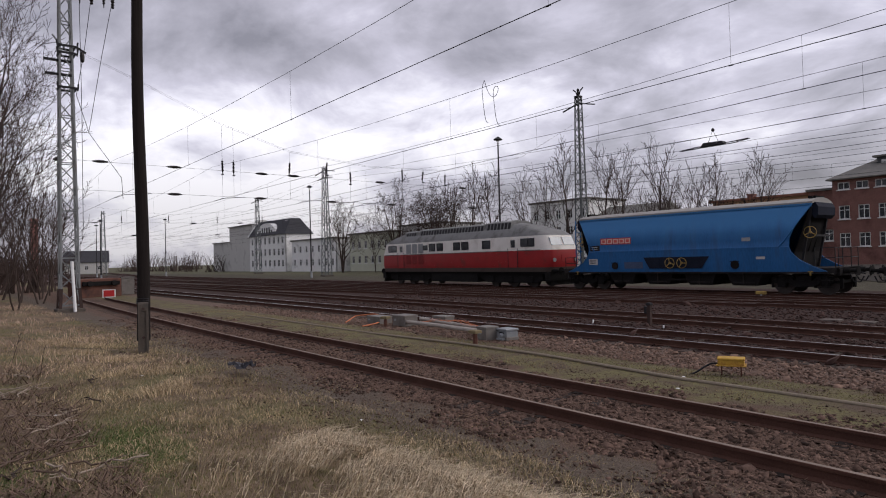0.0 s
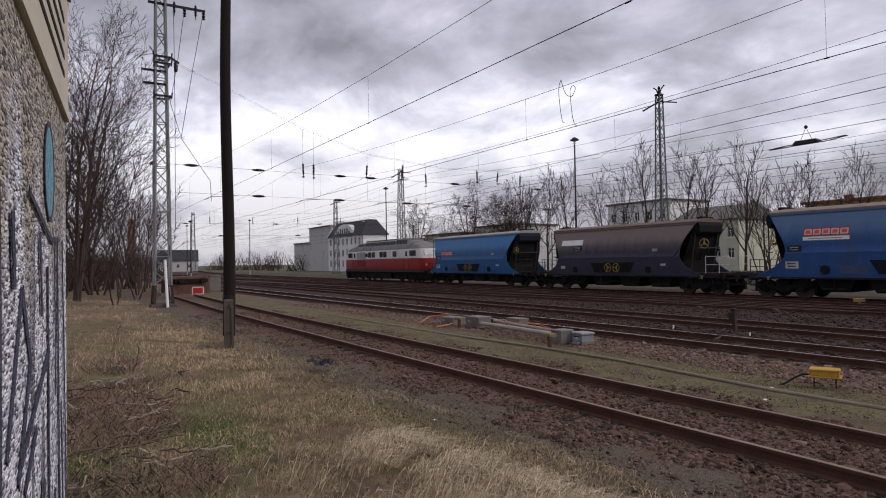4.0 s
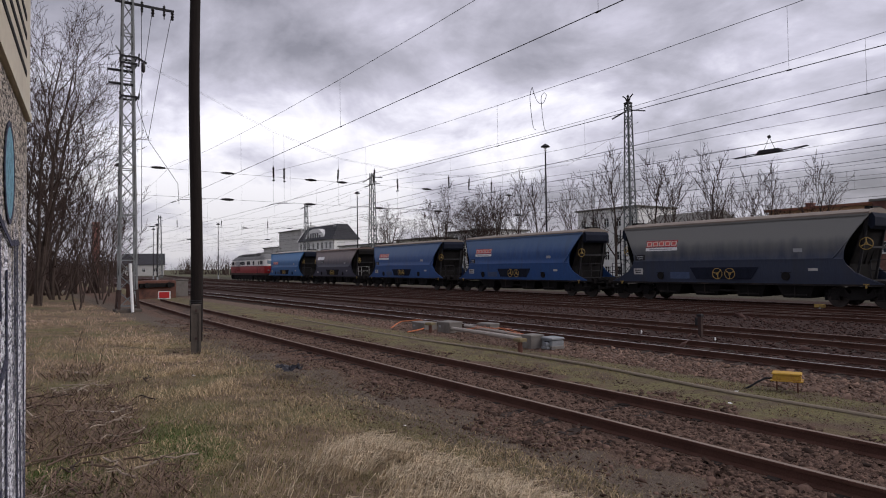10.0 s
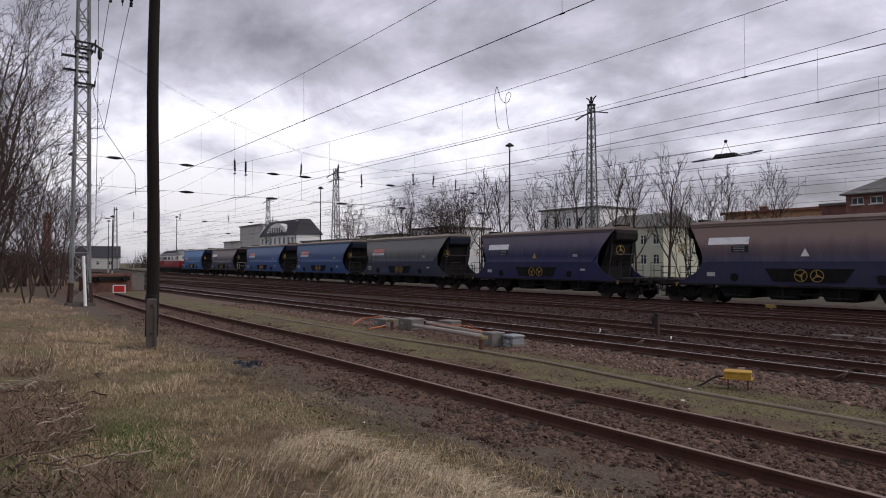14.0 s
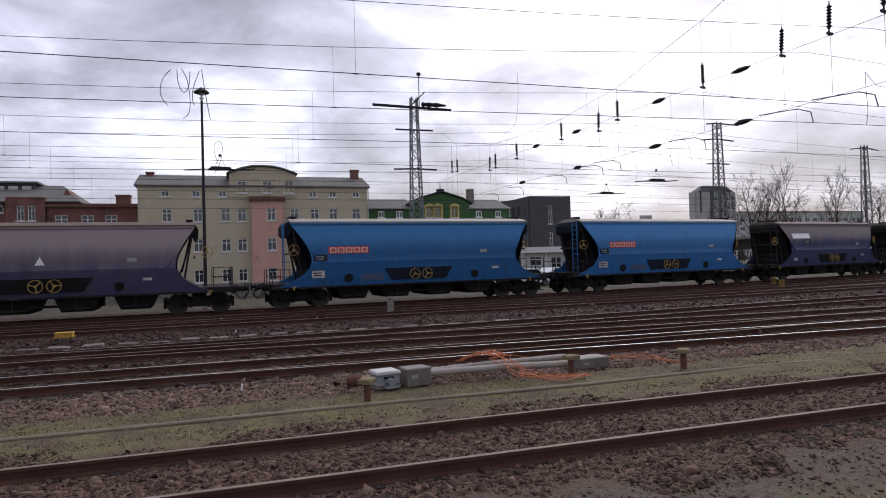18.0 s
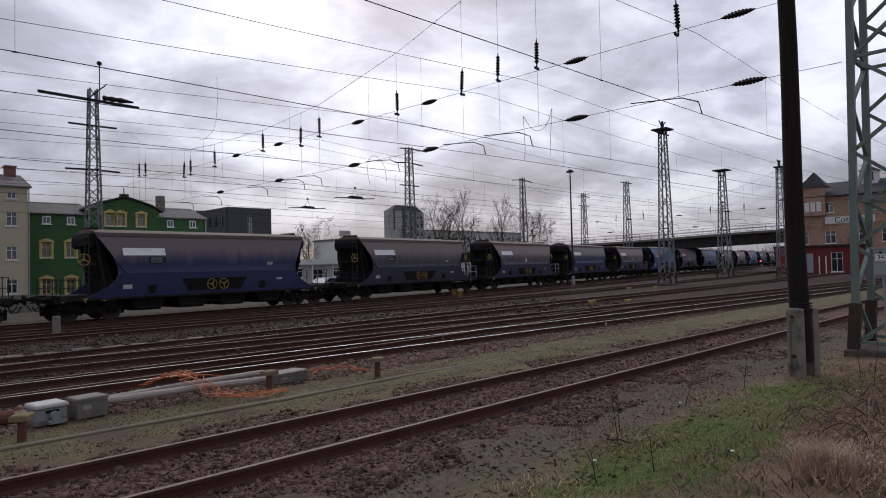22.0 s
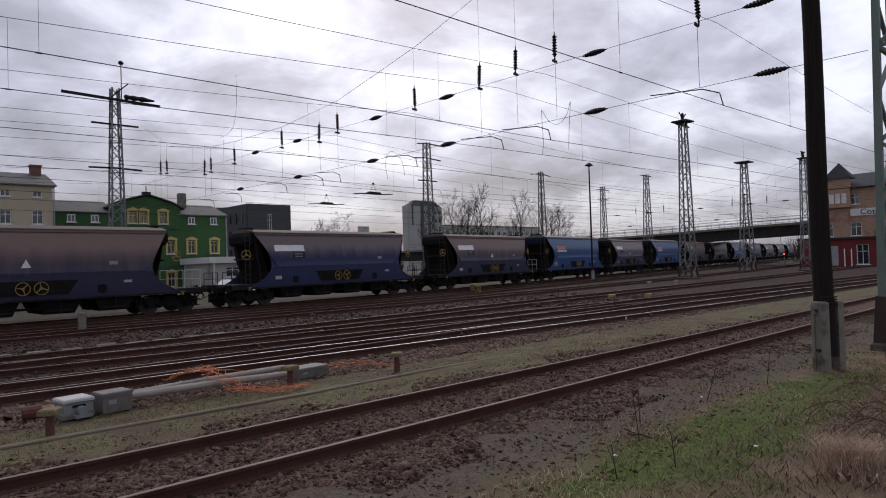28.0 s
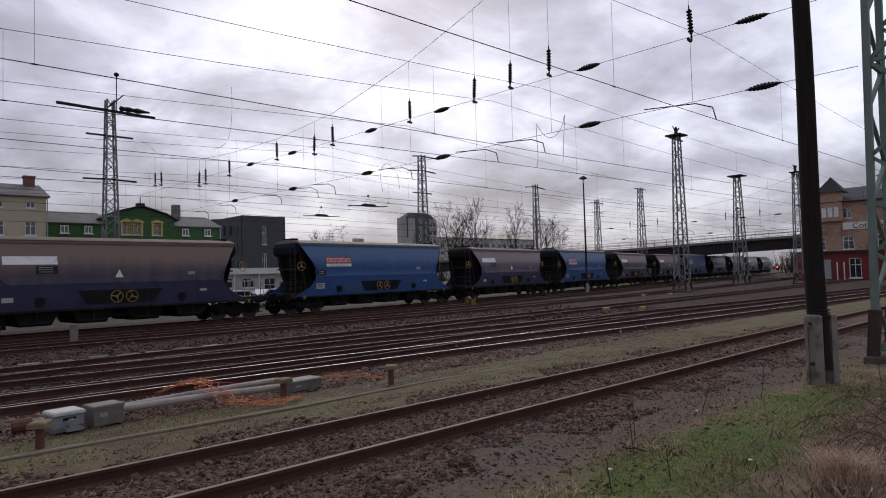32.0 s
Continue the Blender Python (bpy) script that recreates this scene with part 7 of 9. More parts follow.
def road_bridge():
    """A road on girders across the yard, climbing to the south."""
    t = thing("road_bridge", (0, 0, 0), "dark steel girder road bridge with pale railings across the tracks", "bridge")
    line = [(86, 104, 4.6), (99, 82, 5.2), (110.6, 62.0, 5.9), (118.5, 47.0, 6.7), (124.3, 34.0, 7.2), (131, 18.0, 7.6), (142, -8.0, 7.6), (160, -48.0, 6.5)]
    steel = mat("bridge_girder", (0.035, 0.035, 0.034), 0.8, 0, 0.3, 0.5, 8, 0.1, stain=(0.07, 0.055, 0.045), amount=0.3)
    pale = M["concrete"]
    for (xa, ya, za), (xb, yb, zb) in zip(line, line[1:]):
        d = Vector((xb - xa, yb - ya, 0)).normalized()
        nrm = Vector((-d.y, d.x, 0))
        for off in (-4.5, -1.5, 1.5, 4.5):
            o = nrm * off
            part("girder", Shape().bar(Vector((xa, ya, za - 1.25)) + o, Vector((xb, yb, zb - 1.25)) + o, 0.35, 1.7), steel, t)
        part("deck", Shape().bar((xa, ya, za - 0.2), (xb, yb, zb - 0.2), 11.0, 0.38), pale, t)
        for off in (-5.4, 5.4):
            o = nrm * off
            s = Shape()
            a, b = Vector((xa, ya, za)) + o, Vector((xb, yb, zb)) + o
            for h in (0.55, 1.1):
                s.bar(a + Vector((0, 0, h)), b + Vector((0, 0, h)), 0.08, 0.08)
            n = max(2, int((b - a).length / 2))
            for k in range(n):
                p = a.lerp(b, k / n)
                s.bar(p, p + Vector((0, 0, 1.1)), 0.07, 0.07)
            part("railing", s, M["galv"], t)
    for x, y, z in line[1:-1]:
        if y > 55 or 25 < y < 40 or y < 10:
            for off in (-3.5, 3.5):
                part("pier", Shape().tapered(x + off * 0.85 - 0.6, y + off * 0.4 - 0.6, -0.2, x + off * 0.85 + 0.6, y + off * 0.4 + 0.6, z - 2.1, 0.05), pale, t)


station()
road_bridge()


# ---- bare trees ----
def tree_shapes(seed, h, stems, counts, angle, r0, rmin, curl=0.12):
    """Stems that fork into limbs, branches and twigs; counts are children per level, angle their spread in degrees."""
    rnd = random.Random(seed)
    wood, fine = Shape(), Shape()

    def grow(p, d, length, r, lev):
        n = (7, 5, 4, 3, 2)[lev]
        pts, dirs, q = [p], [d], p
        for k in range(n):
            d = (d + Vector((rnd.gauss(0, 1), rnd.gauss(0, 1), rnd.gauss(0, 0.5))) * curl * (0.45 if lev == 0 else 1) + Vector((0, 0, 0.10 if lev else 0.02))).normalized()
            q = q + d * (length / n)
            pts.append(q), dirs.append(d)
        rads = [max(r * (1 - 0.8 * k / n), rmin * 0.7) for k in range(n + 1)]
        for k in range(n):
            (wood if r > rmin * 1.8 else fine).tube(pts[k], pts[k + 1], rads[k], rads[k + 1], 7 if lev == 0 else 5 if lev == 1 else 3, False)
        if lev >= len(counts):
            return
        turn = rnd.uniform(0, 6.28)
        c = counts[lev]
        for j in range(c):
            u = (0.22 if lev == 0 else 0.25) + (0.97 - 0.22) * (j + rnd.uniform(0, 0.8)) / c
            i = min(int(u * n), n - 1)
            at = pts[i].lerp(pts[i + 1], min(u * n - i, 1.0))
            turn += 2.4 + rnd.uniform(-0.5, 0.5)
            side = dirs[i].orthogonal().normalized()
            side.rotate(Matrix.Rotation(turn, 3, dirs[i]))
            a = radians(angle * rnd.uniform(0.7, 1.3) * (1.1 - 0.35 * u))
            nd = (dirs[i] * math.cos(a) + side * math.sin(a)).normalized()
            grow(at, nd, length * rnd.uniform(0.42, 0.62) * (1.15 - 0.55 * u), max(rads[i] * rnd.uniform(0.45, 0.62), rmin), lev + 1)

    for k in range(stems):
        lean = Vector((rnd.uniform(-1, 1), rnd.uniform(-1, 1), 0)) * (0.05 if stems == 1 else 0.28)
        grow(Vector((0.25 * lean.x, 0.25 * lean.y, -0.25)), (Vector((0, 0, 1)) + lean).normalized(), h * rnd.uniform(0.72, 0.9), r0 * rnd.uniform(0.75, 1.0), 0)
    return wood, fine


def tree(name, label, *shape):
    t = thing(name, (0, 0, 0), label, "tree", "bare trees by the yard")
    wood, fine = tree_shapes(*shape)
    part("trunk", wood, M["bark"], t, smooth=True)
    tagged(part("twig_mass", fine, M["twig"], t), kind="stuff")
    return t


def tall_of(t):
    return max(v.co.z for c in t.children for v in c.data.vertices)


def put(t, x, y, h, turn):
    """Stands the tree at a place, grown to the height h."""
    t.matrix_basis = Matrix.Translation((x, y, -0.15)) @ Matrix.Rotation(radians(turn), 4, "Z") @ Matrix.Scale(h / TOP[t.name], 4)


def again(t, x, y, h, turn):
    copy_thing(t, Matrix.Translation((x, y, -0.15)) @ Matrix.Rotation(radians(turn), 4, "Z") @ Matrix.Scale(h / TOP[t.name], 4))


ROUND = tree("broad_tree", "bare broad-crowned tree with fine dark twigs", 3, 12.0, 3, (8, 6, 5, 3), 48, 0.2, 0.016)
TALL = tree("tall_tree", "bare slender tree with upright branches", 8, 11.0, 1, (11, 5, 4), 36, 0.13, 0.017)
THIN = tree("young_tree", "thin bare young tree", 15, 8.0, 2, (8, 4, 3), 32, 0.07, 0.015)
WIDE = tree("old_tree", "tall bare many-stemmed tree with long arching limbs", 21, 15.0, 3, (10, 6, 5, 3), 46, 0.14, 0.01, 0.16)
TOP = {t.name: tall_of(t) for t in (ROUND, TALL, THIN, WIDE)}

put(ROUND, -89.0, 60.0, 15.8, 20)
put(TALL, -28.8, 60.0, 12.2, 0)
put(THIN, -36.5, 58.0, 9.5, 40)
put(WIDE, -46.0, 1.4, 19.5, 10)
for x, y, h, a in ((-55.0, 2.8, 14.0, 130), (-64.0, 0.5, 16.0, 250), (-58.0, -4.6, 18.0, 200), (-46.0, -5.6, 17.0, 180)):
    again(WIDE, x, y, h, a)
for x, y, h, a in ((-80.0, 62.0, 12.0, 80), (-107.0, 60.0, 12.5, 200), (112.6, 114.0, 17.9, 120), (-84.0, 64.0, 13.0, 10), (127.0, 97.4, 15.4, 200), (88.0, 136.0, 13.5, 30)):
    again(ROUND, x, y, h, a)
for x, y, h, a in ((-69.4, 60.0, 14.2, 50), (-65.4, 60.5, 13.6, 160), (-51.8, 60.0, 14.9, 230), (-47.0, 60.5, 13.6, 310), (116.6, 110.0, 20.3, 90), (122.8, 102.9, 17.9, 10), (-43.3, 60.0, 12.8, 100), (-39.4, 60.0, 13.0, 280), (-33.1, 60.0, 10.4, 30), (-59.6, 61.0, 12.4, 200), (-75.0, 61.0, 12.5, 120)):
    again(TALL, x, y, h, a)
for x, y, h, a in ((-56.0, 60.0, 11.6, 0), (-36.7, 60.0, 10.6, 30), (-31.3, 60.5, 9.6, 120), (-72.0, 59.5, 12.5, 190), (-34.7, 57.0, 7.5, 20), (-78.0, 60.0, 10.0, 10), (-30.2, 57.5, 6.5, 310), (-97.0, 61.0, 9.5, 200), (43.0, 75.0, 4.5, 0), (44.5, 77.0, 4.0, 99), (106.0, 116.0, 13.0, 66), (119.0, 106.0, 13.0, 140), (-45.0, 1.6, 9.0, 30), (-50.0, 4.2, 8.0, 60), (-55.5, 3.4, 11.0, 100), (-48.0, -0.8, 12.0, 170), (-51.0, 0.8, 12.0, 290), (-40.0, 3.2, 6.0, 0), (-47.0, 5.0, 7.0, 120), (-54.0, 5.8, 7.5, 200), (-60.0, 7.0, 8.0, 40)):
    again(THIN, x, y, h, a)


def far_wood():
    """The belt of woods and shrubs that closes the view all round, as many bare stems and clumps."""
    rnd = random.Random(5)
    s = Shape()

    def clump(x, y, h, w):
        for _ in range(26):
            a = rnd.uniform(0, 6.28)
            p = Vector((x + rnd.gauss(0, w * 0.3), y + rnd.gauss(0, w * 0.3), -0.2))
            q = p + Vector((math.cos(a) * w * 0.35, math.sin(a) * w * 0.35, h * rnd.uniform(0.5, 1.0)))
            s.tube(p, q, 0.08 + h * 0.008, 0.02, 3, False)
            for _ in range(3):
                m = p.lerp(q, rnd.uniform(0.4, 0.95))
                s.tube(m, m + Vector((rnd.gauss(0, 1), rnd.gauss(0, 1), rnd.uniform(0.3, 1.4))) * h * 0.16, 0.04, 0.01, 3, False)
    for k in range(300):
        u = rnd.random()
        if u < 0.28:
            clump(rnd.uniform(-420, -190), rnd.uniform(-30, 75), rnd.uniform(4, 9), rnd.uniform(4, 8))
        elif u < 0.42:
            clump(rnd.uniform(-170, -58), rnd.uniform(-30, 8), rnd.uniform(3, 8), rnd.uniform(3, 6))
        elif u < 0.75:
            clump(rnd.uniform(150, 420), rnd.uniform(20, 260), rnd.uniform(5, 9), rnd.uniform(5, 9))
        else:
            a = rnd.uniform(0, 3.14)
            clump(330 * math.cos(a), 330 * math.sin(a), rnd.uniform(6, 11), rnd.uniform(6, 10))
    solo("far_woods", s, M["twig"], "belt of bare woods and scrub round the yard", "woods", kind="stuff")


far_wood()

# ---- things beside and between the tracks ----
M.update(
    cast=mat("grey_cast_housing", (0.23, 0.245, 0.255), 0.5, 0.2, 0.15, 4, 40, 0.1, stain=(0.2, 0.2, 0.19), amount=0.2),
    sheet=mat("dull_grey_sheet", (0.17, 0.155, 0.14), 0.7, 0.1, 0.15, 4, 40, 0.1, stain=(0.1, 0.085, 0.07), amount=0.3),
    pipe=mat("pale_grey_pipe", (0.33, 0.295, 0.26), 0.7, 0, 0.15, 3, 30, 0.1, stain=(0.2, 0.18, 0.16), amount=0.3),
    plank=mat("mossy_old_wood", (0.17, 0.135, 0.075), 0.9, 0, 0.3, 5, 40, 0.3, stain=(0.1, 0.09, 0.05), amount=0.3),
    rustbox=mat("rusty_sheet", (0.12, 0.055, 0.04), 0.9, 0, 0.3, 2, 20, 0.2, stain=(0.06, 0.035, 0.03), amount=0.4),
    cable=mat("orange_cable", (0.52, 0.17, 0.075), 0.6, 0, 0.2, 3, 20, 0),
    rubber=mat("black_cable", (0.018, 0.018, 0.02), 0.6, 0, 0.2, 3, 20, 0),
    oldyellow=mat("faded_yellow", (0.42, 0.25, 0.035), 0.65, 0, 0.15, 4, 30, 0.1, stain=(0.26, 0.12, 0.035), amount=0.35, stain_scale=6),
    creamplate=mat("cream_sheet_metal", (0.47, 0.42, 0.32), 0.6, 0, 0.1, 2, 30, 0.05, stain=(0.3, 0.25, 0.18), amount=0.2),
    tan=mat("tan_conduit", (0.23, 0.19, 0.14), 0.9, 0, 0.2, 2, 30, 0.2),
)


def yellow_box(x, y, s=1.0, turn=0.0, cable=True):
    t = thing("yellow_junction_box", Matrix.Translation((x, y, -0.04)) @ Matrix.Rotation(radians(turn), 4, "Z") @ Matrix.Scale(s, 4), "faded yellow junction box on short steel legs", "junction box", "yellow boxes by the tracks")
    part("case", Shape().tapered(-0.27, -0.17, 0.09, 0.27, 0.17, 0.21, 0.02), M["oldyellow"], t)
    part("lid", Shape().tapered(-0.285, -0.185, 0.21, 0.285, 0.185, 0.245, 0.015), M["oldyellow"], t)
    part("rim", Shape().box(-0.31, -0.21, 0.07, 0.31, 0.21, 0.089), M["oldyellow"], t)
    for px in (-0.2, 0.2):
        part("leg", Shape().bar((px, 0, -0.2), (px, 0, 0.07), 0.03, 0.03), M["rustbox"], t)
    if cable:
        part("cable_hose", Shape().chain([(-0.28, 0, 0.1), (-0.42, 0, 0.09), (-0.55, -0.05, 0.02), (-0.72, -0.1, -0.1), (-0.9, -0.1, -0.2)], 0.022, 7), M["rubber"], t, "black cable hose")


yellow_box(-5.85, 10.95, 0.78, 25)
yellow_box(-4.8, 22.7, 0.9, 0, False)
for x, y, s in ((-14.2, 29.6, 1.0), (44.3, 25.0, 1.3), (46.5, 24.0, 1.2), (29.7, 16.9, 1.2), (28.6, 18.3, 1.2)):
    t = thing("yellow_marker", (x, y, 0), "small yellow marker board on a stake", "marker", "yellow markers in the yard")
    part("board", Shape().tapered(-0.22 * s, -0.06, 0.0, 0.22 * s, 0.06, 0.14, 0.02), M["ochre"], t)
    part("stake", Shape().bar((0, 0, -0.2), (0, 0, 0.0), 0.06, 0.06), M["galv"], t)


def striped_marker(x, y):
    t = thing("striped_marker", Matrix.Translation((x, y, -0.1)) @ Matrix.Scale(0.7, 4), "black and yellow striped warning marker", "marker", "striped markers")
    part("panel", Shape().box(-0.28, -0.03, -0.05, 0.28, 0.03, 0.55), M["oldyellow"], t)
    for k in range(3):
        z = -0.02 + 0.19 * k
        part("stripe", Shape().prism([(-0.28, z), (0.28, z + 0.16), (0.28, z + 0.25), (-0.28, z + 0.09)] if z + 0.25 < 0.56 else [(-0.28, z), (0.1, z + 0.11), (0.1, z + 0.19), (-0.28, z + 0.09)], "y", -0.04, -0.031), M["black"], t)
    part("stake", Shape().bar((0, 0.04, -0.25), (0, 0.04, 0.3), 0.06, 0.06), M["steel_dark"], t)


striped_marker(35.1, 34.6)
striped_marker(32.4, 31.3)


def point_machine(x, y, turn, pale):
    t = thing("point_machine", Matrix.Translation((x, y, -0.15)) @ Matrix.Rotation(radians(turn), 4, "Z") @ Matrix.Scale(0.68, 4), "grey cast point machine with a pale lid", "point machine", "point machines by the tracks")
    part("base", Shape().tapered(-0.34, -0.3, 0, 0.3, 0.3, 0.12, 0.02), M["sheet"], t)
    part("housing", Shape().tapered(-0.32, -0.28, 0.12, 0.28, 0.28, 0.36, 0.04), M["cast"], t)
    part("lid", Shape().tapered(-0.35, -0.31, 0.36, 0.31, 0.31, 0.44, 0.03), M["pale_metal"] if pale else M["cast"], t)
    part("motor_cover", Shape().tube((0.02, -0.42, 0.16), (0.02, -0.28, 0.16), 0.1, 0.12, 10), M["cast"], t)
    part("motor_foot", Shape().box(-0.14, -0.46, 0.02, 0.2, -0.3, 0.09), M["cast"], t)
    part("keyhole_plate", Shape().box(-0.15, -0.292, 0.24, 0.12, -0.281, 0.3), M["black"], t)


def cable_box(x, y, turn, w=0.53, h=0.33, d=0.42):
    t = thing("cable_box", Matrix.Translation((x, y, -0.15)) @ Matrix.Rotation(radians(turn), 4, "Z"), "dull grey sheet-metal cable box on the ground", "cable box", "cable boxes by the tracks")
    part("case", Shape().box(-w / 2, -d / 2, 0, w / 2, d / 2, h), M["sheet"], t)
    part("lid", Shape().tapered(-w / 2 - 0.015, -d / 2 - 0.015, h, w / 2 + 0.015, d / 2 + 0.015, h + 0.05, 0.015), M["sheet"], t)
    part("label_plate", Shape().box(-w / 2 + 0.08, -d / 2 - 0.006, h * 0.5, -w / 2 + 0.2, -d / 2, h * 0.75), M["galv"], t)


def capped_post(x, y, h=0.34):
    t = thing("capped_post", Matrix.Translation((x, y, -0.18)) @ Matrix.Rotation(random.uniform(0, 1), 4, "Z"), "short rusty post with a mossy wooden cap", "post", "short posts by the tracks")
    part("stem", Shape().tube((0, 0, 0), (0, 0, h - 0.08), 0.06, 0.055, 8), M["rustbox"], t)
    part("cap", Shape().tapered(-0.13, -0.11, h - 0.08, 0.13, 0.11, h, 0.02), M["plank"], t)


def conduit(name, pts, r, material, label):
    return solo(name, Shape().chain(pts, r, 10), material, label, "pipe", smooth=True)


def loose_cable(pts, r, seed, material, n=1, spread=0.12, label="loose orange cables lying in a tangle"):
    rnd = random.Random(seed)
    t = thing("cable_bundle", (0, 0, 0), label, "cable", "loose cables")
    for _ in range(n):
        path = []
        for k in range(len(pts) - 1):
            a, b = Vector(pts[k]), Vector(pts[k + 1])
            for j in range(7):
                u = j / 7
                w = math.sin(math.pi * (k + u) / (len(pts) - 1)) + 0.25
                path.append(a.lerp(b, u) + Vector((rnd.gauss(0, spread), rnd.gauss(0, spread), abs(rnd.gauss(0, spread * 0.35)))) * w)
        sm = [path[0]] + [(p + q * 2 + s) / 4 for p, q, s in zip(path, path[1:], path[2:])] + [path[-1]]
        part("cable", Shape().chain(sm, r, 5), material, t, smooth=True)


point_machine(2.66, 11.3, 8, True)
cable_box(3.2, 11.3, 8, 0.44, 0.26, 0.36)
capped_post(2.12, 10.25, 0.4)
t = thing("point_rod_cover", (2.15, 11.55, -0.14), "short rusty rod cover at the point machine", "rod cover")
part("sleeve", Shape().tube((-0.13, 0.04, 0.1), (0.13, 0, 0.1), 0.1, None, 10), M["rustbox"], t, smooth=True)
conduit("ground_pipe", [(3.5, 11.35, 0.02), (5.0, 11.25, 0.03), (6.2, 11.2, 0.0)], 0.06, M["pipe"], "pale grey plastic pipe lying on the ground")
conduit("ground_pipe", [(3.5, 11.75, -0.02), (5.0, 11.9, 0.0), (6.6, 12.0, 0.0)], 0.055, M["pipe"], "pale grey plastic pipe lying on the ground")
capped_post(6.15, 10.95, 0.38)
cable_box(6.85, 11.5, 6, 0.7, 0.15, 0.4)
capped_post(8.25, 10.4, 0.42)
loose_cable([(4.6, 13.0, -0.1), (4.95, 12.3, 0.12), (4.95, 11.5, 0.16), (5.1, 10.75, -0.1), (5.6, 10.35, -0.12), (6.3, 10.45, -0.12)], 0.0055, 2, M["cable"], 9, 0.19)
loose_cable([(7.2, 12.1, -0.12), (7.7, 11.7, -0.1), (8.3, 11.0, -0.1), (8.5, 10.5, -0.12)], 0.005, 3, M["cable"], 5, 0.2)
point_machine(-12.3, 11.75, -4, False)
cable_box(-12.75, 11.45, -4, 0.4, 0.3, 0.4)
capped_post(-12.15, 10.5, 0.4)
conduit("ground_pipe", [(-13.0, 11.5, 0.03), (-15.2, 11.7, 0.03), (-17.2, 11.95, 0.0)], 0.06, M["pipe"], "pale grey plastic pipe lying on the ground")
conduit("ground_pipe", [(-12.9, 12.1, 0.0), (-15.0, 12.4, 0.0), (-17.6, 12.8, 0.0)], 0.055, M["pipe"], "pale grey plastic pipe lying on the ground")
cable_box(-17.5, 12.1, 0, 0.7, 0.3, 0.5)
cable_box(-18.9, 12.0, 0, 0.8, 0.2, 0.5)
capped_post(-17.75, 11.5, 0.36)
cable_box(-16.6, 13.0, 5, 0.6, 0.25, 0.4)
loose_cable([(-13.0, 11.9, -0.05), (-14.5, 12.0, 0.12), (-15.8, 12.1, 0.1), (-17.0, 12.3, -0.05)], 0.005, 4, M["cable"], 4, 0.14)
loose_cable([(-19.9, 11.25, -0.13), (-20.1, 11.8, 0.05), (-19.4, 12.3, 0.1), (-18.6, 11.9, -0.1), (-18.1, 10.75, -0.13)], 0.022, 6, M["cable"], 1, 0.03, "bent orange cable hoop on the ground")
conduit("cable_conduit", [(-26, 10.0, -0.12), (-16, 9.98, -0.11), (-12.5, 10.25, -0.11), (-9.7, 10.25, -0.11), (-6.1, 9.85, -0.11), (-2, 9.85, -0.11), (1.3, 9.85, -0.11), (5.9, 9.75, -0.11), (8.6, 9.9, -0.12), (11.5, 9.95, -0.15)], 0.03, M["tan"], "half-buried tan cable conduit along the strip")
t = thing("cable_trough", (0, 0, 0), "row of pale concrete cable trough lids between tracks", "cable trough")
lid = Shape().tapered(-0.27, -0.17, -0.18, 0.27, 0.17, -0.06, 0.015).mesh("lid", mat("trough_lid", (0.15, 0.125, 0.11), 0.95, 0, 0.3, 3, 30, 0.3, objvar=0.35))
rnd = random.Random(31)
for k in range(21):
    x = -8.0 + 0.86 * k
    part("lid", lid, None, t, m=Matrix.Translation((x + rnd.uniform(-0.05, 0.05), 21.1 + 0.004 * x + rnd.uniform(-0.04, 0.04), rnd.uniform(-0.06, -0.02))) @ Euler((rnd.uniform(-0.05, 0.05), rnd.uniform(-0.04, 0.04), rnd.uniform(-0.06, 0.06))).to_matrix().to_4x4())
t = thing("track_post", (-11.5, 16.9, -0.18), "short dark steel post between the tracks", "post")
part("stem", Shape().box(-0.055, -0.05, 0, 0.055, 0.05, 0.62), M["mast_rust"], t)
part("cap", Shape().tapered(-0.075, -0.07, 0.62, 0.075, 0.07, 0.7, 0.02), M["steel_dark"], t)
part("side_box", Shape().box(-0.15, -0.05, 0.36, -0.057, 0.05, 0.58), M["steel_dark"], t)
t = thing("track_post", (6.6, 27.2, -0.18), "short pale concrete post between the tracks", "post")
part("stem", Shape().tapered(-0.12, -0.1, 0, 0.12, 0.1, 0.75, 0.03), M["concrete"], t)
rnd = random.Random(9)
for k in range(8):
    x, y = rnd.uniform(-22, 26), rnd.choice((16.2, 20.4, 22.4, 28.2, 12.2))
    solo("marker_peg", Shape().tapered(-0.016, -0.016, -0.2, 0.016, 0.016, rnd.uniform(-0.05, 0.02), 0.008), M["white"], "small white marker peg beside a rail", "marker peg", (x, y, 0), "white pegs in the yard")


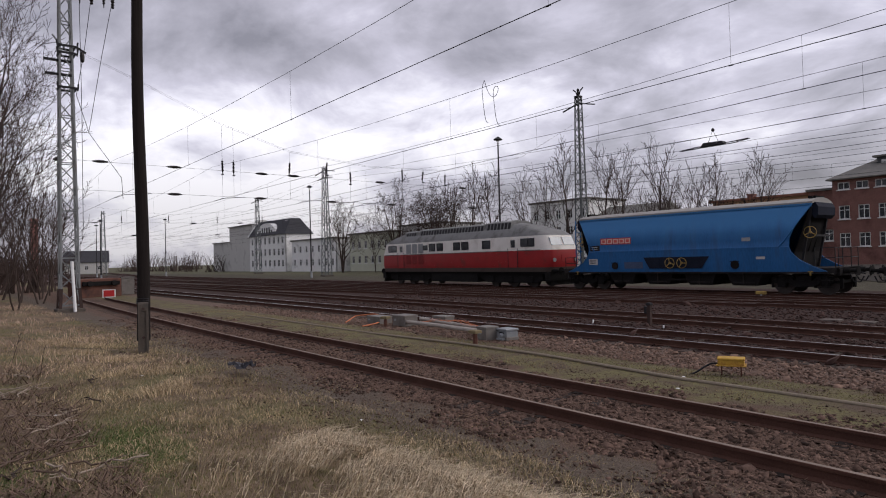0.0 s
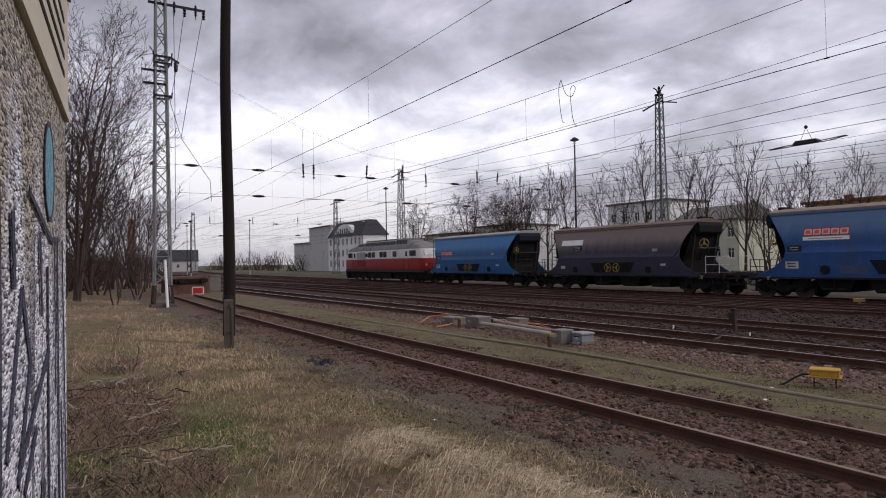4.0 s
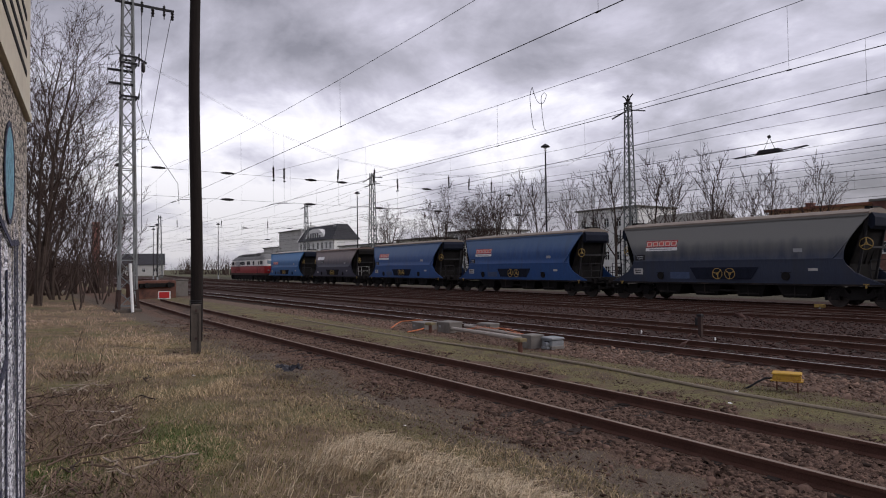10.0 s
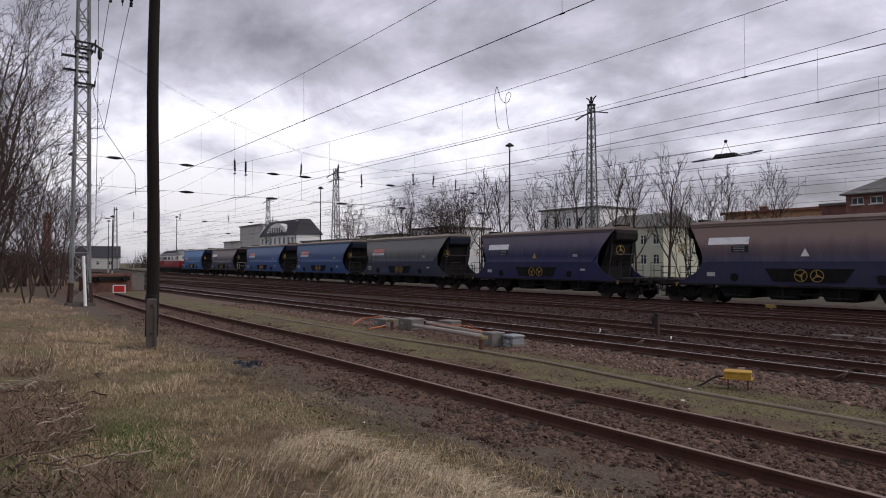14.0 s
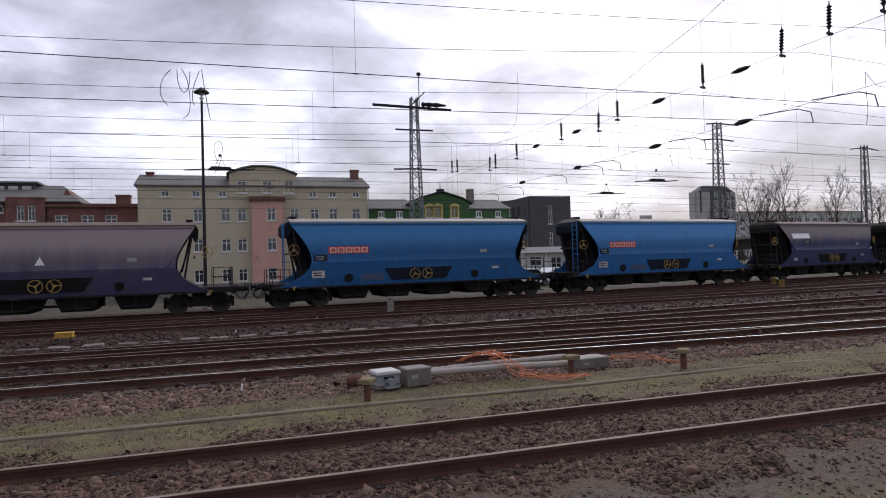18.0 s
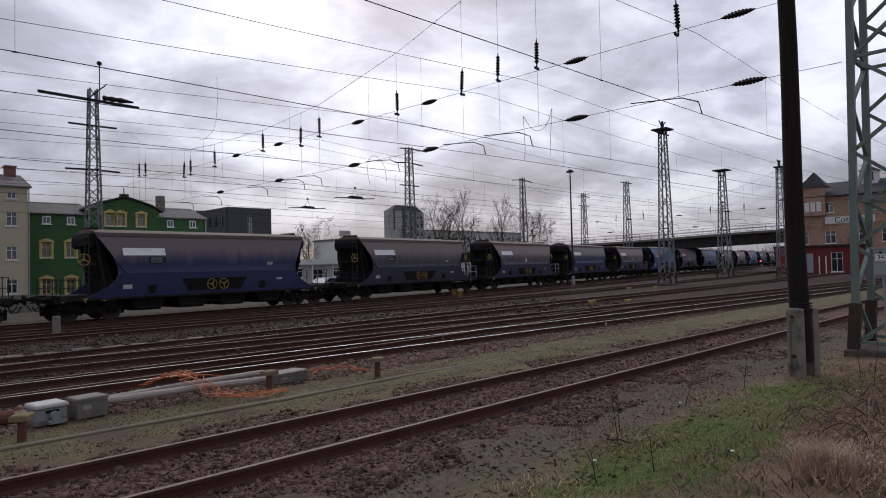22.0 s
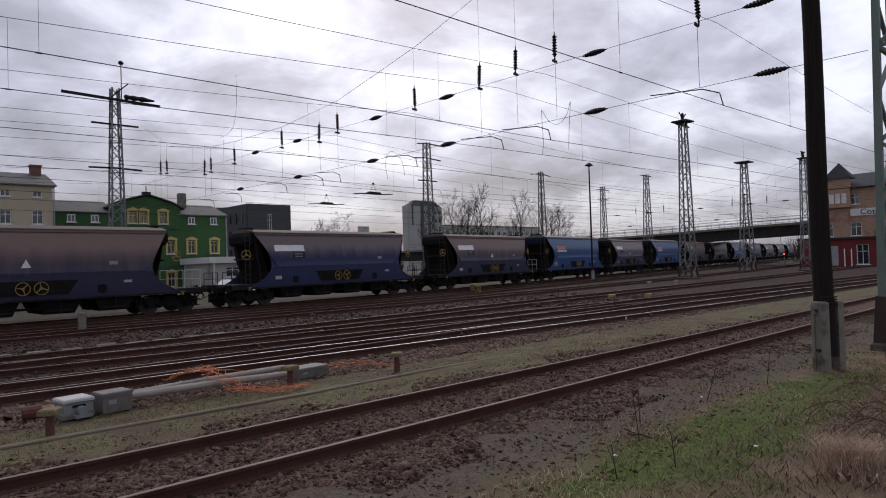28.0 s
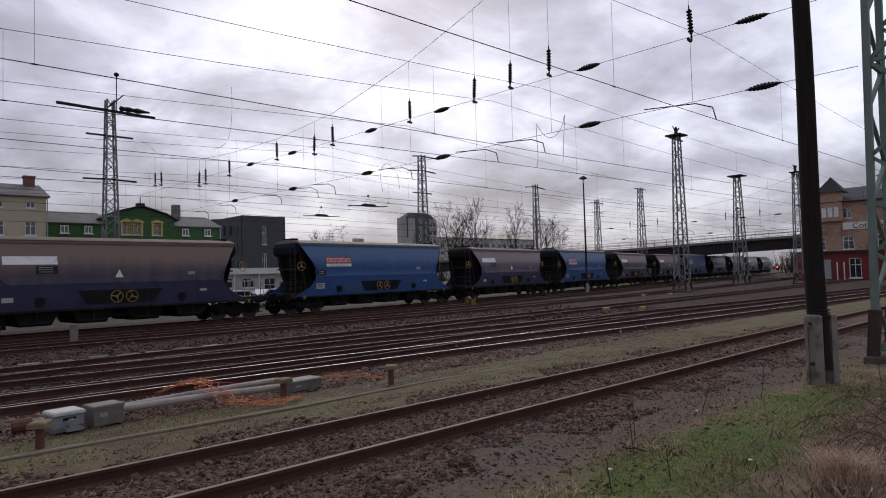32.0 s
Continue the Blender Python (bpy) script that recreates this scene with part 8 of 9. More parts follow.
def stop_board():
    t = thing("stop_board", Matrix.Translation((-48.2, 9.1, -0.15)) @ Matrix.Rotation(radians(72), 4, "Z"), "red stop board with a white border at the siding end", "sign")
    part("border", Shape().box(-0.4, -0.02, 0.12, 0.4, 0.02, 0.66), M["white"], t)
    part("field", Shape().box(-0.33, -0.035, 0.18, 0.33, -0.021, 0.6), M["red"], t)
    part("post", Shape().bar((0, 0.05, -0.1), (0, 0.05, 0.6), 0.06, 0.06), M["galv"], t)
    t = thing("buffer_stop", Matrix.Translation((-53.2, 9.2, -0.15)) @ Matrix.Rotation(radians(14), 4, "Z"), "rusty sheet-clad buffer stop at the siding end", "buffer stop")
    part("body", Shape().tapered(-0.9, -1.6, 0, 0.9, 1.4, 1.35, 0.06), M["rustbox"], t)
    part("beam", Shape().box(0.9, -1.4, 0.85, 1.1, 1.2, 1.15), M["black"], t)
    for y in (-0.95, 0.75):
        part("pad", Shape().tube((1.1, y, 1.0), (1.3, y, 1.0), 0.2, None, 10), M["black"], t)
    t = thing("relay_box", (-55.3, 11.7, -0.15), "small grey relay cabinet beside the tracks", "cabinet")
    part("body", Shape().tapered(-0.45, -0.45, 0, 0.45, 0.45, 1.3, 0.05), M["sheet"], t)
    part("cap", Shape().box(-0.5, -0.5, 1.3, 0.5, 0.5, 1.37), M["sheet"], t)
    t = thing("marker_pole", (-36.3, 5.35, -0.15), "white painted marker pole at the mast foot", "pole")
    part("shaft", Shape().tube((0, 0, 0), (-0.1, -0.1, 2.5), 0.075, 0.07, 10), M["white"], t, smooth=True)
    t = thing("ground_cover", (-12.3, 4.65, 0.0), "crumpled black plastic sheet on the ground", "plastic sheet")
    s = Shape()
    rnd = random.Random(12)
    rows = [[Vector((x, y + rnd.uniform(-0.05, 0.05), 0.02 + abs(rnd.gauss(0, 0.07)) * math.exp(-2 * (x * x + y * y)))) for x in np.linspace(-0.3, 0.3, 10)] for y in np.linspace(-0.16, 0.16, 8)]
    s.strips(rows)
    part("sheet", s, mat("black_plastic", (0.022, 0.022, 0.028), 0.5, 0, 0.3, 6, 40, 0.1), t)


stop_board()


def wall_paint():
    """Pebble-dash with sprayed paint on its lower part."""
    m = bpy.data.materials.new("painted_pebbledash")
    m.use_nodes = True
    nt = m.node_tree
    n, l = nt.nodes.new, nt.links.new
    b = nt.nodes["Principled BSDF"]
    b.inputs["Roughness"].default_value = 0.85
    tc = n("ShaderNodeTexCoord")

    def vor(scale):
        v = n("ShaderNodeTexVoronoi")
        v.inputs["Scale"].default_value = scale
        mv = n("ShaderNodeMapping")
        mv.inputs["Scale"].default_value = (0.33, 0.33, 1)
        l(tc.outputs["Object"], mv.inputs[0]), l(mv.outputs[0], v.inputs["Vector"])
        return v

    def rng(sock, a, c, lo=0.0, hi=1.0):
        t = n("ShaderNodeMapRange")
        t.inputs["From Min"].default_value, t.inputs["From Max"].default_value, t.inputs["To Min"].default_value, t.inputs["To Max"].default_value = a, c, lo, hi
        l(sock, t.inputs["Value"])
        return t.outputs[0]

    def mix(f, a, c):
        t = n("ShaderNodeMix")
        t.data_type = "RGBA"
        for s, v in (("A", a), ("B", c)):
            if isinstance(v, tuple):
                t.inputs[s].default_value = (*v, 1)
            else:
                l(v, t.inputs[s])
        l(f, t.inputs["Factor"])
        return t.outputs["Result"]
    peb = vor(130)
    grey = n("ShaderNodeSeparateColor")
    l(peb.outputs["Color"], grey.inputs[0])
    stone = mix(rng(grey.outputs[0], 0.15, 0.85), (0.05, 0.042, 0.036), (0.48, 0.42, 0.35))
    mp = n("ShaderNodeMapping")
    mp.inputs["Scale"].default_value = (3.6, 3.6, 0.3)
    l(tc.outputs["Object"], mp.inputs[0])
    st = n("ShaderNodeTexNoise")
    st.inputs["Scale"].default_value, st.inputs["Detail"].default_value = 1.6, 3
    l(mp.outputs[0], st.inputs["Vector"])
    sp = n("ShaderNodeSeparateXYZ")
    l(tc.outputs["Object"], sp.inputs[0])
    ad = n("ShaderNodeMath")
    ad.operation = "MULTIPLY_ADD"
    ad.inputs[1].default_value = -1.5
    l(st.outputs["Fac"], ad.inputs[0]), l(sp.outputs["Z"], ad.inputs[2])
    painted = rng(ad.outputs[0], 1.62, 1.3)
    pale = mix(rng(grey.outputs[1], 0.15, 0.8), (0.12, 0.12, 0.15), (0.84, 0.84, 0.9))
    col = mix(painted, stone, pale)
    st2 = n("ShaderNodeTexNoise")
    st2.inputs["Scale"].default_value, st2.inputs["Detail"].default_value = 2.6, 1
    l(mp.outputs[0], st2.inputs["Vector"])
    strokes = rng(st2.outputs["Fac"], 0.60, 0.63, 0.0, 0.75)
    strokes_low = n("ShaderNodeMath")
    strokes_low.operation = "MULTIPLY"
    l(strokes, strokes_low.inputs[0]), l(painted, strokes_low.inputs[1])
    col = mix(strokes_low.outputs[0], col, (0.035, 0.035, 0.05))
    l(col, b.inputs["Base Color"])
    bp = n("ShaderNodeBump")
    bp.inputs["Strength"].default_value, bp.inputs["Distance"].default_value = 1.0, 0.008
    inv = rng(peb.outputs["Distance"], 0.0, 0.6, 1.0, 0.0)
    l(inv, bp.inputs["Height"]), l(bp.outputs[0], b.inputs["Normal"])
    return m


def hut():
    """A small pebble-dashed switch hut; its long wall ends at the corner seen beside the eye."""
    m = Matrix.Translation((-2.69, 0.12, -0.1)) @ Matrix.Rotation(radians(-5.2), 4, "Z")
    t = thing("switch_hut", m, "pebble-dashed concrete hut with sprayed paint and a cream vent band", "hut")
    dash = wall_paint()
    part("wall", Shape().box(0, -0.12, 0, 3.6, 0, 2.62), dash, t)
    part("wall", Shape().box(0, -2.6, 0, 0.12, -0.122, 2.62), dash, t)
    part("wall", Shape().box(3.48, -2.6, 0, 3.6, -0.122, 2.62), dash, t)
    part("wall", Shape().box(0.122, -2.6, 0, 3.478, -2.48, 2.62), dash, t)
    band = part("vent_band", Shape().box(0.0, -0.1, 2.625, 3.63, 0.009, 3.05), M["creamplate"], t)
    part("band_lip", Shape().box(0.0, 0.0095, 2.625, 3.63, 0.014, 2.65), M["creamplate"], band)
    for k in range(4):
        z = 2.74 + 0.06 * k
        part("vent_slot", Shape().box(0.16, 0.0092, z, 2.2, 0.011, z + 0.02), M["black"], band)
    part("roof", Shape().box(0.0, -2.7, 3.052, 3.7, 0.02, 3.18), M["concrete"], t)
    ink = mat("navy_spray", (0.05, 0.052, 0.08), 0.85, 0, 0.8, 60, 120, 0.6, 0.01)
    blue = mat("blue_spray", (0.13, 0.27, 0.34), 0.85, 0, 0.5, 40, 90, 0.6, 0.01)
    # the sprayed lettering: long upright strokes and wedges
    strokes = [(1.08, 2.07, 1.27, 1.78, 0.05), (1.08, 2.07, 0.95, 1.9, 0.06), (0.95, 1.92, 1.14, 1.7, 0.05), (0.58, 1.9, 1.12, 1.73, 0.05), (0.86, 1.75, 1.06, 1.66, 0.04), (0.62, 2.12, 0.6, 1.3, 0.045), (0.36, 2.2, 0.3, 1.1, 0.05), (0.2, 2.2, 0.06, 1.2, 0.04), (0.45, 2.2, 0.44, 1.75, 0.025), (0.8, 2.2, 0.76, 2.0, 0.05), (1.38, 2.26, 1.36, 0.6, 0.12), (1.22, 2.22, 1.2, 2.08, 0.06), (1.0, 2.28, 0.8, 2.24, 0.03), (0.8, 2.24, 0.55, 2.19, 0.03), (0.55, 2.19, 0.35, 2.2, 0.03), (0.75, 1.6, 0.9, 0.6, 0.07), (0.3, 1.7, 0.12, 0.5, 0.05), (0.5, 1.5, 0.45, 0.4, 0.06), (1.05, 1.6, 1.1, 0.4, 0.08), (0.16, 1.6, 0.1, 0.3, 0.03)]
    for k, (xa, za, xb, zb, w) in enumerate(strokes):
        d = Vector((xb - xa, 0, zb - za)).normalized()
        p = Vector((-d.z, 0, d.x)) * (w * 0.36)
        y = 0.003 + 0.0003 * k
        n = 8
        rows = []
        for j in range(n + 1):
            c = Vector((xa + (xb - xa) * j / n, y, za + (zb - za) * j / n))
            f = 0.75 + 0.35 * noise.noise((xa * 9, j * 0.9, za * 5))
            rows.append([c - p * f, c + p * f, c + p * f - Vector((0, 0.002, 0)), c - p * f - Vector((0, 0.002, 0))])
        part("sprayed_stroke", Shape().strips(rows, True), ink, t)
    drop = [(0.57 + 0.11 * math.cos(a), 2.375 + 0.13 * math.sin(a)) for a in np.linspace(0, 2 * math.pi, 19)[:-1]]
    part("sprayed_patch", Shape().prism(drop, "y", 0.002, 0.004), blue, t, "blue sprayed drop")
    ring = [[(0.57 + q * math.cos(a), y, 2.375 + (q + 0.015) * math.sin(a)) for q, y in ((0.108, 0.005), (0.122, 0.005), (0.122, 0.003), (0.108, 0.003))] for a in np.linspace(0, 2 * math.pi, 19)]
    part("sprayed_outline", Shape().strips(ring, True), ink, t)


hut()


def parked_car(x, y, turn, colour):
    t = thing("parked_car", Matrix.Translation((x, y, -0.17)) @ Matrix.Rotation(radians(turn), 4, "Z"), "small " + colour + " car parked beyond the tracks", "car", "parked cars")
    body = {"white": M["white"], "silver": M["galv"], "dark": M["steel_dark"]}[colour]
    side = [(-2.1, 0.3), (2.1, 0.3), (2.12, 0.75), (1.3, 0.9), (0.7, 1.42), (-1.2, 1.45), (-1.9, 0.95), (-2.12, 0.8)]
    part("body", Shape().prism(side, "y", -0.85, 0.85), body, t)
    for ys in (-0.856, 0.856):
        part("side_glass", Shape().prism([(-1.6, 0.95), (1.05, 0.95), (0.6, 1.35), (-1.1, 1.37)], "y", min(ys, ys * 1.005), max(ys, ys * 1.005)), M["glass"], t)
    for wx in (-1.3, 1.3):
        for wy in (-0.78, 0.78):
            w = part("wheel", Shape().tube((wx, wy - 0.1, 0.31), (wx, wy + 0.1, 0.31), 0.31, None, 14), M["rubber"], t)
            part("rim", Shape().tube((wx, wy - 0.11, 0.31), (wx, wy + 0.11, 0.31), 0.18, None, 10), M["galv"], w)


for x, y, a, c in ((22.5, 47.0, 12, "white"), (27.0, 49.5, 10, "white"), (31.5, 52.0, 12, "silver"), (38.0, 55.0, 12, "white"), (44.0, 58.0, 14, "dark"), (-120.0, -9.0, 5, "white"), (-126.0, -10.0, 5, "white")):
    parked_car(x, y, a, c)


def low_wall(x0, y0, x1, y1, h, label):
    t = thing("boundary_wall", (0, 0, 0), label, "wall")
    a, b = Vector((x0, y0, 0)), Vector((x1, y1, 0))
    n = int((b - a).length / 3)
    for k in range(n):
        p, q = a.lerp(b, k / n), a.lerp(b, (k + 0.985) / n)
        part("panel", Shape().bar(p + Vector((0, 0, h / 2 - 0.1)), q + Vector((0, 0, h / 2 - 0.1)), 0.12, h + 0.2), M["concrete"], t)


low_wall(-60, 46.0, 12, 48.5, 0.9, "low grey concrete panel wall beyond the tracks")


def signal(x, y):
    t = thing("track_signal", (x, y, -0.15), "small dark track signal showing a red light", "signal", "signals by the bridge")
    part("post", Shape().tube((0, 0, 0), (0, 0, 1.4), 0.06, None, 8), M["galv"], t)
    part("head", Shape().box(-0.1, -0.2, 1.4, 0.1, 0.2, 2.1), M["black"], t)
    red = bpy.data.materials.new("signal_red")
    red.use_nodes = True
    b = red.node_tree.nodes["Principled BSDF"]
    b.inputs["Base Color"].default_value = (0.5, 0.01, 0.01, 1)
    b.inputs["Emission Color"].default_value, b.inputs["Emission Strength"].default_value = (1, 0.06, 0.04, 1), 6.0
    part("lens", Shape().tube((-0.1, 0, 1.85), (-0.13, 0, 1.85), 0.1, None, 12), red, t)


signal(112, 38.8)
signal(112, 34.8)

# ---- stones, grass and litter ----


def tri_mesh(name, verts, faces, material):
    """One mesh of triangles from arrays."""
    me = bpy.data.meshes.new(name)
    me.vertices.add(len(verts))
    me.vertices.foreach_set("co", np.ascontiguousarray(verts, dtype=np.float32).ravel())
    me.loops.add(faces.size)
    me.loops.foreach_set("vertex_index", np.ascontiguousarray(faces, dtype=np.int32).ravel())
    me.polygons.add(len(faces))
    me.polygons.foreach_set("loop_start", np.arange(0, faces.size, 3, dtype=np.int32))
    me.update(calc_edges=True)
    me.materials.append(material)
    return me


def height_grid():
    gx, gy = np.arange(-45, 46, 0.5), np.arange(-8, 32, 0.5)
    z = np.array([[ground_z(float(x), float(y)) for x in gx] for y in gy])
    return gx, gy, z


GX, GY, GZ = height_grid()


def ground_at(x, y):
    i, j = np.clip((x - GX[0]) / 0.5, 0, len(GX) - 2), np.clip((y - GY[0]) / 0.5, 0, len(GY) - 2)
    i0, j0 = i.astype(int), j.astype(int)
    u, v = i - i0, j - j0
    return (GZ[j0, i0] * (1 - u) + GZ[j0, i0 + 1] * u) * (1 - v) + (GZ[j0 + 1, i0] * (1 - u) + GZ[j0 + 1, i0 + 1] * u) * v


OCTA = np.array([(1, 0, 0), (-1, 0, 0), (0, 1, 0), (0, -1, 0), (0, 0, 1), (0, 0, -1)], float)
OCTF = np.array([(0, 2, 4), (2, 1, 4), (1, 3, 4), (3, 0, 4), (2, 0, 5), (1, 2, 5), (3, 1, 5), (0, 3, 5)])
CHIP = np.array([(-1, -0.8, -0.7), (0.9, -1, -0.7), (1, 0.7, -0.7), (-0.7, 1, -0.7), (-0.8, -0.6, 0.8), (0.7, -0.7, 0.6), (0.8, 0.5, 0.9), (-0.5, 0.8, 0.7)])
CHIPF = np.array([(4, 5, 6), (4, 6, 7), (0, 1, 5), (0, 5, 4), (1, 2, 6), (1, 6, 5), (2, 3, 7), (2, 7, 6), (3, 0, 4), (3, 4, 7)])


def stones(name, x, y, size, lift, material, label, seed, chips=False):
    rs = np.random.RandomState(seed)
    n = len(x)
    base, tris = (CHIP * 0.8, CHIPF) if chips else (OCTA, OCTF)
    k = len(base)
    v = base[None] * (1 + rs.uniform(-0.35, 0.35, (n, k, 1))) + rs.uniform(-0.22, 0.22, (n, k, 3))
    v *= (size * np.exp(rs.normal(-0.12, 0.42, n)))[:, None, None] * np.stack([rs.uniform(0.8, 1.4, n), rs.uniform(0.6, 1.0, n), rs.uniform(0.3, 0.65, n)], 1)[:, None]
    # each stone lies at its own tilt
    tx, ty = rs.normal(0, 0.35, n)[:, None], rs.normal(0, 0.35, n)[:, None]
    v[..., 2] += v[..., 0] * tx + v[..., 1] * ty
    a = rs.uniform(0, 6.28, n)
    c, s = np.cos(a)[:, None], np.sin(a)[:, None]
    v = np.stack([v[..., 0] * c - v[..., 1] * s, v[..., 0] * s + v[..., 1] * c, v[..., 2]], -1)
    v += np.stack([x, y, ground_at(x, y) + lift], 1)[:, None]
    f = tris[None] + k * np.arange(n)[:, None, None]
    ob = new(name, tri_mesh(name, v.reshape(-1, 3), f.reshape(-1, 3), material))
    return tagged(ob, label, "gravel", kind="stuff")


def scatter(n, x0, x1, y0, y1, seed, near=8.0):
    """Places in a strip, thicker near the eye."""
    rs = np.random.RandomState(seed)
    x, y = rs.uniform(x0, x1, n * 3), rs.uniform(y0, y1, n * 3)
    keep = rs.uniform(0, 1, n * 3) < np.clip(near / np.maximum(np.hypot(x, y), 0.1), 0, 1) ** 1.3
    return x[keep][:n], y[keep][:n]


x, y = scatter(64000, -30, 26, 5.2, 9.1, 1, 7.5)
edge = np.abs(y - 7.2) < 1.75 + 0.35 * np.sin(x * 1.7) + 0.2 * np.sin(x * 5.1)
rail = (np.abs(np.abs(y - 7.23) - 0.755) > 0.09)
x, y = x[edge & rail], y[edge & rail]
stones("siding_ballast", x, y, 0.025, 0.003, M["stone"], "coarse brown ballast stones round the siding rails", 2, True)
x, y = scatter(9000, -28, 24, 3.6, 5.6, 3, 6.0)
stones("loose_gravel", x, y, 0.02, 0.0, M["stone"], "loose small stones along the edge of the grass", 4)
x, y = scatter(16000, -34, 28, 11.1, 13.0, 5, 13.0)
pale_stone = mat("pale_ballast_stone", (0.14, 0.09, 0.067), 0.95, 0, 0.3, 9, 60, 0.2, island=0.45)
stones("shoulder_ballast", x, y, 0.034, 0.01, pale_stone, "pale brown ballast stones on the track shoulder", 6, True)
x, y = scatter(16000, -26, 22, 8.9, 11.2, 45, 11.0)
stones("strip_grit", x, y, 0.012, 0.0, M["stone"], "loose grit on the strip between tracks", 46)
x, y = scatter(26000, -34, 34, 13.0, 30.0, 7, 18.0)
free = np.ones(len(x), bool)
for key in ("second", "third", "fourth", "fifth"):
    yc = np.array([LINES[key](float(v)) for v in x])
    free &= np.abs(np.abs(y - yc) - 0.755) > 0.1
dark_stone = mat("rusty_ballast_stone", (0.058, 0.032, 0.026), 0.95, 0, 0.3, 9, 60, 0.2, island=0.4)
stones("track_ballast", x[free], y[free], 0.05, 0.02, dark_stone, "rust-brown ballast stones between the main tracks", 8)


def blades(name, x, y, h, w, lean, material, label, seed, dirn=None):
    """Bent tapering blades of grass."""
    rs = np.random.RandomState(seed)
    n = len(x)
    a = rs.uniform(0, 6.28, n) if dirn is None else rs.normal(dirn, 0.7, n)
    hh = h * rs.uniform(0.45, 1.25, n)
    ww = w * rs.uniform(0.6, 1.3, n)
    ln = lean * rs.uniform(0.3, 1.4, n) * hh
    base = np.stack([x, y, ground_at(x, y) - 0.01], 1)
    d = np.stack([np.cos(a), np.sin(a), 0 * a], 1)
    b = rs.uniform(0, 6.28, n)
    side = np.stack([np.cos(b), np.sin(b), 0 * b], 1) * ww[:, None]
    mid = base + d * (ln * 0.35)[:, None] + np.array([0, 0, 1]) * (hh * 0.6)[:, None]
    tip = base + d * ln[:, None] + np.array([0, 0, 1]) * (hh * np.clip(1.05 - 0.35 * lean, 0.3, 1))[:, None]
    v = np.stack([base - side, base + side, mid - side * 0.7, mid + side * 0.7, tip], 1)
    f = np.array([(0, 1, 3), (0, 3, 2), (2, 3, 4)])[None] + 5 * np.arange(n)[:, None, None]
    ob = new(name, tri_mesh(name, v.reshape(-1, 3), f.reshape(-1, 3), material))
    return tagged(ob, label, "grass", kind="stuff")


DRY = mat("dry_grass", (0.44, 0.335, 0.205), 0.9, 0, 0.2, 2, 20, 0, island=0.4)
FADE = mat("faded_grass", (0.265, 0.205, 0.105), 0.9, 0, 0.25, 2, 20, 0, island=0.4)
GREEN = mat("fresh_grass", (0.125, 0.215, 0.028), 0.8, 0, 0.25, 2, 20, 0, island=0.35)
MOSS = mat("dark_green_grass", (0.075, 0.115, 0.03), 0.85, 0, 0.25, 2, 20, 0, island=0.4)
STRAW = mat("pale_straw", (0.6, 0.49, 0.34), 0.9, 0, 0.2, 2, 20, 0, island=0.4)
REED = mat("dead_stalks", (0.43, 0.31, 0.225), 0.9, 0, 0.2, 2, 20, 0, island=0.4)
OLIVE = mat("olive_grass", (0.145, 0.13, 0.052), 0.9, 0, 0.25, 2, 20, 0, island=0.4)
TANGLE = mat("brown_stalks", (0.24, 0.165, 0.115), 0.9, 0, 0.25, 2, 20, 0, island=0.5)
BROWN = mat("brown_litter", (0.15, 0.10, 0.072), 0.9, 0, 0.25, 2, 20, 0, island=0.4)


def patchy(x, y, scale, cut, seed):
    return np.array([noise.noise((float(a) * scale, float(b) * scale, seed)) for a, b in zip(x, y)]) > cut


x, y = scatter(60000, -40, 18, -3.5, 5.1, 11, 6.0)
ok = y < 4.7 + 0.3 * np.sin(x * 0.9)
x, y = x[ok], y[ok]
k = patchy(x, y, 0.8, -0.15, 1.0)
blades("short_grass", x[k], y[k], 0.075, 0.0035, 0.9, FADE, "short faded grass over the bank", 12)
x3, y3 = scatter(60000, -30, -2.5, 0.2, 5.0, 61, 7.0)
blades("short_grass", x3, y3, 0.06, 0.003, 1.0, OLIVE, "short olive grass over the bank", 62)
x3, y3 = scatter(30000, -20, -2.5, 0.6, 5.0, 63, 7.0)
k3 = patchy(x3, y3, 1.1, -0.05, 6.6)
blades("dry_turf", x3[k3], y3[k3], 0.1, 0.0025, 1.3, DRY, "thin dry straw over the bank", 64)
k2 = patchy(x, y, 0.55, 0.08, 7.0)
blades("dry_turf", x[k2][:22000], y[k2][:22000], 0.11, 0.0035, 1.1, DRY, "dry straw-coloured grass over the bank", 13)
rs = np.random.RandomState(14)
# the long dry tussocks in front of the siding
u, off = rs.uniform(0, 1, 13000), rs.normal(0, 0.38, 13000)
x, y = -7.0 + 5.6 * u, 3.3 + 0.9 * u + off - 0.55 * np.abs(off)
keep = patchy(x, y, 1.3, -0.25, 3.0)
blades("dry_tussocks", x[keep], y[keep], 0.27, 0.0036, 1.2, STRAW, "long dry windswept grass in front of the siding", 15, 0.5)
u = rs.uniform(0, 1, 9000)
x, y = -22 + 11 * u, 3.1 + rs.normal(0, 0.6, 9000)
keep = patchy(x, y, 0.9, -0.05, 4.0)
blades("dry_tussocks", x[keep], y[keep], 0.17, 0.004, 1.1, DRY, "dry grass round the foot of the tarred pole", 16)
x, y = rs.uniform(-45, -14, 9000), rs.uniform(-3, 4.6, 9000)
keep = patchy(x, y, 0.35, -0.1, 5.0)
blades("dry_meadow", x[keep], y[keep], 0.2, 0.007, 1.0, REED, "dry brown grass of the meadow under the trees", 17)
x, y = rs.uniform(-26, 3, 26000), rs.uniform(4.0, 5.9, 26000)
keep = patchy(x, y, 0.8, -0.12, 21.0)
blades("short_grass", x[keep], y[keep], 0.04, 0.003, 1.2, FADE, "sparse trodden grass along the path", 73)
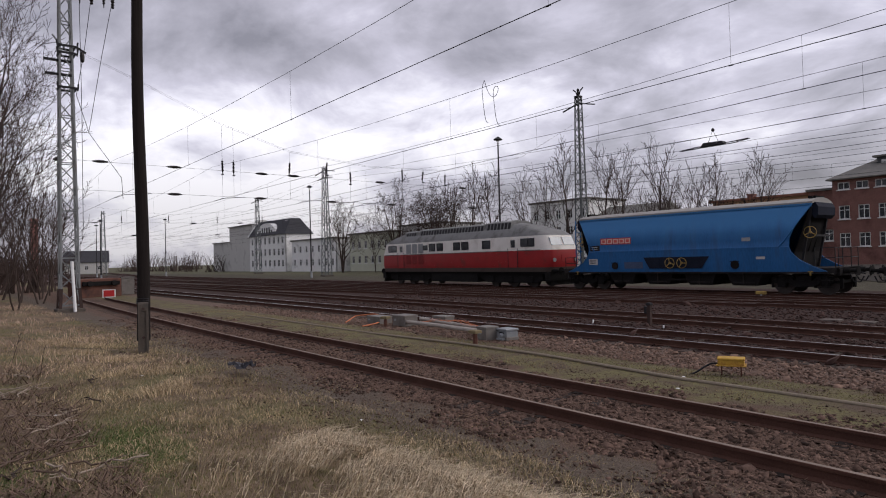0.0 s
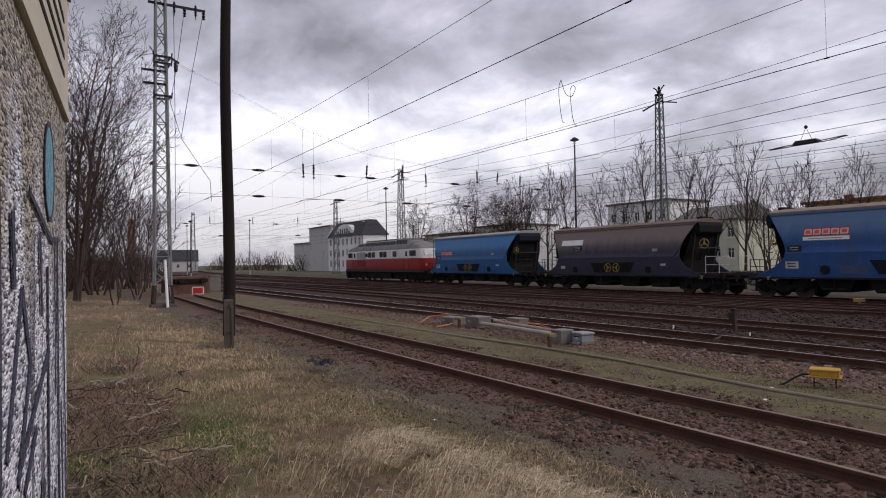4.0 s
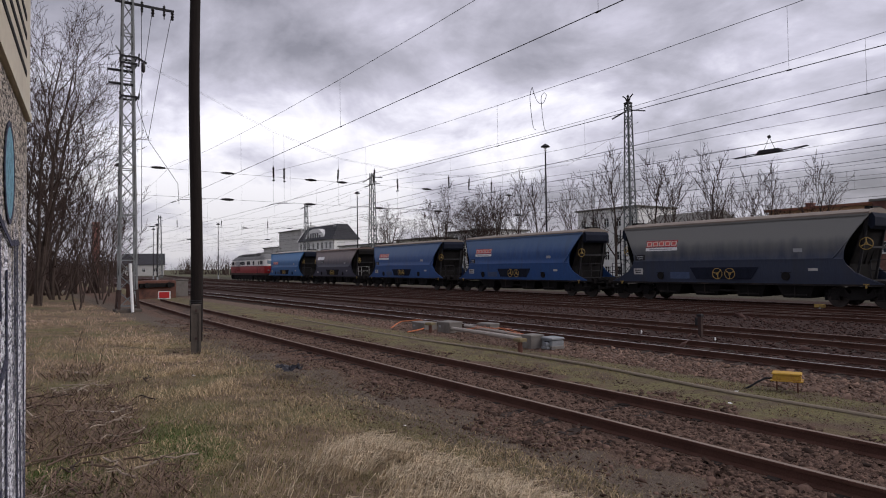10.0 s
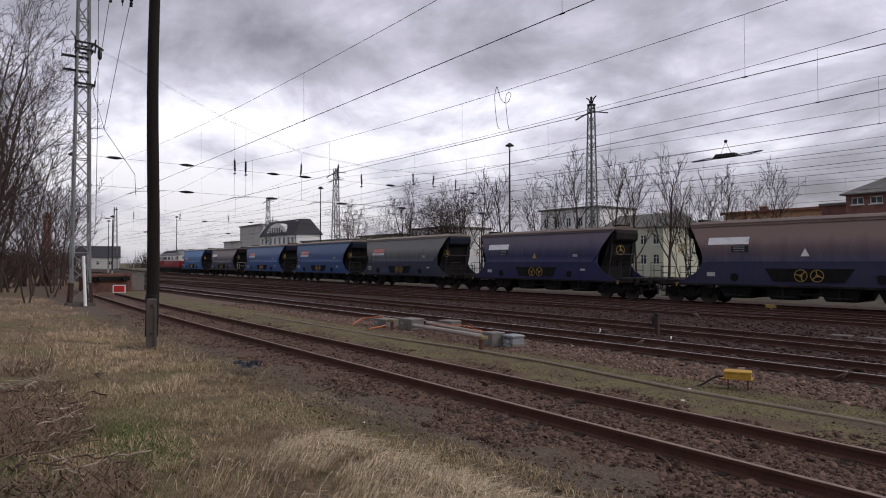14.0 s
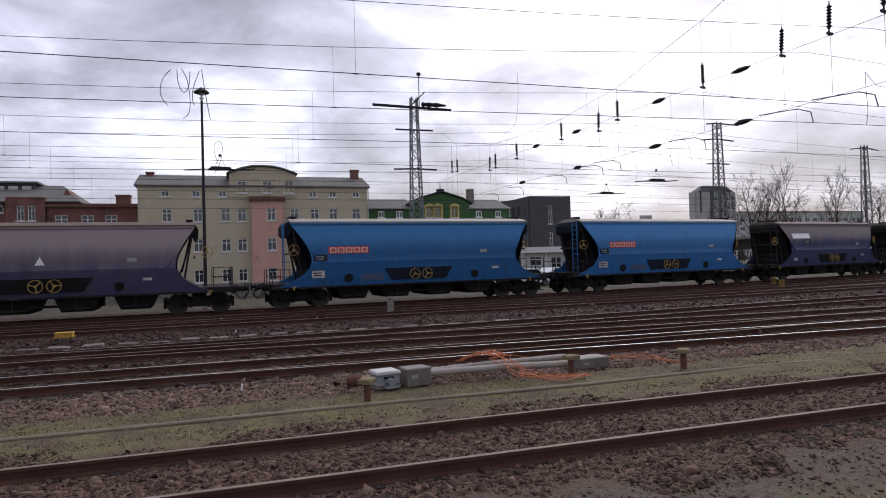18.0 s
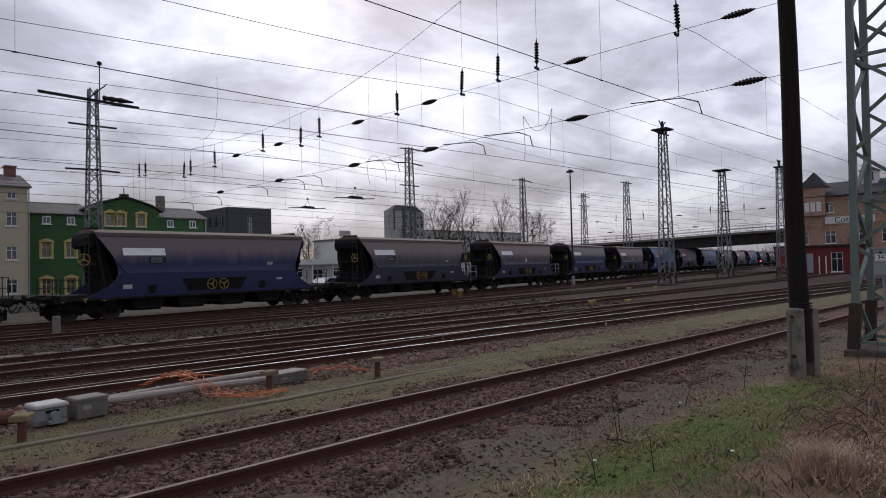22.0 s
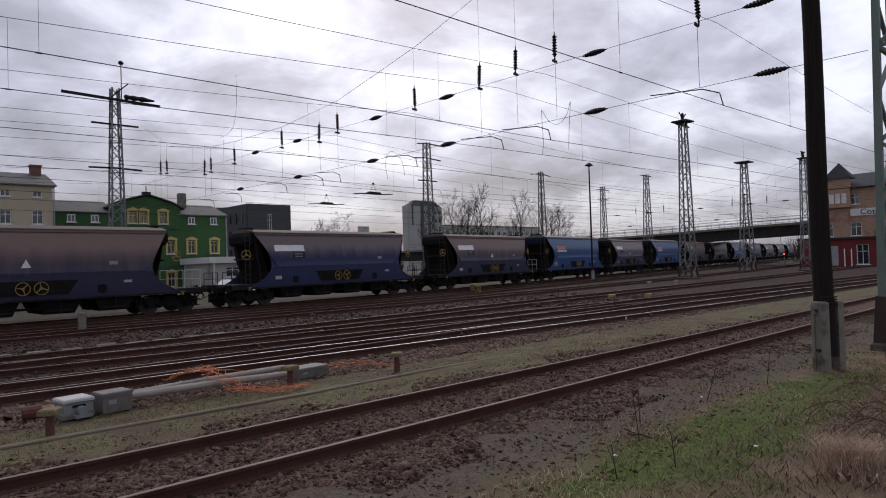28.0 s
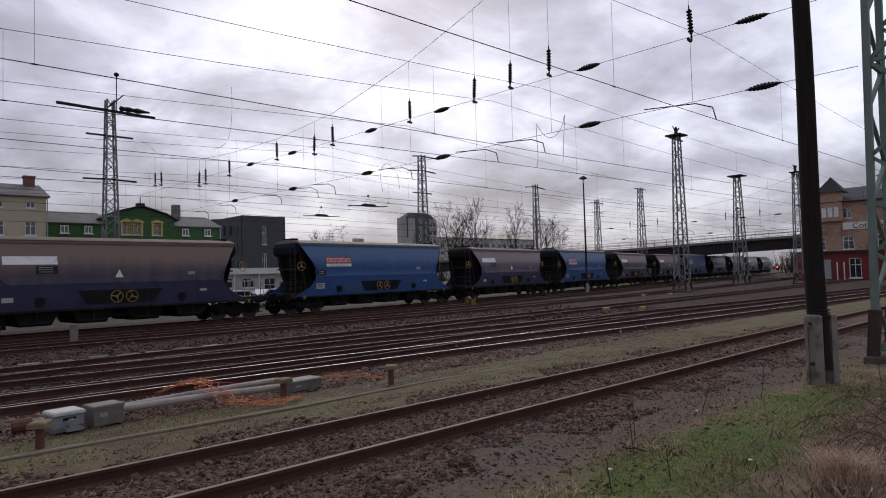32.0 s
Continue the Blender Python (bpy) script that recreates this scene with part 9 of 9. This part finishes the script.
# green patches
x, y = rs.normal(-8.2, 0.8, 6500), rs.normal(1.8, 0.36, 6500)
keep = patchy(x, y, 1.6, -0.1, 5.5)
blades("green_grass", x[keep], y[keep], 0.055, 0.003, 0.9, MOSS, "green patch of grass on the bank", 18)
x, y = rs.normal(-7.3, 0.5, 2500), rs.normal(0.4, 0.25, 2500)
blades("green_grass", x, y, 0.07, 0.004, 0.8, MOSS, "small green patch of grass beside the hut", 28)
x, y = rs.uniform(3.5, 15.5, 70000), rs.uniform(1.2, 5.0, 70000)
upper = np.interp(x, [3.5, 4.8, 6.2, 7.5, 9.5, 11.4, 14.5], [3.9, 4.2, 4.45, 4.3, 4.25, 4.2, 3.0])
lower = np.interp(x, [3.5, 5.8, 7.6, 9.65, 12.3, 14.5], [2.2, 2.5, 2.75, 3.15, 2.6, 2.0])
edge = np.array([noise.noise((float(a) * 1.1, float(b) * 1.1, 2.0)) for a, b in zip(x, y)]) * 0.5
keep = (y < upper + edge) & (y > lower + edge) & patchy(x, y, 0.9, -0.38, 6.0)
blades("green_grass", x[keep], y[keep], 0.042, 0.0032, 0.9, GREEN, "fresh green grass along the siding", 19)
x, y = rs.uniform(4.0, 15.0, 9000), rs.uniform(2.4, 5.4, 9000)
keep = patchy(x, y, 0.8, -0.05, 3.6)
blades("short_grass", x[keep], y[keep], 0.08, 0.004, 1.2, FADE, "thin faded grass among the green", 29)
# dead stalks by the green mast
x, y = rs.normal(6.95, 0.14, 2000), rs.normal(2.06, 0.1, 2000)
blades("dead_stalks", x, y, 0.36, 0.003, 0.75, REED, "tall dense tuft of dead pinkish-tan grass", 30)
x, y = rs.normal(7.9, 0.7, 1300), rs.normal(1.7, 0.3, 1300)
blades("dead_stalks", x, y, 0.22, 0.0035, 1.3, REED, "dense tuft of dead tan stalks", 20, 3.4)
x, y = rs.uniform(6.5, 16.0, 14000), rs.uniform(-0.8, 2.8, 14000)
keep = patchy(x, y, 0.9, -0.12, 8.0)
blades("dead_stalks", x[keep], y[keep], 0.16, 0.0045, 1.9, TANGLE, "dead tan and brown stalks in a tangle", 21)
x, y = rs.uniform(5.0, 15.0, 6000), rs.uniform(-1.0, 3.4, 6000)
blades("litter", x, y, 0.16, 0.006, 1.8, BROWN, "brown dead stems and leaves lying in the grass", 22)
x, y = scatter(13000, -16, -4, -1.5, 2.4, 23, 6.0)
keep = patchy(x, y, 0.7, -0.1, 9.0) & (x < -6.0) & (y < 1.5 + 0.08 * (x + 8) ** 2 * 0.2)
blades("litter", x[keep], y[keep], 0.22, 0.006, 2.2, BROWN, "brown dead stems lying on the bank", 24)
x, y = rs.uniform(-30, 20, 16000), rs.uniform(9.0, 10.9, 16000)
keep = patchy(x, y, 0.6, 0.0, 10.0)
blades("strip_grass", x[keep], y[keep], 0.06, 0.005, 0.8, FADE, "thin faded grass on the strip between tracks", 25)
x, y = rs.uniform(-26, 14, 22000), rs.uniform(4.0, 6.3, 22000)
keep = patchy(x, y, 0.9, -0.1, 12.0)
blades("litter", x[keep], y[keep], 0.045, 0.004, 2.5, BROWN, "brown dead stems trodden into the soil", 71)
x, y = rs.uniform(-26, 20, 9000), rs.uniform(6.0, 8.6, 9000)
keep = patchy(x, y, 0.7, 0.05, 13.0)
blades("litter", x[keep], y[keep], 0.05, 0.004, 2.2, BROWN, "brown dead weeds between the siding rails", 72)
x, y = rs.uniform(-16, 5, 9000), rs.normal(10.5, 0.35, 9000)
blades("strip_grass", x, y, 0.045, 0.004, 0.9, OLIVE, "thin green grass on the strip between tracks", 26)


def fallen_branch(x, y, turn, length, seed, material, label):
    rnd = random.Random(seed)
    t = thing("fallen_branch", Matrix.Translation((x, y, float(ground_at(np.array([x]), np.array([y]))[0]) + 0.03)) @ Matrix.Rotation(radians(turn), 4, "Z"), label, "branch", "fallen branches on the bank")
    pts = [Vector((length * (k / 6 - 0.5), rnd.gauss(0, 0.04), 0.02 + abs(rnd.gauss(0, 0.03)))) for k in range(7)]
    s = Shape()
    s.chain(pts, 0.012 * (0.55 + length * 0.4), 6)
    part("stem", s, material, t, smooth=True)
    for k in (2, 3, 4):
        a = rnd.uniform(0.4, 1.1) * rnd.choice((-1, 1))
        q = pts[k] + Vector((math.cos(a), math.sin(a), 0.25)) * length * 0.28
        part("side_twig", Shape().tube(pts[k], q, 0.006, 0.003, 5), material, t)


STICK = mat("brown_stick", (0.115, 0.078, 0.058), 0.9, 0, 0.3, 5, 30, 0.2)
pale_wood = mat("peeled_branch", (0.34, 0.28, 0.22), 0.9, 0, 0.2, 5, 30, 0.2)
for k, (x, y, a, ln) in enumerate(((-10.4, 1.0, 35, 1.1), (-9.3, 1.1, -60, 0.9), (-8.6, 0.2, 10, 1.0), (-12.0, 0.6, 80, 1.2), (-14.5, 1.2, 20, 1.6), (-13.2, 2.2, -15, 1.4), (-10.0, -0.2, 55, 1.3), (-7.6, 0.6, -30, 0.8), (-11.2, 1.9, 5, 1.2), (10.5, 2.4, 30, 1.2), (12.2, 2.0, -20, 1.4), (7.0, 4.3, 70, 0.9))):
    fallen_branch(x, y, a, ln * 0.6, 40 + k, pale_wood if k in (0, 1, 4) else M["bark"], "pale broken branch lying in the grass" if k in (0, 1, 4) else "dark broken branch lying in the grass")


rnd = random.Random(52)
for k in range(34):
    x, y = rnd.uniform(-13.5, -6.6), rnd.uniform(0.1, 1.5)
    fallen_branch(x, y, rnd.uniform(0, 180), rnd.uniform(0.3, 0.95), 400 + k, pale_wood if k % 3 == 0 else STICK, "pale broken branch lying in the grass" if k % 3 == 0 else "brown broken stick lying in the grass")


def bramble(x, y, size, seed):
    """A sprawl of arching leafless canes."""
    rnd = random.Random(seed)
    t = thing("bramble", (x, y, float(ground_at(np.array([x]), np.array([y]))[0]) - 0.02), "sprawling heap of dead brown bramble canes", "bramble", "dead brambles beside the green mast")
    for _ in range(15):
        a, reach, top = rnd.uniform(0, 6.28), size * rnd.uniform(0.5, 1.2), size * rnd.uniform(0.15, 0.5)
        o = Vector((rnd.gauss(0, 0.2), rnd.gauss(0, 0.15), 0)) * size
        pts = [o + Vector((math.cos(a + 0.25 * u) * reach * u, math.sin(a + 0.25 * u) * reach * u, 4 * top * u * (1 - u) * (1.1 - 0.3 * u) + rnd.gauss(0, 0.008))) for u in (0, 0.17, 0.34, 0.5, 0.67, 0.84, 0.97)]
        cane = part("cane", Shape().chain(pts, rnd.uniform(0.004, 0.008), 4), rnd.choice((STICK, STICK, TANGLE)), t)
        for k in (2, 4):
            q = pts[k] + Vector((rnd.gauss(0, 0.12), rnd.gauss(0, 0.12), rnd.uniform(-0.04, 0.14))) * size * 1.3
            part("shoot", Shape().tube(pts[k], q, 0.004, 0.002, 4), STICK, cane)


for k, (x, y, size) in enumerate(((8.9, 2.5, 0.7), (9.8, 2.2, 0.85), (9.1, 1.8, 0.8), (10.6, 2.5, 0.8), (11.4, 2.1, 0.9), (10.2, 1.6, 0.8), (8.2, 2.05, 0.6), (12.4, 2.3, 0.8))):
    bramble(x, y, size, 300 + k)


def dry_weed(x, y, h, seed):
    rnd = random.Random(seed)
    t = thing("dry_weed", (x, y, float(ground_at(np.array([x]), np.array([y]))[0]) - 0.01), "thin leafless brown weed stalk", "weed", "dry weeds")
    lean = Vector((rnd.uniform(-0.3, 0.3), rnd.uniform(-0.3, 0.3), 1)).normalized()
    part("stalk", Shape().tube((0, 0, 0), lean * h, 0.007, 0.003, 5), M["bark"], t)
    for k in range(4):
        p = lean * h * rnd.uniform(0.4, 0.95)
        a = rnd.uniform(0, 6.28)
        part("twig", Shape().tube(p, p + Vector((math.cos(a) * 0.1, math.sin(a) * 0.1, 0.12)), 0.004, 0.002, 4), M["bark"], t)


for k, (x, y, h) in enumerate(((7.05, 4.3, 0.6), (7.6, 4.6, 0.55), (9.5, 4.6, 0.5), (11.0, 4.3, 0.6), (13.5, 3.2, 0.7), (12.5, 2.8, 0.8), (6.2, 3.4, 0.4), (-14.8, 1.6, 0.5), (-17.0, 1.3, 0.7), (14.4, 2.6, 0.75), (11.6, 2.4, 0.7), (5.6, 3.7, 0.35))):
    dry_weed(x, y, h, 60 + k)
rnd = random.Random(77)
for k in range(10):
    x, y = rnd.choice(((rnd.uniform(-14, -3), rnd.uniform(1, 5)), (rnd.uniform(5, 13), rnd.uniform(2.5, 5.5)), (rnd.uniform(-8, 8), rnd.uniform(9, 11))))
    z = float(ground_at(np.array([x]), np.array([y]))[0])
    s = Shape().strips([[Vector((0.025 * i + rnd.uniform(-0.006, 0.006), 0.02 * j + rnd.uniform(-0.006, 0.006), 0.01 + rnd.uniform(0, 0.02))) for i in range(3)] for j in range(3)])
    solo("paper_scrap", s, M["white"], "small pale scrap of litter on the ground", "litter", Matrix.Translation((x, y, z + 0.02)) @ Matrix.Rotation(rnd.uniform(0, 6), 4, "Z"), "scraps of litter")


# ---- what moves ----


def arc_table():
    s = np.r_[0, np.cumsum(np.hypot(np.diff(LINE_X), np.diff(LINE_Y)))]
    return LINE_X, LINE_Y, s - float(np.interp(0.0, LINE_X, s))


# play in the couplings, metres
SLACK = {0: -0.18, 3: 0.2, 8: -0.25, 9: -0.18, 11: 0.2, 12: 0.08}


def motions():
    xs, ys, arc = arc_table()

    def on_line(s):
        return float(np.interp(s, arc, xs)), float(np.interp(s, arc, ys))

    def stance(s, half):
        (xa, ya), (xb, yb) = on_line(s - half), on_line(s + half)
        return Matrix.Translation(((xa + xb) / 2, (ya + yb) / 2, 0)) @ Matrix.Rotation(math.atan2(yb - ya, xb - xa), 4, "Z")

    def run(t):
        u = t / 32
        return START - 207.9 * u + 3.01 * u * u - 9.29 * u ** 3

    times = [0.0, 0.1] + [0.5 * k for k in range(1, 64)] + [31.9, 32.0]
    walk(LOCO, [(t, stance(run(t) - LEN / 2 - 10.3, 6.0)) for t in times])
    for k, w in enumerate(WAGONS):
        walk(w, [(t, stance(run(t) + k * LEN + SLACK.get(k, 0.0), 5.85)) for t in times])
    # the wheels turn as they roll
    spin = [round(0.1 * k, 1) for k in range(321)]
    for v in [LOCO, *WAGONS]:
        for b in v.children:
            for w in b.children:
                if w.name.split(".")[0] == "wheelset":
                    at, r = w.matrix_basis.translation.copy(), w.matrix_basis.translation.z
                    walk(w, [(t, Matrix.Translation(at) @ Matrix.Rotation((run(t) - START) / r, 4, "Y")) for t in spin])


motions()
